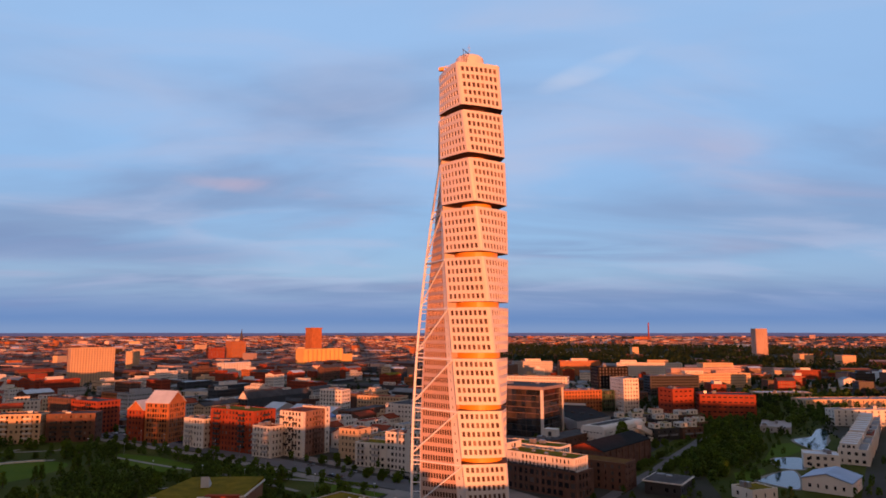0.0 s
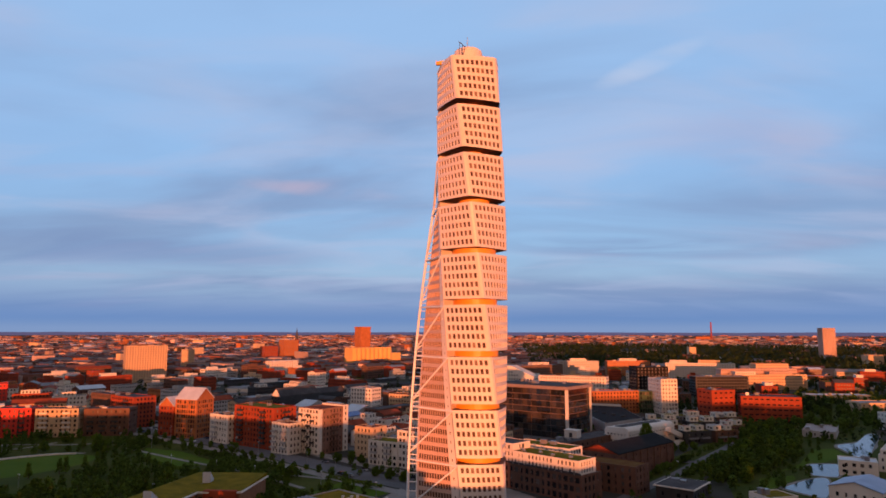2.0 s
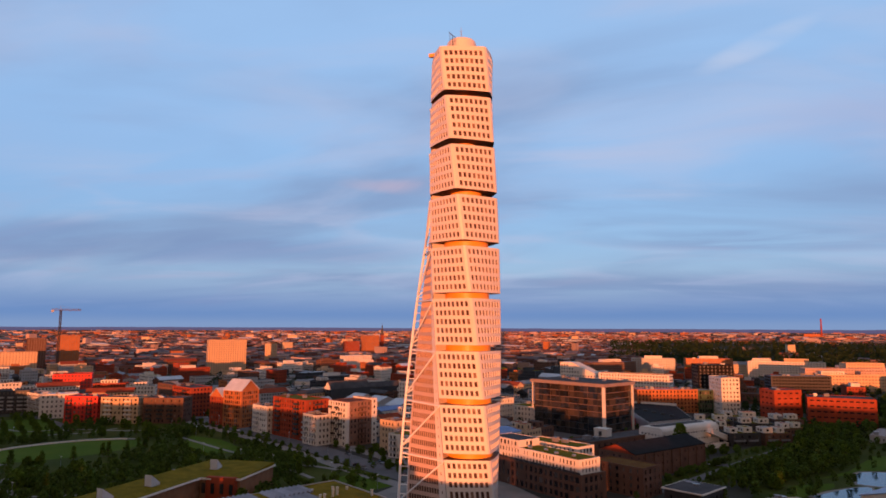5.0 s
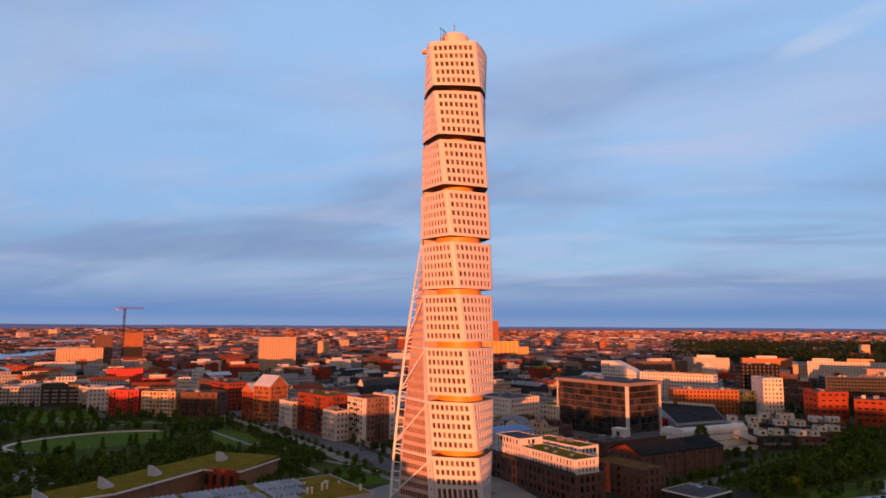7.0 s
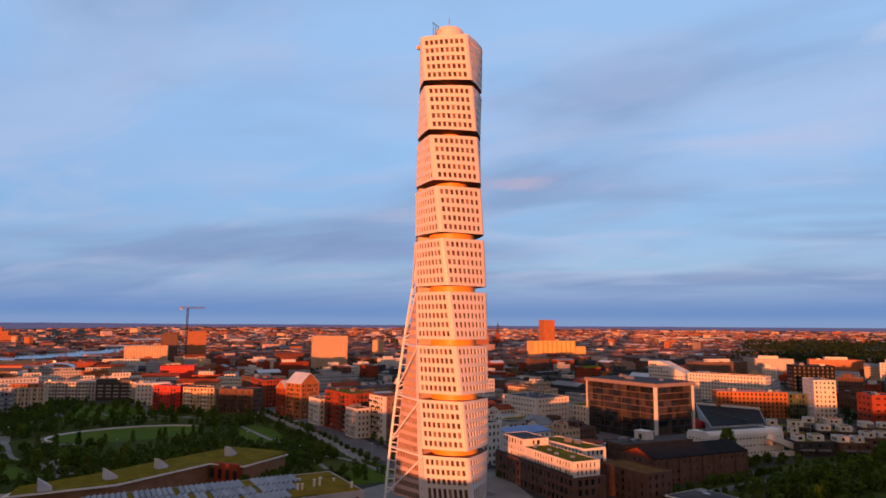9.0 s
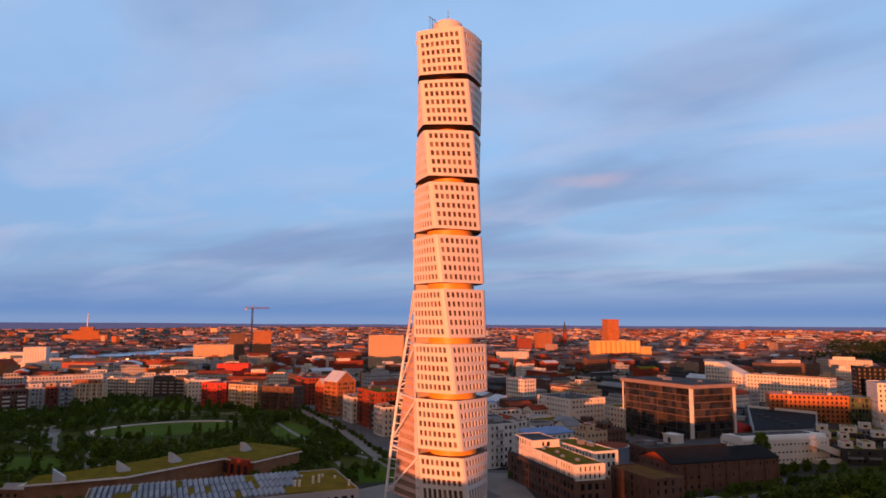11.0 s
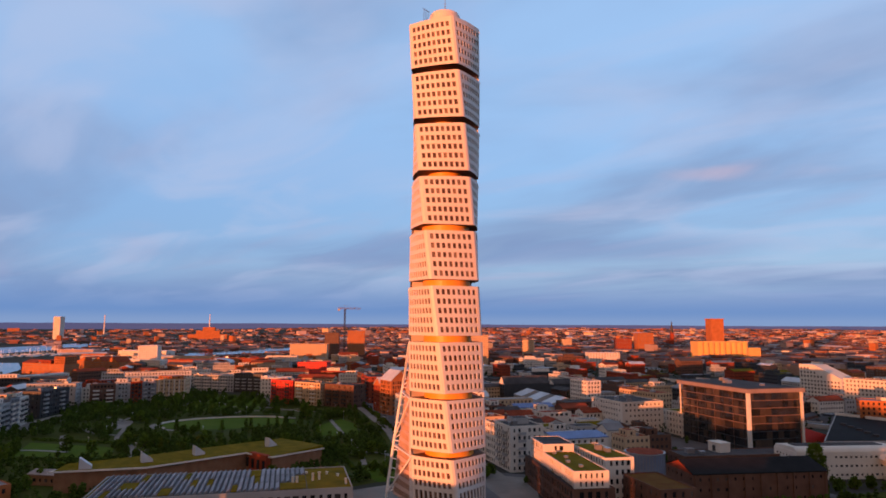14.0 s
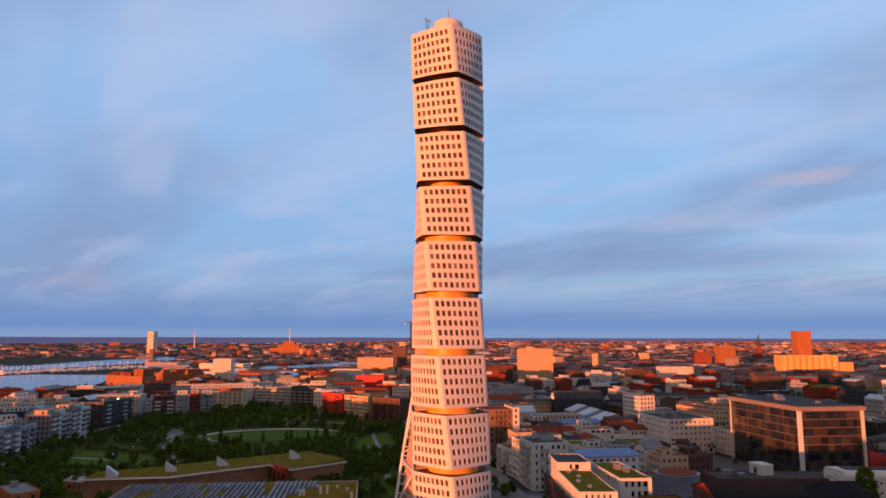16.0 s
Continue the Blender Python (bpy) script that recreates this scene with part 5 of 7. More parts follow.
house("high_rise", "cream high-rise among trees", 771, 1289, 10, 30, 20, 27, CREAM_PLASTER, ROOF_GREY, 72, 1, bay=4)

# school with striped roof, and the low curved house with wedge skylights
r = site("striped_roof_house", "broad low house with metal strips and sedum roof", -64.2, 180.8, 54.2, 92, 38, "building")
storeys(r, 0, 1, 92, 37, 0, 7.7, GREY_PLASTER, ROOF_GREEN, bay=3.0, win=(1.6, 4.0), floor_h=7.7)
for row, (ya, yb) in enumerate(((14, 24.5), (25.5, 37), (3.2, 13))):
    bm = bmesh.new()
    box(bm, 1.0, ya - 0.2, 7.7, 75.6, yb + 0.2, 7.94)
    part("roof_bed", bm, DARK_CLAD, r, "dark roofing between the strips")
    for i in range(39):
        if (row, i) in ((0, 4), (0, 5), (0, 6), (1, 15), (0, 17), (1, 28), (0, 29), (1, 29), (1, 7), (0, 20), (2, 2), (2, 12), (2, 13), (2, 25), (2, 34), (2, 35), (2, 36), (2, 37), (2, 38), (0, 37), (0, 38)):
            bm = bmesh.new()
            box(bm, 1.2 + i * 1.9, ya, 7.94, 3.1 + i * 1.9, yb, 8.25)
            part("sedum_patch", bm, ROOF_GREEN, r)
            continue
        bm = bmesh.new()
        x = 1.5 + i * 1.9
        q = [bm.verts.new(p) for p in ((x, ya, 7.9), (x + 1.25, ya, 7.9), (x + 1.25, yb, 7.9), (x, yb, 7.9), (x, ya, 8.3), (x + 1.25, ya, 9.0), (x + 1.25, yb, 9.0), (x, yb, 8.3))]
        for f in ((0, 3, 2, 1), (4, 5, 6, 7), (0, 1, 5, 4), (1, 2, 6, 5), (2, 3, 7, 6), (3, 0, 4, 7)):
            bm.faces.new([q[k] for k in f])
        part("roof_strip", bm, ROOF_STRIP, r)
for k, (x, y, h) in enumerate(((78, 16, 2.6), (80.5, 17, 2.8), (72, 12, 2.5), (70.5, 12.5, 2.4), (90, 8, 2.0), (84, 26, 0.8), (88, 22, 0.8), (76, 28, 0.7))):
    bm = bmesh.new()
    prism(bm, ring(x, y, 0.45, 0.45, 10), 7.8, 7.8 + h)
    prism(bm, ring(x, y, 0.6, 0.6, 10), 7.8 + h, 8.0 + h)
    part("roof_vent", bm, WHITE_PLASTER, r)

FRONT = [(-117, 189), (-97, 219), (-94, 264), (-77, 266)]
BACK = [(-77, 296), (-108, 294), (-112, 262), (-116, 224), (-122, 197)]
r = empty("curved_roof_house", pose(0, 0, 0), "low wood-clad house with folded sedum roof and wedge skylights", "building")
FOOTPRINTS.append((-105, 240, 55))
bm = bmesh.new()
prism(bm, [(-117.2, 191.5), (-98.4, 220.5), (-95.4, 265.5), (-78.2, 267.4), (-77.8, 295), (-107.4, 293), (-111.2, 262), (-115, 224), (-120.6, 198)], 0, 8.3)
part("wall", bm, WOOD, r, "brown wooden wall")
bm = bmesh.new()
prism(bm, FRONT + BACK, 8.3, 8.9)
part("fascia", bm, WHITE_PLASTER, r, "pale roof edge")
bm = bmesh.new()
inner = [(-116.4, 191), (-97.6, 219.6), (-94.6, 264.6), (-77.6, 266.6), (-77.5, 295.4), (-107.5, 293.4), (-111.5, 262), (-115.5, 224), (-121.4, 197.6)]
lo = [bm.verts.new((x, y, 8.9)) for x, y in inner]
hi = [bm.verts.new((x, y, 9.0 if i < 4 else 10.2)) for i, (x, y) in enumerate(inner)]
for i in range(9):
    bm.faces.new((lo[i], lo[(i + 1) % 9], hi[(i + 1) % 9], hi[i]))
for q in ((0, 1, 7, 8), (1, 6, 7), (1, 2, 6), (2, 5, 6), (2, 3, 4, 5)):
    bm.faces.new([hi[k] for k in q])
bm.normal_update()
part("roof", bm, ROOF_GREEN, r, "mossy green sedum roof")
for x, y, a in ((-112.5, 199, 62), (-106, 221, 75), (-103.5, 243.5, 85), (-96.5, 277, 95)):
    bm = bmesh.new()
    q = [(-1.6, 0), (1.6, 0), (1.6, 4.5), (-1.6, 4.5)]
    m = pose(x, y, 9.2, 0, 0, a - 90)
    lo = [bm.verts.new(m @ Vector((u, v, 0))) for u, v in q]
    hi = [bm.verts.new(m @ Vector((u, v, z))) for (u, v), z in zip(q, (4.6, 4.6, 1.2, 1.2))]
    bm.faces.new(hi)
    for i in range(4):
        bm.faces.new((lo[i], lo[(i + 1) % 4], hi[(i + 1) % 4], hi[i]))
    part("skylight", bm, ROOF_LIGHT, r, "wedge-shaped pale metal skylight")
bm = bmesh.new()
box(bm, -92, 264.5, 0, -79, 266.9, 9.4)
part("brick_bay", bm, RED_BRICK, r)
for i in range(4):
    bm = bmesh.new()
    box(bm, -93.6 + i * 4.2, 263.9, 3, -92.2 + i * 4.2, 264.4, 7)
    part("window", bm, GLASS, r)

r = site("garden_hut", "small hut with shallow dark metal roof", -141, 190, 30, 14, 9, "hut")
storeys(r, 0, 0, 14, 9, 0, 4.2, WOOD, ROOF_DARK, bay=2.8, win=(1.2, 1.4), parapet=0)
gable_roof(r, 0, 0, 14, 9, 4.2, 1.4, ROOF_EDGE, "x", 0.5, WOOD)

house("brick_house", "low orange brick house with flat grey roof", -129, 163, 4, 20, 10, 7.6, ORANGE_BRICK, ROOF_GREY, 190, 1, bay=2.6)

# houses round the ponds
for k, (x, y, a, w, d, h, wall, roof, lab) in enumerate((
        (194, 366, -24, 17, 13, 7.0, WHITE_PLASTER, ROOF_LIGHT, "white cubic house by the pond"),
        (230, 368, 55, 28, 14, 8.0, WHITE_PLASTER, ROOF_GREY, "white terraced house with flat grey roof"),
        (248, 393, 55, 28, 14, 7.5, GREY_PLASTER, ROOF_GREY, "grey terraced house with pale roof"),
        (266, 418, 55, 34, 14, 8.0, WHITE_PLASTER, ROOF_TILE, "long white terraced house by the water"),
        (91, 308.5, -34, 16, 19, 5.0, DARK_CLAD, ROOF_DARK, "small dark glazed house with flat dark roof"),
        (304, 524, -3, 62, 14, 12, WHITE_PLASTER, ROOF_GREY, "long white apartment row beside the ponds"),
        (340, 728, 0, 60, 18, 7, CREAM_PLASTER, ROOF_LIGHT, "long low shed with pale roof"),
        (345, 640, 4, 130, 24, 8, CREAM_PLASTER, ROOF_GREY, "long low market shed with grey metal roof"),
        (248, 482, 62, 38, 20, 4.2, GREY_PLASTER, ROOF_EDGE, "low grey pavilion with flat brown roof"),
        (132, 292, 20, 14, 12, 4.6, WHITE_PLASTER, ROOF_GREEN, "low white house with planted green roof"))):
    r = house("pond_house" if k < 6 or k == 9 else "shed", lab, x, y, a, w, d, h, wall, roof, 80 + k, 2, bay=3.4 if k < 5 else 5.0)
    if k in (1, 2, 3):
        for j in range(3):
            storeys(r, 1 + j * w / 3, 4.5, w / 3 - 2, 8.5, h + 0.15, 2.6, WHITE_PLASTER, ROOF_LIGHT, bay=2.4, win=(1.3, 1.5), parapet=0.5)
        for j in range(4):
            bm = bmesh.new()
            box(bm, j * w / 4 + 0.1, -0.9, 0, j * w / 4 + 0.45, -0.02, h + 0.6)
            part("fin_wall", bm, WHITE_PLASTER, r)
    if k == 0:
        for z in (2.2, 4.8):
            bm = bmesh.new()
            tube(bm, (2.4, -0.12, z), (2.4, 0.1, z), 0.85, 16)
            part("round_window", bm, GLASS, r, "round dark window")
    if k == 4:
        bm = bmesh.new()
        box(bm, -0.9, -0.9, h + 0.5, w + 0.9, d + 0.9, h + 0.95)
        part("roof_edge", bm, WHITE_PLASTER, r, "white overhanging roof edge")
        bm = bmesh.new()
        box(bm, -0.3, -0.3, h + 0.95, w + 0.3, d + 0.3, h + 1.05)
        part("roof_cover", bm, ROOF_DARK, r)
for k, (x, y) in enumerate(((286, 446), (302, 469), (318, 492))):
    r = house("pond_house", "white terraced house with stepped roof by the water", x, y, 55, 26, 14, 7.8, (WHITE_PLASTER, GREY_PLASTER, WHITE_PLASTER)[k], ROOF_GREY, 170 + k, 1, bay=2.8)
    for j in range(2):
        storeys(r, 2 + j * 12, 4.5, 9.5, 8.5, 7.95, 2.6, WHITE_PLASTER, ROOF_LIGHT, bay=2.4, win=(1.3, 1.5), parapet=0.5)
r = site("pitched_house", "house with blue-grey pitched metal roof", 180, 301, 48, 22, 20, "house")
storeys(r, 0, 0, 22, 20, 0, 5.5, WHITE_PLASTER, ROOF_GREY, bay=3.4, parapet=0)
gable_roof(r, 0, 0, 22, 20, 5.5, 3.0, BLUE_METAL, "x", 0.5, WHITE_PLASTER)

# ---- ground cover, roads, water ----
def offset_line(pts, w):
    left, right = [], []
    for i, p in enumerate(pts):
        a, b = Vector(pts[max(0, i - 1)]), Vector(pts[min(len(pts) - 1, i + 1)])
        d = (b - a).normalized()
        n = Vector((-d.y, d.x)) * w / 2
        left.append(tuple(Vector(p) + n))
        right.append(tuple(Vector(p) - n))
    return left + right[::-1]


def strip(name, mat, pts, w, z, label, category):
    bm = bmesh.new()
    o = offset_line(pts, w)
    n = len(pts)
    vs = [bm.verts.new((x, y, z)) for x, y in o]
    for i in range(n - 1):
        bm.faces.new((vs[i], vs[2 * n - 1 - i], vs[2 * n - 2 - i], vs[i + 1]))
    bmesh.ops.recalc_face_normals(bm, faces=bm.faces)
    for f in bm.faces:
        if f.normal.z < 0:
            f.normal_flip()
    return tagged(part(name, bm, mat), label, category, "", "structure")


def smooth(pts, k=6):
    """Even curve through the points."""
    q = [Vector(p) for p in [pts[0]] + list(pts) + [pts[-1]]]
    o = []
    for i in range(1, len(q) - 2):
        for j in range(k):
            t = j / k
            o.append(tuple(0.5 * (2 * q[i] + (q[i + 1] - q[i - 1]) * t + (2 * q[i - 1] - 5 * q[i] + 4 * q[i + 1] - q[i + 2]) * t * t + (3 * q[i] - q[i - 1] - 3 * q[i + 1] + q[i + 2]) * t ** 3)))
    return o + [tuple(q[-2])]


PARK = [(-30, 322), (-205, 452), (-300, 505), (-345, 470), (-440, 420), (-425, 350), (-380, 290), (-320, 235), (-240, 150), (-60, 150)]
disc("park_ground", MEADOW, PARK, 0.05, "rough park meadow with shrubs and paths", "ground")
disc("lawn", GRASS, ring(-234, 341, 44, 26, 48, radians(58)), 0.12, "oval mown lawn", "lawn")
disc("park_square", PAVING, [(-303, 292), (-292, 303), (-272, 290), (-262, 277), (-275, 270)], 0.11, "small pale gravel square in the park", "pavement")
disc("parking_lot", PAVING, [(-296, 240), (-332, 272), (-340, 264), (-304, 230)], 0.12, "pale paved yard before the harbour houses", "pavement")
disc("lawn", GRASS, [(-318, 350), (-284, 398), (-346, 448), (-392, 420)], 0.10, "grass orchard with rows of young trees", "lawn")
disc("lawn", GRASS, [(-250, 225), (-200, 250), (-172, 236), (-215, 205)], 0.10, "mown lawn between hedges", "lawn")
disc("lawn", GRASS, [(-180, 374), (-150, 350), (-130, 366), (-166, 396), (-194, 406)], 0.10, "mown lawn beside the avenue", "lawn")
strip("pavement", PAVING, smooth([(-196, 150), (-222, 172), (-290, 222), (-338, 256), (-372, 300), (-364, 350), (-366, 400)]), 6, 0.12, "pale pavement before the park houses", "pavement")
disc("lawn", GRASS, [(-62, 300), (-35, 292), (-22, 312), (-50, 330)], 0.10, "small mown lawn by the tower", "lawn")
strip("path", PAVING, [(-234 + 49 * math.cos(a) * math.cos(1.012) - 31 * math.sin(a) * math.sin(1.012), 341 + 49 * math.cos(a) * math.sin(1.012) + 31 * math.sin(a) * math.cos(1.012)) for a in [0.4 + i * 0.16 for i in range(24)]], 3.5, 0.14, "pale curved park path", "path")
for pts, w in (([(-330, 296), (-300, 298), (-262, 282), (-225, 262), (-196, 258), (-175, 249), (-140, 262)], 2.6), ([(-205, 404), (-174, 384), (-142, 364), (-112, 348), (-66, 312)], 2.6),
                ([(-344, 366), (-330, 330), (-316, 314), (-288, 288)], 2.6), ([(-262, 420), (-268, 398), (-284, 384), (-276, 372)], 2.4), ([(-340, 400), (-310, 392), (-290, 408), (-250, 412), (-225, 425)], 2.4), ([(-164, 242), (-180, 256), (-198, 265), (-205, 286)], 3.0), ([(-262, 246), (-240, 238), (-222, 232)], 3.0), ([(-236, 190), (-228, 214), (-205, 228)], 3.0), ([(-96, 324), (-84, 338), (-60, 332)], 3.0), ([(-142, 312), (-118, 322), (-90, 330)], 3.0), ([(-290, 268), (-262, 262), (-240, 268)], 3.0)):
    strip("path", PAVING, smooth(pts), w, 0.13, "pale gravel park path", "path")
ROAD = [(20, 296), (-44, 341), (-120, 402), (-203, 457), (-291, 513), (-378, 592)]
strip("road", ASPHALT, ROAD, 16, 0.09, "grey asphalt avenue along the park", "road")
strip("pavement", PAVING, [(x + 10.5, y + 14.5) for x, y in ROAD[:6]], 9, 0.16, "pale pavement before the houses", "pavement")
strip("pavement", PAVING, [(x - 8, y - 11) for x, y in ROAD[:6]], 7, 0.16, "pale pavement on the park side", "pavement")
strip("road", ASPHALT, [(-30, 330), (20, 350), (-10, 420), (20, 470), (60, 430), (105, 402), (130, 392)], 8, 0.10, "asphalt street between the blocks", "road")
strip("road", ASPHALT, [(-284, 402), (-320, 428), (-411, 484)], 8, 0.085, "asphalt side street between red houses", "road")
strip("road", ASPHALT, [(-344, 370), (-372, 392), (-420, 424)], 7, 0.082, "narrow asphalt street into the quarter", "road")
strip("road", ASPHALT, [(-345, 445), (-400, 520), (-520, 600)], 9, 0.08, "asphalt side street", "road")
strip("road", ASPHALT, [(70, 296), (86, 321), (114, 362), (136, 398), (158, 432), (185, 476)], 6, 0.11, "narrow asphalt lane through the trees", "road")
disc("plaza", PAVING, [(-40, 250), (-18, 330), (10, 345), (50, 290), (40, 240)], 0.06, "paved square round the tower", "pavement")
disc("square", ASPHALT, [(-150, 480), (-60, 405), (0, 370), (60, 345), (95, 425), (70, 470), (0, 500), (-60, 560), (-120, 560)], 0.04, "grey paved ground between the houses", "pavement")
disc("grove_ground", MEADOW, [(200, 545), (222, 524), (290, 521), (345, 566), (400, 640), (470, 780), (350, 790), (280, 640)], 0.05, "rough grass under the trees", "lawn")
disc("lane_verge", MEADOW, [(84, 330), (112, 330), (134, 372), (160, 420), (206, 505), (186, 505), (150, 448), (118, 398)], 0.045, "rough grass along the lane", "lawn")
disc("pond_bank", MEADOW, [(120, 290), (150, 425), (215, 540), (290, 520), (250, 400), (170, 280)], 0.06, "green banks round the ponds", "lawn")
disc("lawn", GRASS, [(166, 370), (186, 392), (214, 440), (228, 444), (224, 420), (202, 398), (186, 385)], 0.10, "bright mown lawn by the pond", "lawn")
disc("lawn", GRASS, [(139, 322), (150, 352), (170, 362), (168, 354), (150, 332)], 0.10, "small mown lawn by the pond", "lawn")
PONDS = [[(180, 363), (188, 360), (193, 364), (206, 390), (197, 393), (188, 387)],
         [(153, 333), (160, 320), (166, 318), (183, 354), (174, 353)],
         [(227, 412), (236, 420), (244, 432), (262, 462), (285, 500), (281, 507), (262, 480), (252, 467), (236, 456), (230, 430)]]
PONDS = [smooth(b + b[:1], 5)[:-1] for b in PONDS]
for b in PONDS:
    cx, cy = sum(p[0] for p in b) / len(b), sum(p[1] for p in b) / len(b)
    disc("pond_shore", PAVING, [(x + 2.2 * (x - cx) / math.hypot(x - cx, y - cy), y + 2.2 * (y - cy) / math.hypot(x - cx, y - cy)) for x, y in b], 0.13, "stony rim round the pond", "pavement")
    disc("water", WATER, b, 0.16, "still pond reflecting the sky", "water")
BAY = [[(-765, 339), (-800, 240), (-1150, 240), (-1200, 371), (-1094, 469), (-914, 420)],
       [(-1576, 250), (-1631, 456), (-1838, 616), (-2137, 935), (-2229, 1047), (-1698, 796), (-1571, 639), (-1438, 462), (-1400, 366), (-1420, 250)],
       [(-1239, 842), (-1322, 1007), (-1400, 1190), (-1499, 1423), (-1281, 1245), (-1116, 986), (-1090, 886), (-1020, 770), (-890, 660), (-999, 705)]]
for b in BAY:
    disc("water", WATER, b, 0.2, "blue harbour water", "water")


def inside(p, poly):
    x, y = p
    hit = False
    for (x0, y0), (x1, y1) in zip(poly, poly[1:] + poly[:1]):
        if (y0 > y) != (y1 > y) and x < (x1 - x0) * (y - y0) / (y1 - y0) + x0:
            hit = not hit
    return hit


def near_line(p, pts, d):
    q = Vector(p)
    for a, b in zip(pts, pts[1:]):
        a, b = Vector(a), Vector(b)
        t = max(0, min(1, (q - a).dot(b - a) / (b - a).length_squared))
        if (q - a.lerp(b, t)).length < d:
            return True
    return False


# ---- trees ----
def tree_kind(seed, h, rx, cone=False, pieces=58):
    rng = random.Random(seed)
    bm = bmesh.new()
    tube(bm, (0, 0, 0), (0.1, 0, h * 0.45), 0.22, 7, 0.14)
    for i in range(4):
        a = rng.uniform(0, 6.28)
        tube(bm, (0.1, 0, h * rng.uniform(0.25, 0.42)), (math.cos(a) * rx * 0.5, math.sin(a) * rx * 0.5, h * rng.uniform(0.5, 0.7)), 0.1, 5, 0.05)
    trunk = mesh_of("trunk", bm, BARK)
    verts, faces = [], []
    clumps = []
    for i in range(pieces):
        z = rng.uniform(0.16, 1.0)
        prof = (1 - z) * 0.95 + 0.08 if cone else math.sqrt(max(0.03, 1 - ((z - 0.52) / 0.5) ** 2))
        a, rr = rng.uniform(0, 6.28), rx * prof * math.sqrt(rng.uniform(0.15, 1))
        clumps.append((Vector((math.cos(a) * rr, math.sin(a) * rr, h * z)), rng.uniform(0.5, 1.0) * (0.7 if cone else 1)))
    for c, s in clumps:
        for k in range(13):
            o = Vector((rng.gauss(0, 1), rng.gauss(0, 1), rng.gauss(0, 0.8))) * 0.55 * s + c
            n = Vector((rng.gauss(0, 1), rng.gauss(0, 1), rng.gauss(0.4, 1))).normalized()
            u = n.orthogonal().normalized() * rng.uniform(0.42, 0.8) * s
            v = n.cross(u)
            b = len(verts)
            verts += [o - u, o - v * 0.6, o + u, o + v * 0.6]
            faces.append((b, b + 1, b + 2, b + 3))
    me = bpy.data.meshes.new("crown")
    me.from_pydata([tuple(v) for v in verts], [], faces)
    me.materials.append(LEAF)
    return trunk, me


KINDS = [tree_kind(1, 8.5, 3.0), tree_kind(2, 7.0, 2.7), tree_kind(3, 10.0, 3.4), tree_kind(4, 7.5, 2.2, True), tree_kind(5, 5.0, 2.3), tree_kind(6, 19.5, 5.0, False, 420)]
LABELS = ["broad green tree with loose crown", "round green tree", "tall leafy green tree", "narrow conical dark tree", "low bushy green tree", "slender tall poplar tree"]


def tree(kind, x, y, s, rng, group):
    root = empty("tree", pose(x, y, 0, 0, 0, rng.uniform(0, 360)) @ Matrix.Diagonal((s, s, s * rng.uniform(0.9, 1.12), 1)), LABELS[kind] + " standing in the park", "tree", group)
    t, c = KINDS[kind]
    for n, me in (("trunk", t), ("crown", c)):
        ob = new(n, me)
        ob.parent = root


# low pale wall on the far side of the oval lawn
def lawn_edge(a, grow):
    u, v, t = (44 + grow) * math.cos(a), (26 + grow) * math.sin(a), 1.012
    return -234 + u * math.cos(t) - v * math.sin(t), 341 + u * math.sin(t) + v * math.cos(t)


low_wall = empty("low_wall", pose(0, 0, 0), "low pale concrete wall curving round the oval lawn", "wall")
for i in range(30):
    a0, a1 = 0.5 + i * 0.105, 0.5 + (i + 1) * 0.105 - 0.006
    bm = bmesh.new()
    prism(bm, [lawn_edge(a0, 1.5), lawn_edge(a0, 2.6), lawn_edge(a1, 2.6), lawn_edge(a1, 1.5)][::-1], 0.0, 0.9)
    bmesh.ops.recalc_face_normals(bm, faces=bm.faces)
    part("wall_segment", bm, WHITE_PLASTER, low_wall)


def hedge(x0, y0, x1, y1, seed):
    """Clipped hedge: a long box of small leafy tufts."""
    rg = random.Random(seed)
    length = math.hypot(x1 - x0, y1 - y0)
    vs, fs = [], []
    for k in range(int(length * 22)):
        t = rg.random()
        o = Vector((x0 + (x1 - x0) * t + rg.uniform(-0.8, 0.8), y0 + (y1 - y0) * t + rg.uniform(-0.8, 0.8), rg.uniform(0.1, 1.6)))
        n3 = Vector((rg.gauss(0, 1), rg.gauss(0, 1), rg.gauss(0.5, 1))).normalized()
        u = n3.orthogonal().normalized() * rg.uniform(0.2, 0.45)
        v = n3.cross(u)
        b = len(vs)
        vs += [tuple(o - u), tuple(o - v), tuple(o + u), tuple(o + v)]
        fs.append((b, b + 1, b + 2, b + 3))
    me = bpy.data.meshes.new("hedge")
    me.from_pydata(vs, [], fs)
    me.materials.append(LEAF)
    tagged(new("hedge", me), "long clipped dark green hedge in the park", "hedge", "park hedges")


for k, q in enumerate(((-258, 228, -205, 258), (-205, 200, -165, 232), (-262, 222, -222, 198), (-180, 372, -120, 331), (-100, 352, -160, 402), (-150, 300, -110, 318), (-96, 322, -60, 300), (-60, 334, -30, 316))):
    hedge(*q, 300 + k)


def park_lamp(x, y, h=6.0):
    root = empty("street_lamp", pose(x, y, 0), "slim grey lamp post with a small round head", "lamp", "park lamps")
    bm = bmesh.new()
    tube(bm, (0, 0, 0), (0, 0, h), 0.11, 6, 0.07)
    part("post", bm, METAL, root)
    bm = bmesh.new()
    prism(bm, ring(0, 0, 0.38, 0.38, 10), h, h + 0.22)
    part("lamp_head", bm, STEEL_WHITE, root)


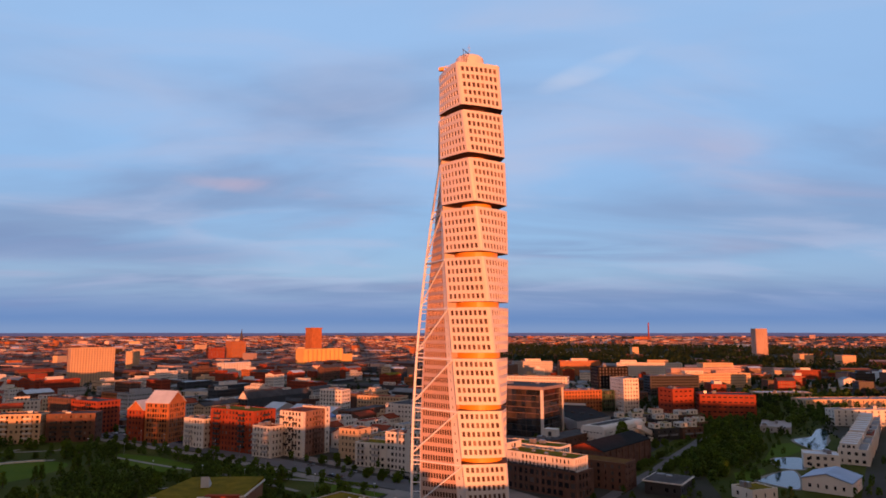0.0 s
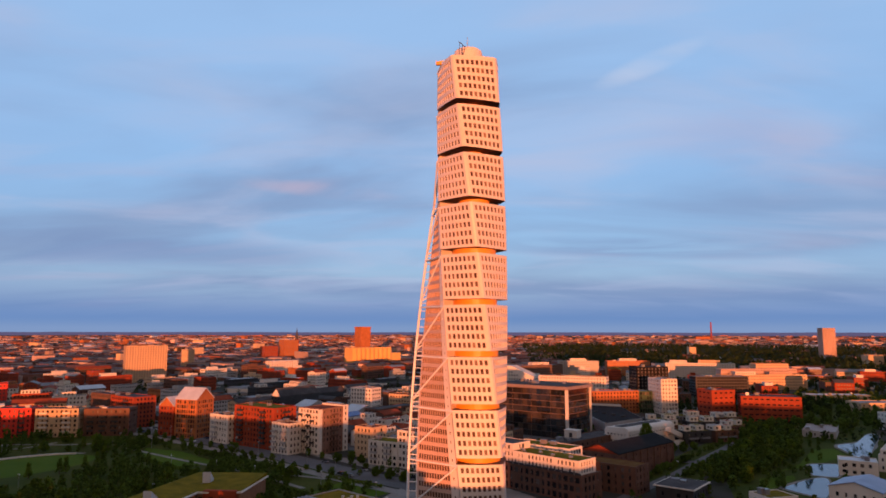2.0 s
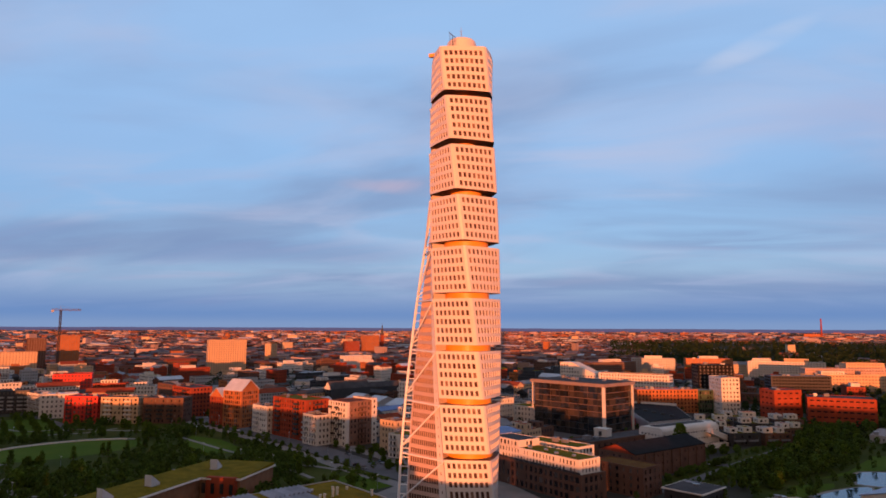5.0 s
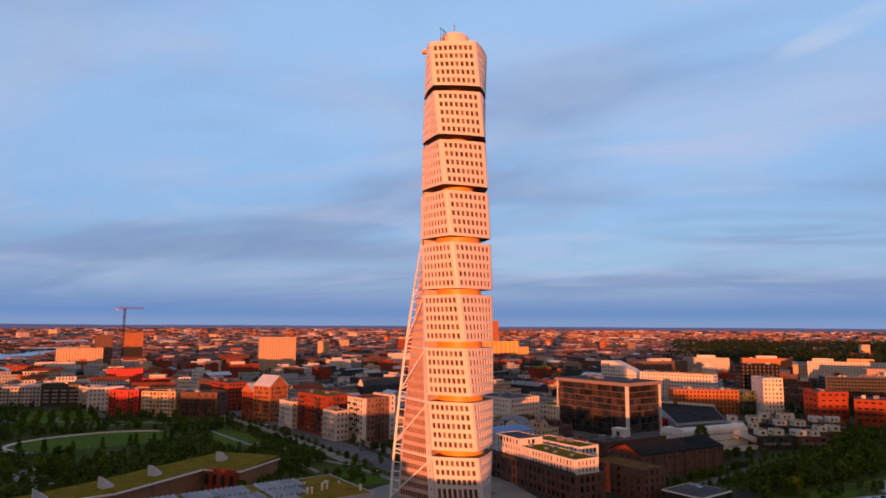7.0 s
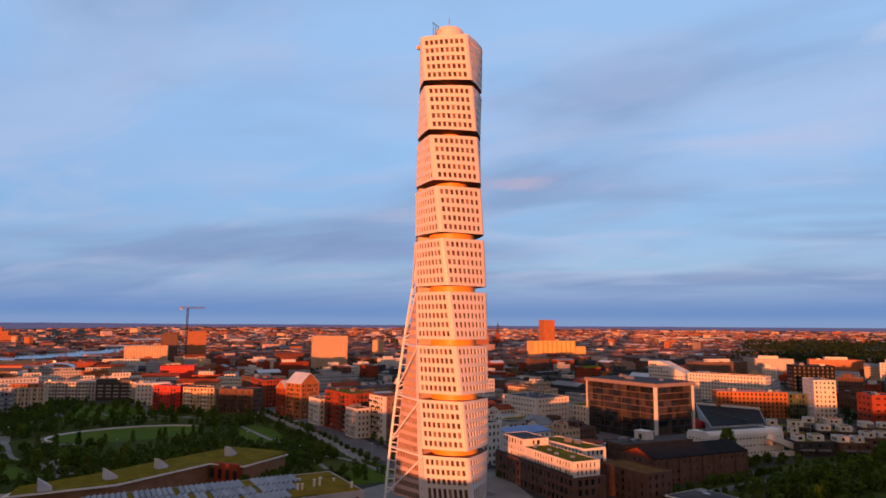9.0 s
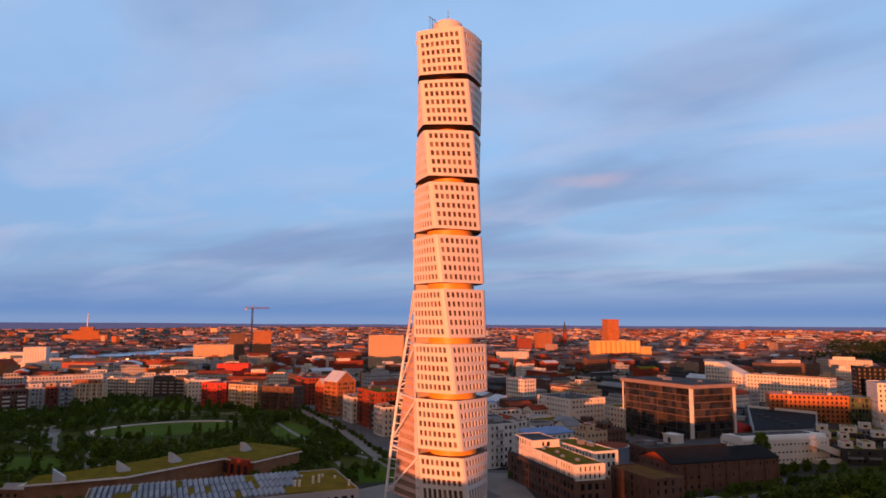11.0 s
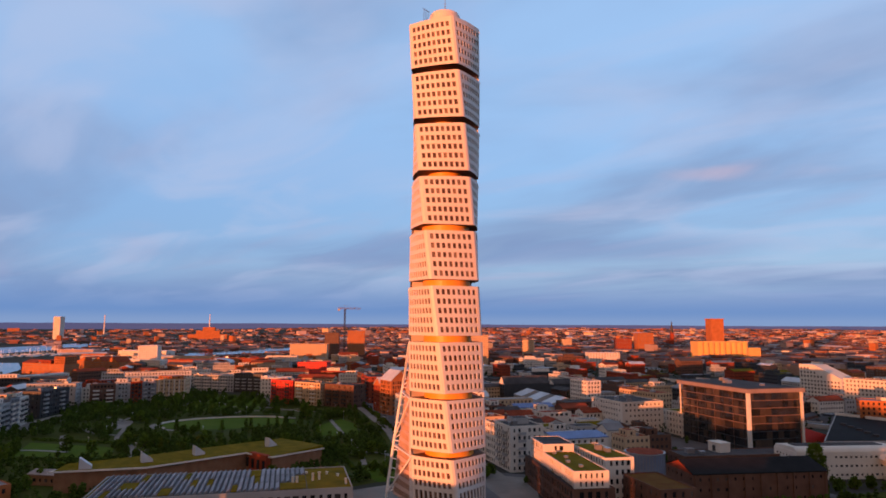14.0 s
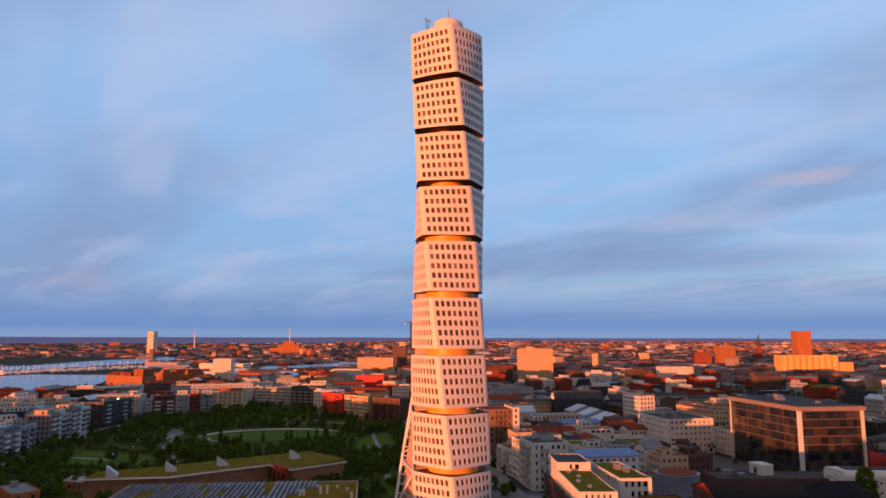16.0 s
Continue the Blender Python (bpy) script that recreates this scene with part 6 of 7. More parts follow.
for x, y in ((-207, 239), (-240, 262), (-172, 249), (-196, 300), (-290, 300), (-150, 352), (-120, 340), (-96, 330), (-190, 405), (-222, 424), (-262, 372), (-300, 372), (-340, 400), (-60, 320), (-30, 300)):
    park_lamp(x, y)
for i in range(11):
    for a, b in zip(ROAD[1:4], ROAD[2:5]):
        if i < 4:
            p = Vector(a).lerp(Vector(b), (i + 0.5) / 4)
            n = Vector((-(b[1] - a[1]), b[0] - a[0])).normalized() * 8.6
            park_lamp(p.x + n.x, p.y + n.y, 8.0)

rng = random.Random(11)
LAWN = ring(-234, 341, 50, 31, 32, 1.012)
LAWN2 = [(-180, 374), (-150, 350), (-130, 366), (-166, 396), (-194, 406)]
ORCHARD = [(-318, 350), (-284, 398), (-346, 448), (-392, 420)]
for i in range(8):
    for j in range(6):
        u, v = (i + 0.5) / 8, (j + 0.5) / 6
        p, q = Vector(ORCHARD[0]).lerp(Vector(ORCHARD[3]), u), Vector(ORCHARD[1]).lerp(Vector(ORCHARD[2]), u)
        p = p.lerp(q, v)
        tree(rng.choice((1, 4, 1)), p.x + rng.uniform(-1, 1), p.y + rng.uniform(-1, 1), rng.uniform(0.55, 0.8), rng, "orchard rows")
placed = []
tries = 0
while len(placed) < 105 and tries < 12000:
    tries += 1
    x, y = rng.uniform(-430, -40), rng.uniform(185, 500)
    if not inside((x, y), PARK) or inside((x, y), LAWN) or inside((x, y), LAWN2) or near_line((x, y), ROAD, 20):
        continue
    if any(math.hypot(x - a, y - b) < c * 0.62 + 2 for a, b, c in FOOTPRINTS):
        continue
    if inside((x, y), ORCHARD) or noise.noise(Vector((x * 0.022, y * 0.022, 3.3))) < rng.uniform(-0.3, 0.25):
        continue
    if any((x - a) ** 2 + (y - b) ** 2 < 12 for a, b in placed):
        continue
    placed.append((x, y))
    tree(rng.choice((0, 1, 1, 2, 3, 4, 4)), x, y, rng.uniform(0.7, 1.1), rng, "park trees")
for i in range(26):
    for side, step in ((-11.5, 11), (12, 13)):
        k = i * step
        d = 0
        for a, b in zip(ROAD[1:], ROAD[2:]):
            a, b = Vector(a), Vector(b)
            L = (b - a).length
            if d + L > k:
                p = a.lerp(b, (k - d) / L)
                n = Vector((-(b - a).y, (b - a).x)).normalized() * -side
                tree(rng.choice((1, 4, 1)), p.x + n.x, p.y + n.y, rng.uniform(0.45, 0.66), rng, "avenue trees")
                break
            d += L
for i in range(9):
    a = 3.6 + i * 0.26
    tree(3, -234 + 56 * math.cos(a) * math.cos(1.012) - 37 * math.sin(a) * math.sin(1.012), 341 + 56 * math.cos(a) * math.sin(1.012) + 37 * math.sin(a) * math.cos(1.012), rng.uniform(0.9, 1.15), rng, "trees round the lawn")
EAST = [(116, 340), (130, 326), (146, 345), (168, 376), (190, 408), (216, 455), (232, 530), (205, 545), (172, 440), (144, 394)]
n = 0
while n < 60:
    x, y = rng.uniform(100, 240), rng.uniform(300, 550)
    if inside((x, y), EAST) and not any(math.hypot(x - a, y - b) < c * 0.6 for a, b, c in FOOTPRINTS) and not any(inside((x, y), b) for b in PONDS):
        tree(rng.choice((0, 2, 1)), x, y, rng.uniform(0.7, 1.0), rng, "trees by the ponds")
        n += 1
for x, y in ((-124, 180), (-132, 186), (-139, 194), (-118, 176), (-128, 176), (-146, 204), (-136, 178)):
    tree(rng.choice((0, 1, 4)), x, y, rng.uniform(0.8, 1.0), rng, "park trees")
tree(5, 109, 412, 0.84, rng, "trees by the ponds")
for x, y in ((122, 418), (127, 424), (134, 428), (118, 409), (142, 436), (-52, 372), (-60, 384), (-66, 378), (-8, 462), (5, 452), (-38, 341), (-30, 335), (-22, 330), (-14, 325), (-6, 330), (-10, 339), (22, 420), (34, 430), (48, 440), (60, 446), (-2, 480), (12, 474)):
    tree(4, x, y, rng.uniform(0.7, 1.0), rng, "street trees")

# ---- parked cars ----
CAR_PAINTS = [material("car_paint_" + n, c, 0.3, 0.2, 0.05, 0.5, 3, 0.0) for n, c in (("white", (0.7, 0.7, 0.7)), ("grey", (0.22, 0.22, 0.23)), ("black", (0.02, 0.02, 0.022)), ("red", (0.35, 0.03, 0.02)), ("blue", (0.04, 0.07, 0.16)))]
RUBBER = material("tyre_rubber", (0.02, 0.02, 0.02), 0.9)


def car(x, y, ang, k):
    name = ("white", "grey", "black", "red", "blue")[k]
    root = empty("car", pose(x, y, 0.1, 0, 0, ang), name + " car parked at the kerb", "car", "parked cars")
    bm = bmesh.new()
    prof = [(-2.15, 0.35), (-2.2, 0.75), (-1.9, 0.95), (1.3, 0.95), (2.05, 0.8), (2.15, 0.35)]
    a = [bm.verts.new((px, -0.85, pz)) for px, pz in prof]
    b = [bm.verts.new((px, 0.85, pz)) for px, pz in prof]
    for i in range(6):
        j = (i + 1) % 6
        bm.faces.new((a[i], a[j], b[j], b[i]))
    bm.faces.new(a)
    bm.faces.new(list(reversed(b)))
    bmesh.ops.recalc_face_normals(bm, faces=bm.faces)
    part("body", bm, CAR_PAINTS[k], root)
    bm = bmesh.new()
    q = [(-1.8, 0.95), (-1.3, 1.45), (0.3, 1.48), (1.1, 0.95)]
    a = [bm.verts.new((px, -0.75, pz)) for px, pz in q]
    b = [bm.verts.new((px, 0.75, pz)) for px, pz in q]
    for i in range(4):
        j = (i + 1) % 4
        bm.faces.new((a[i], a[j], b[j], b[i]))
    bm.faces.new(a)
    bm.faces.new(list(reversed(b)))
    bmesh.ops.recalc_face_normals(bm, faces=bm.faces)
    part("cabin", bm, GLASS, root, "dark glazed cabin")
    for px in (-1.35, 1.35):
        for py in (-0.8, 0.8):
            bm = bmesh.new()
            tube(bm, (px, py - 0.1, 0.32), (px, py + 0.1, 0.32), 0.32, 12)
            part("wheel", bm, RUBBER, root)


for x, y, a, k in ((-24, 341, -36, 0), (-18, 337, -36, 2), (2, 352, 54, 1), (6, 358, 54, 4), (20, 436, 40, 1), (26, 441, 40, 0), (40, 452, 40, 3), (-46, 352, -40, 1), (112, 372, 62, 2), (122, 392, 62, 0)):
    car(x, y, a, k)
rng = random.Random(31)
for i in range(20):
    t = rng.uniform(0.02, 0.98)
    seg = rng.randrange(1, 5)
    a, b = Vector(ROAD[seg]), Vector(ROAD[seg + 1])
    p = a.lerp(b, t)
    n = Vector((-(b - a).y, (b - a).x)).normalized() * rng.choice((-6.2, 6.2))
    car(p.x + n.x, p.y + n.y, math.degrees(math.atan2((b - a).y, (b - a).x)), rng.randrange(5))

# ---- the town behind ----
def blocked(x, y, r):
    if any(math.hypot(x - a, y - b) < c + r for a, b, c in FOOTPRINTS):
        return True
    if inside((x, y), PARK) or inside((x, y), EAST) or any(inside((x, y), b) for b in BAY):
        return True
    if near_line((x, y), ROAD, 13 + r) or math.hypot(x - TX, y - TY) < 60:
        return True
    if -60 < x < 120 and y < 560:
        return True
    if x > 195 and y < 780:
        return True
    if x < -640 and y < 640:
        return True
    return 110 < x < 300 and 280 < y < 530


WALLS = [RED_BRICK, BROWN_BRICK, BROWN_BRICK, GREY_PLASTER, CREAM_PLASTER, ORANGE_BRICK, WHITE_PLASTER, DARK_CLAD, RED_BRICK]
ROOFS = [ROOF_DARK, ROOF_DARK, ROOF_GREY, ROOF_TILE, ROOF_LIGHT, ROOF_GREEN, ROOF_GREY]
TONE = {RED_BRICK: "red brick", WHITE_PLASTER: "white rendered", BROWN_BRICK: "brown brick", GREY_PLASTER: "grey rendered", CREAM_PLASTER: "cream rendered", ORANGE_BRICK: "orange brick", DARK_CLAD: "dark clad"}


def town_house(rng, x, y, ang, w, d, h):
    wall, roof = rng.choice(WALLS), rng.choice(ROOFS)
    root = site("town_house", TONE[wall] + " town house with flat or low roof", x, y, ang, w, d, "house", "town houses")
    storeys(root, 0, 0, w, d, 0, h, wall, roof, ribbon=True, win=(1.1, 1.4), floor_h=3.6, bay=2.7)
    if rng.random() < 0.35:
        gable_roof(root, 0, 0, w, d, h + 0.5, rng.uniform(2, 4), roof, "x", 0.3, wall)
    elif rng.random() < 0.7:
        storeys(root, w * 0.2, d * 0.2, w * 0.4, d * 0.5, h + 0.15, 3.0, rng.choice((WHITE_PLASTER, wall)), roof, sides="")


def infill(seed, n, poly, walls, roofs, hs, wide, angles, label, group):
    """Houses set close together inside a quarter, clear of those already there."""
    rg = random.Random(seed)
    made = tries = 0
    while made < n and tries < 4000:
        tries += 1
        x = rg.uniform(min(p[0] for p in poly), max(p[0] for p in poly))
        y = rg.uniform(min(p[1] for p in poly), max(p[1] for p in poly))
        w, d, h, ang = rg.uniform(*wide), rg.uniform(10, 14), rg.choice(hs), rg.choice(angles) + rg.uniform(-3, 3)
        if not inside((x, y), poly) or any(math.hypot(x - a, y - b) < 0.72 * (c + math.hypot(w, d) / 2) for a, b, c in FOOTPRINTS):
            continue
        c, q = math.cos(radians(ang)), math.sin(radians(ang))
        wall, roof = rg.choice(walls), rg.choice(roofs)
        rt = site("town_house", TONE[wall] + label, x - c * w / 2 + q * d / 2, y - q * w / 2 - c * d / 2, ang, w, d, "house", group)
        pitched = rg.random() < 0.4
        storeys(rt, 0, 0, w, d, 0, h, wall, roof, bay=2.7, win=(1.2, 1.5), floor_h=3.1, ribbon=True, parapet=0 if pitched else 0.5)
        if pitched:
            gable_roof(rt, 0, 0, w, d, h, rg.uniform(2.2, 3.4), roof, "x" if w > d else "y", 0.3, wall)
        else:
            storeys(rt, w * rg.uniform(0.1, 0.3), d * 0.2, w * rg.uniform(0.35, 0.55), d * 0.6, h + 0.15, 2.9, rg.choice((WHITE_PLASTER, wall)), roof, ribbon=True, bay=2.7, parapet=0.3)
            roof_units(rt, 0, 0, w, d, h + 0.1, seed + made, 1)
        made += 1


infill(41, 30, [(-300, 195), (-560, 180), (-660, 300), (-600, 430), (-470, 425), (-425, 340), (-390, 285), (-340, 240)], [WHITE_PLASTER, GREY_PLASTER, RED_BRICK, CREAM_PLASTER, DARK_CLAD, WHITE_PLASTER, BROWN_BRICK], [ROOF_GREY, ROOF_DARK, ROOF_LIGHT, ROOF_TILE], (9, 12, 13, 15), (18, 40), (50, -40, 95, 140), " apartment house in the harbour quarter", "houses of the harbour quarter")
infill(42, 34, [(-640, 430), (-470, 440), (-420, 480), (-330, 480), (-300, 530), (-360, 640), (-520, 720), (-700, 640)], [WHITE_PLASTER, RED_BRICK, CREAM_PLASTER, GREY_PLASTER, BROWN_BRICK, ORANGE_BRICK], [ROOF_TILE, ROOF_DARK, ROOF_GREY, ROOF_TILE], (11, 13, 15, 17), (20, 42), (30, -60, 55), " apartment house behind the park", "houses behind the park")
infill(43, 22, [(-120, 450), (-40, 392), (20, 395), (34, 440), (0, 480), (-40, 520), (-100, 548), (-140, 520)], [WHITE_PLASTER, CREAM_PLASTER, WHITE_PLASTER, GREY_PLASTER, BROWN_BRICK], [ROOF_TILE, ROOF_DARK, ROOF_GREEN, ROOF_TILE, ROOF_GREY], (7, 8, 9, 10, 11), (10, 20), (-31, 59), " low house behind the square", "low houses behind the square")
infill(44, 26, [(-230, 560), (-120, 560), (0, 560), (60, 600), (80, 720), (-60, 760), (-260, 700)], [WHITE_PLASTER, BROWN_BRICK, GREY_PLASTER, CREAM_PLASTER, DARK_CLAD], [ROOF_DARK, ROOF_GREY, ROOF_TILE, ROOF_DARK], (9, 11, 13, 15), (24, 56), (-31, 59), " town house before the railway", "town houses before the railway")

rng = random.Random(5)
count = tries = 0
while count < 150 and tries < 20000:
    tries += 1
    az, rad = radians(rng.uniform(-84, 36)), math.sqrt(rng.uniform(360 ** 2, 1150 ** 2))
    x, y = 90 + rad * math.sin(az), 60 + rad * math.cos(az)
    w, d, h = rng.uniform(16, 46), rng.uniform(11, 18), rng.choice((6, 9, 9, 12, 12, 15, 15, 18))
    if rad < 560:
        h = min(h, 12)
    if blocked(x, y, max(w, d) * 0.42):
        continue
    ang = rng.choice((-31, 59)) + rng.uniform(-3, 3) + (20 if x > 100 else 0)
    c, s = math.cos(radians(ang)), math.sin(radians(ang))
    town_house(rng, x - c * w / 2 + s * d / 2, y - s * w / 2 - c * d / 2, ang, w, d, h)
    count += 1


def harbour(x, y):
    """Open water's edge and mole, free of houses and trees."""
    return -2250 < x < -860 and y < 560 + 0.2 * (-860 - x) and y < 820


def far_blocks(name, label, mats, n, r0, r1, hs, seed, wide=45):
    rng = random.Random(seed)
    bm_v, bm_f, bm_m = [], [], []
    made = tries = 0
    while made < n and tries < n * 6:
        tries += 1
        az = radians(rng.uniform(-88, 40))
        rad = r0 * (r1 / r0) ** (rng.random() ** 0.9)
        x, y = 90 + rad * math.sin(az), 60 + rad * math.cos(az)
        if any(inside((x, y), b) for b in BAY) or harbour(x, y):
            continue
        if az < radians(-52) and rng.random() < 0.55:
            continue
        if az > radians(2) and 1200 < rad < 2900 and rng.random() < 0.95:
            continue
        if any(math.hypot(x - a, y - b) < c + 14 for a, b, c in FOOTPRINTS) or rad < 1300 and blocked(x, y, 12):
            continue
        k = 1 + max(0, rad - 1080) / 5000
        w, d, h = wide * rng.uniform(0.3, 1) * k, rng.uniform(8, 15) * k, rng.choice(hs) * rng.uniform(0.8, 1.2) * (1 - 0.45 * max(0, rad - 1060) / 3500) * (0.5 if az < radians(-44) and rad < 2300 else 1)
        a = radians(rng.choice((-31, 59, -10, 80)) + rng.uniform(-8, 8))
        c, s = math.cos(a), math.sin(a)
        m = rng.randrange(len(mats) - 2)
        b = len(bm_v)
        g = land(x, y) - 1.5
        for z in (0, h):
            for u, v in ((-1, -1), (1, -1), (1, 1), (-1, 1)):
                bm_v.append((x + u * w / 2 * c - v * d / 2 * s, y + u * w / 2 * s + v * d / 2 * c, z + g))
        for q in ((0, 1, 5, 4), (1, 2, 6, 5), (2, 3, 7, 6), (3, 0, 4, 7)):
            bm_f.append(tuple(b + i for i in q))
            bm_m.append(m)
        rise = rng.uniform(1.2, 3.5) if rng.random() < (0.25 if rad < 1900 else 0.45) else 0.0
        bm_v.append((x - w / 2 * c, y - w / 2 * s, h + rise + g))
        bm_v.append((x + w / 2 * c, y + w / 2 * s, h + rise + g))
        for q in ((4, 5, 9, 8), (6, 7, 8, 9), (7, 4, 8), (5, 6, 9)):
            bm_f.append(tuple(b + i for i in q))
            bm_m.append(len(mats) - 1 - rng.randrange(2))
        made += 1
    me = bpy.data.meshes.new(name)
    me.from_pydata(bm_v, [], bm_f)
    for mm in mats:
        me.materials.append(mm)
    me.polygons.foreach_set("material_index", bm_m)
    return tagged(new(name, me), label, "town", "", "stuff")


TOWN_MIX = [FAR_BRICK, FAR_BRICK, FAR_PALE, FAR_PALE, BROWN_BRICK, FAR_BRICK, FAR_PALE, FAR_SLATE, FAR_ROOF]
far_blocks("distant_town", "dense low town of brick and pale houses", TOWN_MIX, 2700, 1060, 1900, (5, 7, 8, 9, 10, 12, 14, 15), 8, 54)
far_blocks("distant_town", "low brick suburbs with slate and tile roofs", TOWN_MIX, 4600, 1800, 3100, (4, 5, 6, 7, 8, 9, 11), 14, 34)
far_blocks("distant_town", "hazy outer suburbs of low red and pale houses", [FAR_BRICK, FAR_PALE, FAR_PALE, ORANGE_BRICK, FAR_SLATE, FAR_ROOF], 5200, 2900, 4660, (4, 5, 6, 7, 8, 12), 15, 40)
far_blocks("distant_town", "long pale sheds and works in the distant town", [FAR_PALE, GREY_PLASTER, WHITE_PLASTER, FAR_PALE, ROOF_LIGHT, FAR_SLATE], 420, 1300, 4400, (7, 8, 10, 12), 16, 110)
far_blocks("distant_town", "scattered taller blocks in the distant town", [CREAM_PLASTER, FAR_PALE, ORANGE_BRICK, FAR_PALE, FAR_ROOF, ROOF_DARK], 90, 1500, 4400, (20, 24, 28, 34), 9, 36)


far_blocks("low_sheds", "low yards, sheds and garages between the town houses", [GREY_PLASTER, BROWN_BRICK, WHITE_PLASTER, DARK_CLAD, ROOF_GREY, ROOF_DARK], 420, 430, 1300, (3, 4, 5, 6), 10)


def woods(name, label, n, pick, seed, size, pieces=16, leaf=LEAF_FAR):
    rng = random.Random(seed)
    vs, fs = [], []
    made = 0
    while made < n:
        p = pick(rng)
        if p is None:
            continue
        x, y = p
        made += 1
        hh, g = rng.uniform(6, 11) * size, land(x, y)
        for k in range(pieces):
            z = rng.uniform(0.22, 1.0)
            wide = 2.6 * size * math.sqrt(max(0.05, 1 - ((z - 0.5) / 0.55) ** 2))
            a, q = rng.uniform(0, 6.28), wide * math.sqrt(rng.random())
            o = Vector((x + q * math.cos(a), y + q * math.sin(a), g + hh * z))
            n3 = Vector((rng.gauss(0, 1), rng.gauss(0, 1), rng.gauss(0.5, 1))).normalized()
            u = n3.orthogonal().normalized() * rng.uniform(0.6, 1.4) * size
            v = n3.cross(u) * 0.8
            b = len(vs)
            vs += [tuple(o - u), tuple(o - v), tuple(o + u), tuple(o + v), tuple(o + n3 * 0.7 * size), tuple(o - n3 * 0.7 * size)]
            fs += [(b + i, b + (i + 1) % 4, b + 4) for i in range(4)] + [(b + (i + 1) % 4, b + i, b + 5) for i in range(4)]
    me = bpy.data.meshes.new(name)
    me.from_pydata(vs, [], fs)
    me.materials.append(leaf)
    return tagged(new(name, me), label, "trees", "", "stuff")


def belt(rng):
    az, rad = radians(rng.uniform(1, 42)), rng.uniform(1250, 2900)
    x, y = 60 + rad * math.sin(az), 60 + rad * math.cos(az)
    return None if noise.noise(Vector((x * 0.003, y * 0.003, 1))) < -0.4 else (x, y)


def near_belt(rng):
    az, rad = radians(rng.uniform(14, 40)), rng.uniform(600, 1300)
    x, y = 30 + rad * math.sin(az), 40 + rad * math.cos(az)
    if any(math.hypot(x - a, y - b) < c * 0.9 + 8 for a, b, c in FOOTPRINTS):
        return None
    return None if noise.noise(Vector((x * 0.006, y * 0.006, 4))) < -0.1 else (x, y)


CLEARING = ring(-230, 332, 58, 43, 32, 1.012)
WALKS = [(-330, 296), (-300, 298), (-262, 282), (-225, 262), (-196, 258), (-175, 249), (-140, 262)]


def park_bush(rng):
    x, y = rng.uniform(-430, -40), rng.uniform(160, 500)
    if not inside((x, y), PARK) or inside((x, y), CLEARING) or inside((x, y), LAWN2) or near_line((x, y), ROAD, 22) or near_line((x, y), WALKS, 4):
        return None
    if any(math.hypot(x - a, y - b) < c * 0.62 for a, b, c in FOOTPRINTS):
        return None
    if inside((x, y), ORCHARD) or inside((x, y), [(-250, 225), (-200, 250), (-172, 236), (-215, 205)]) or inside((x, y), [(-296, 236), (-335, 275), (-345, 262), (-304, 226)]):
        return None
    return None if noise.noise(Vector((x * 0.026, y * 0.026, 3.3))) < rng.uniform(-0.3, 0.2) else (x, y)


def among(rng):
    az, rad = radians(rng.uniform(-85, 38)), 430 * 9.5 ** rng.random()
    x, y = 90 + rad * math.sin(az), 60 + rad * math.cos(az)
    if any(inside((x, y), b) for b in BAY) or harbour(x, y) or inside((x, y), PARK) or near_line((x, y), ROAD, 14):
        return None
    if any(math.hypot(x - a, y - b) < c * 0.8 + 4 for a, b, c in FOOTPRINTS):
        return None
    return (x, y)


woods("park_woods", "dark wooded park belt", 5200, belt, 21, 1.8, 11)
woods("park_woods", "dense dark trees of a town park", 720, near_belt, 22, 0.95, 60)
woods("park_shrubs", "dense dark shrubs and young trees of the park", 1900, park_bush, 24, 0.55, 34, SHRUB)
def pond_tree(rng):
    x, y = rng.uniform(100, 300), rng.uniform(300, 550)
    if not inside((x, y), EAST) or any(inside((x, y), b) for b in PONDS) or any(math.hypot(x - a, y - b) < c * 0.6 for a, b, c in FOOTPRINTS):
        return None
    return (x, y)


woods("pond_thicket", "dense dark thicket of trees by the ponds", 130, pond_tree, 25, 0.8, 64, SHRUB)
def bank_bush(rng):
    x, y = rng.uniform(120, 290), rng.uniform(285, 535)
    if not inside((x, y), [(135, 300), (165, 420), (220, 535), (290, 520), (270, 480), (235, 455), (215, 430), (195, 385), (170, 345), (150, 300)]):
        return None
    if any(inside((x, y), b) for b in PONDS):
        return None
    return None if any(math.hypot(x - a, y - b) < c * 0.8 for a, b, c in FOOTPRINTS) else (x, y)


def yard_bush(rng):
    x, y = rng.uniform(-60, 240), rng.uniform(290, 560)
    if any(math.hypot(x - a, y - b) < c * 0.85 for a, b, c in FOOTPRINTS) or any(inside((x, y), b) for b in PONDS):
        return None
    if near_line((x, y), [(70, 296), (86, 321), (114, 362), (136, 398), (158, 432), (185, 476)], 4) or math.hypot(x - TX, y - TY) < 34:
        return None
    return None if noise.noise(Vector((x * 0.03, y * 0.03, 7))) < -0.05 else (x, y)


GROVE = [(222, 524), (262, 512), (300, 520), (345, 566), (400, 640), (470, 780), (350, 790), (290, 640), (245, 570)]
VERGE = [(84, 330), (92, 326), (120, 356), (150, 402), (180, 450), (192, 476), (180, 482), (156, 440), (128, 398), (104, 362)]


def grove_tree(rng):
    x, y = rng.uniform(220, 470), rng.uniform(510, 790)
    if not inside((x, y), GROVE) or any(inside((x, y), b) for b in PONDS) or any(math.hypot(x - a, y - b) < c * 0.5 for a, b, c in FOOTPRINTS):
        return None
    return (x, y)


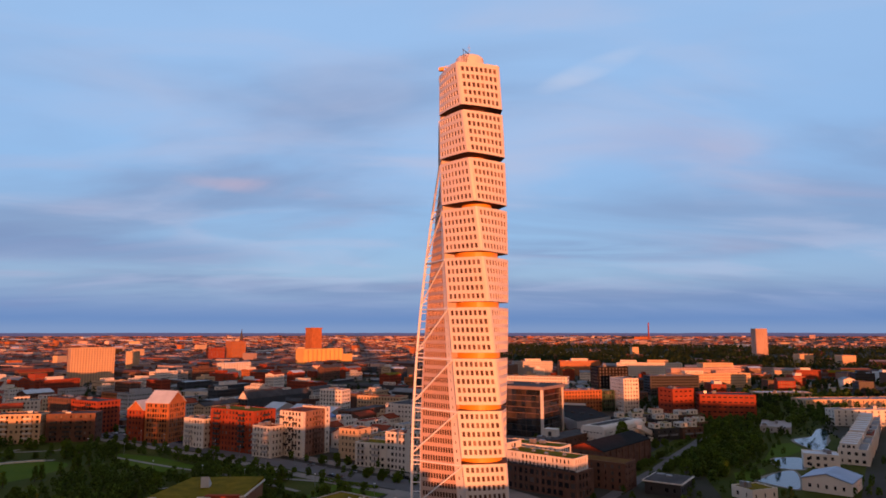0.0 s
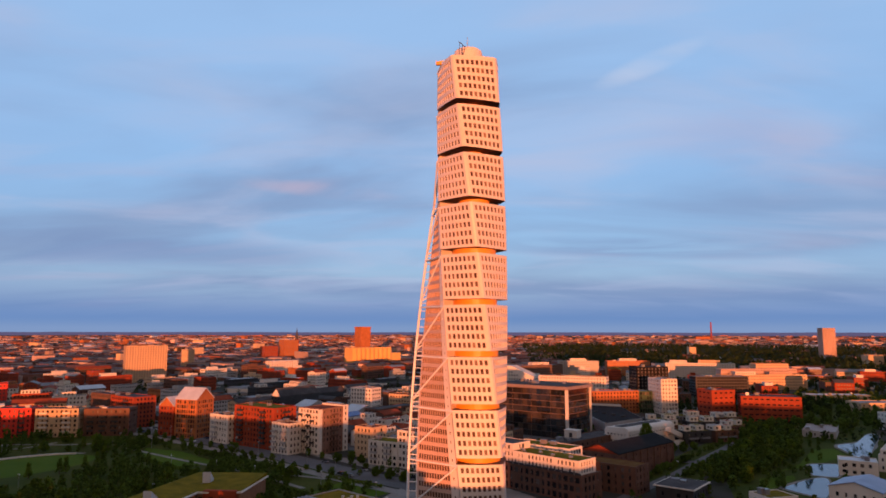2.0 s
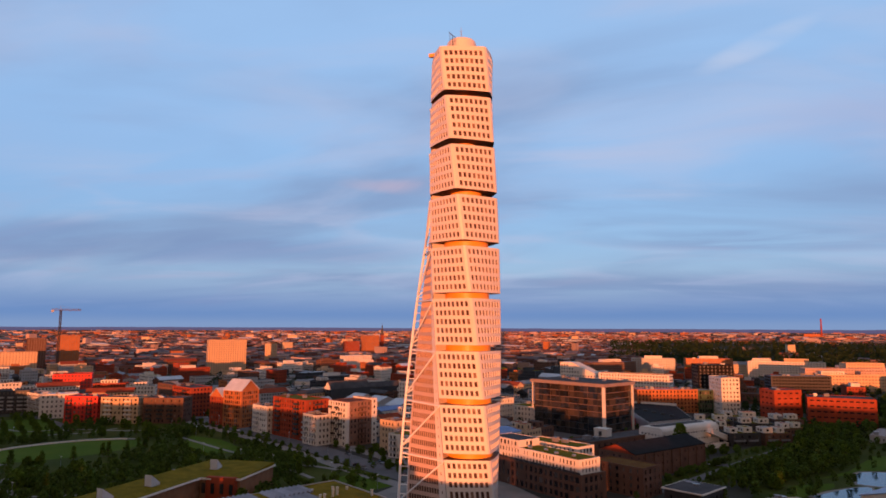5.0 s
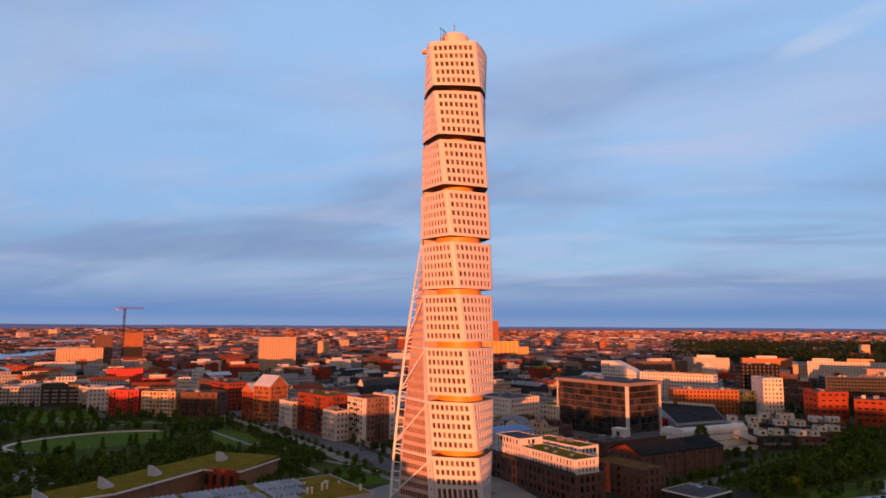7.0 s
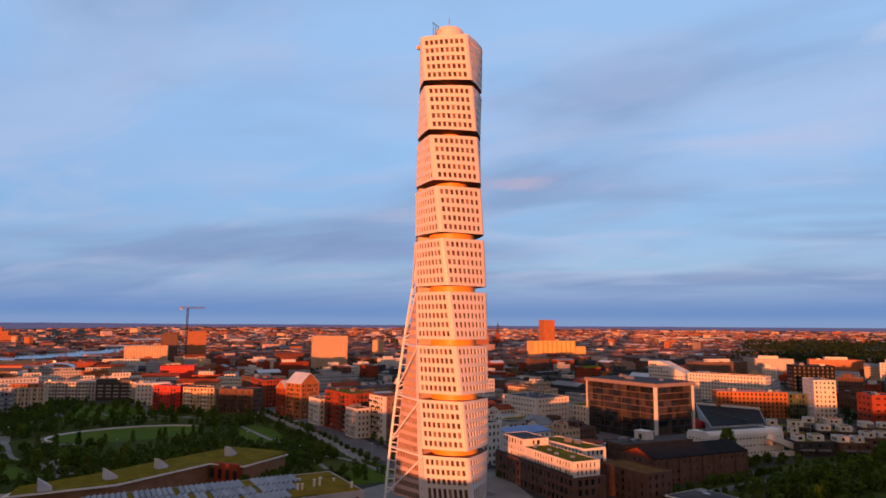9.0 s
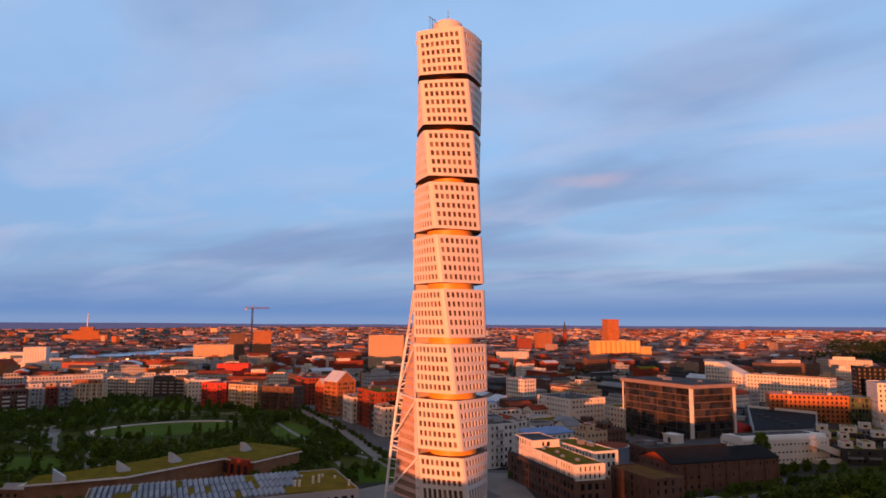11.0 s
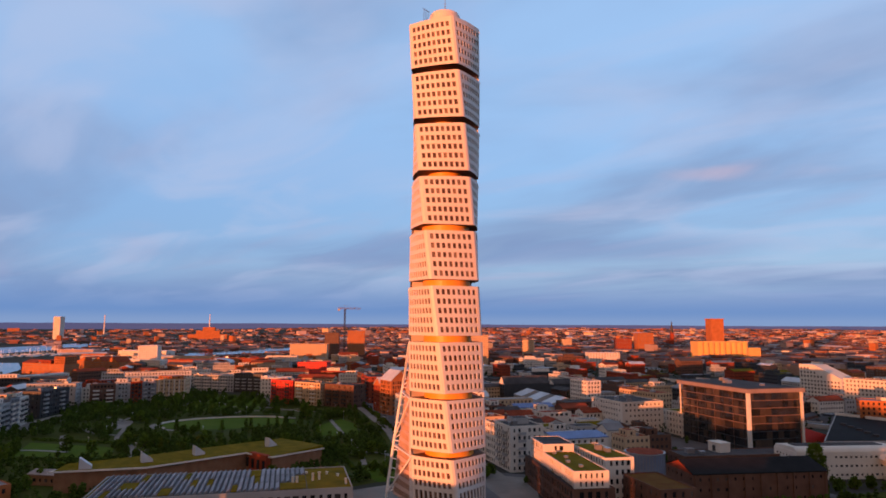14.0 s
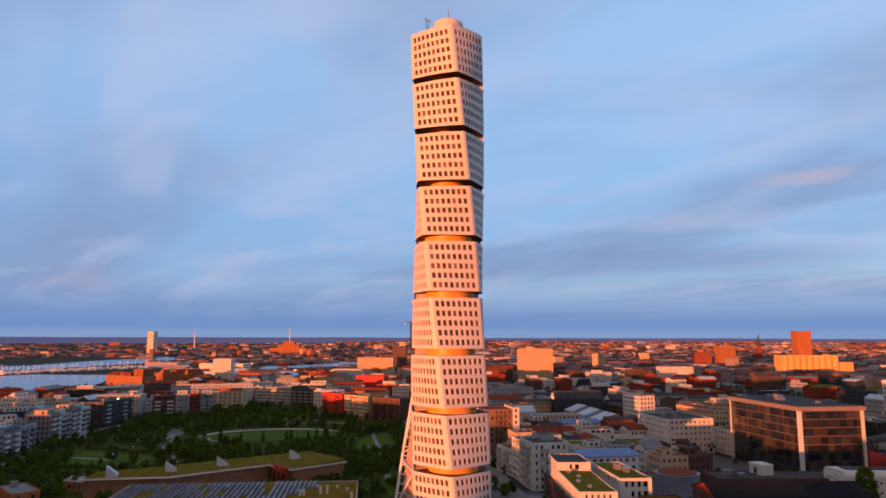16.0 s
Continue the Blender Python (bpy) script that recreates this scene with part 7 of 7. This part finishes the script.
def verge_bush(rng):
    x, y = rng.uniform(84, 192), rng.uniform(326, 482)
    if not inside((x, y), VERGE) or near_line((x, y), [(70, 296), (86, 321), (114, 362), (136, 398), (158, 432), (185, 476)], 4.5):
        return None
    return None if any(math.hypot(x - a, y - b) < c * 0.55 for a, b, c in FOOTPRINTS) else (x, y)


woods("grove", "dense dark trees between the brick school and the sheds", 260, grove_tree, 28, 0.85, 64, SHRUB)
woods("verge_shrubs", "dark shrubs along the narrow lane", 130, verge_bush, 29, 0.42, 60, SHRUB)
woods("yard_shrubs", "dark shrubs and small trees in the yards and streets", 260, yard_bush, 27, 0.5, 40, SHRUB)
woods("bank_shrubs", "low green shrubs on the pond banks", 90, bank_bush, 26, 0.4, 80, SHRUB)
woods("town_trees", "scattered dark street trees in the town", 3800, among, 23, 0.85, 15)



def boats(n, seed):
    """Pale moored boats along the mole: pointed hulls with cabins and masts."""
    rng = random.Random(seed)
    bm = bmesh.new()
    for i in range(n):
        t = rng.random()
        x, y = -1270 - 100 * t + rng.uniform(-55, 55), 330 + 300 * t + rng.uniform(-14, 14)
        m = pose(x, y, 0.3, 0, 0, rng.choice((20, 110)) + rng.uniform(-8, 8))
        L, w = rng.uniform(8, 15), rng.uniform(2.6, 4)
        deck = [bm.verts.new(m @ Vector(p)) for p in ((-L / 2, -w / 2, 1.5), (L / 4, -w / 2, 1.6), (L / 2, 0, 1.9), (L / 4, w / 2, 1.6), (-L / 2, w / 2, 1.5))]
        keel = [bm.verts.new(m @ Vector(p)) for p in ((-L / 2, -w / 3, 0), (L / 4, -w / 3, 0), (L / 2.4, 0, 0), (L / 4, w / 3, 0), (-L / 2, w / 3, 0))]
        bm.faces.new(deck)
        for k in range(5):
            bm.faces.new((keel[k], keel[(k + 1) % 5], deck[(k + 1) % 5], deck[k]))
        box(bm, -L / 4, -w / 3, 1.5, L / 8, w / 3, 2.9, 0, m)
        box(bm, 0, -0.12, 2.9, 0.24, 0.12, L * 1.1, 0, m)
    tagged(part("moored_boats", bm, STEEL_WHITE), "rows of pale moored boats along the mole", "boats", "", "stuff")


boats(170, 61)

# church, crane, chimney, mast
r = site("church", "red brick church with green copper spire", -660, 2160, 40, 20, 40, "church")
bm = bmesh.new()
box(bm, 0, 10, 0, 16, 44, 22)
part("nave", bm, RED_BRICK, r)
bm = bmesh.new()
box(bm, 3, 0, 0, 13, 10, 48)
part("belfry", bm, RED_BRICK, r)
bm = bmesh.new()
tube(bm, (8, 5, 44), (8, 5, 84), 6.5, 8, 0.2)
part("spire", bm, DARK_CLAD, r, "dark copper spire")

r = site("tower_crane", "grey tower crane with level jib", -779, 911, 48, 4, 4, "crane")
bm = bmesh.new()
for sx in (-1, 1):
    for sy in (-1, 1):
        tube(bm, (sx * 1.2, sy * 1.2, 0), (sx * 1.2, sy * 1.2, 96), 0.6, 5)
for i in range(24):
    s = 1 if i % 2 else -1
    tube(bm, (-s, -1, i * 4), (s, -1, i * 4 + 4), 0.4, 4)
    tube(bm, (-1, -s, i * 4), (-1, s, i * 4 + 4), 0.4, 4)
part("crane_mast", bm, DARK_CLAD, r)
bm = bmesh.new()
for z, y in ((96, -1), (96, 1), (98, 0)):
    tube(bm, (-13, y, z), (29, y, z), 0.4, 5)
for i in range(14):
    tube(bm, (-13 + i * 3, -1, 96), (-11.5 + i * 3, 0, 98), 0.13, 4)
    tube(bm, (-11.5 + i * 3, 0, 98), (-10 + i * 3, 1, 96), 0.13, 4)
part("jib", bm, BROWN_METAL, r)
bm = bmesh.new()
box(bm, -13.5, -1.5, 92.8, -9.5, 1.5, 96.5)
part("counterweight", bm, GREY_PLASTER, r)
bm = bmesh.new()
tube(bm, (0, 0, 96), (0, 0, 103), 0.5, 6, 0.2)
tube(bm, (0, 0, 103), (22, 0, 98), 0.08, 4)
tube(bm, (0, 0, 103), (-11, 0, 98), 0.08, 4)
part("crane_top", bm, METAL, r)

r = site("power_station", "red-brown power station with tall chimney", 1150, 3800, 5, 60, 30, "power station")
bm = bmesh.new()
box(bm, -60, 0, 0, 20, 40, 46)
part("boiler_house", bm, ORANGE_BRICK, r)
bm = bmesh.new()
tube(bm, (30, 10, 0), (30, 10, 126), 5, 10, 3.6)
part("chimney", bm, RED_BRICK, r)
r = site("power_station", "pale power station with stepped roof and mast", -2290, 1440, 50, 80, 40, "power station")
bm = bmesh.new()
box(bm, -30, 0, 0, 120, 60, 24)
box(bm, 0, 5, 24, 90, 50, 38)
box(bm, 25, 10, 38, 70, 40, 52)
part("boiler_house", bm, ORANGE_BRICK, r)
bm = bmesh.new()
tube(bm, (48, 20, 52), (48, 20, 104), 2.4, 10, 1.4)
part("chimney", bm, WHITE_PLASTER, r)
r = site("wind_turbine", "slim white mast far across the bay", -3300, 1500, 0, 6, 6, "mast")
bm = bmesh.new()
tube(bm, (0, 0, 0), (0, 0, 108), 4, 10, 2.2)
part("mast", bm, WHITE_PLASTER, r)

# closed row of plain blocks added unseen behind the camera; heights set the shade line
for i in range(21):
    hh = (22, 21, 23, 21, 22, 22, 23, 25, 24, 25, 24, 21, 17, 19, 20, 28, 25, 24, 25, 24, 25)[i]
    r = site("harbour_house", "plain pale block added unseen behind the camera to cast low shade", -450 + i * 40, 14 + 4 * (i % 3), 0, 38, 14, "house", "harbour row")
    bm = bmesh.new()
    box(bm, 0, 0, 0, 38, 14, hh)
    part("wall", bm, WHITE_PLASTER, r)
    bm = bmesh.new()
    box(bm, -0.4, -0.4, hh, 38.4, 14.4, hh + 0.5)
    part("roof", bm, ROOF_DARK, r)
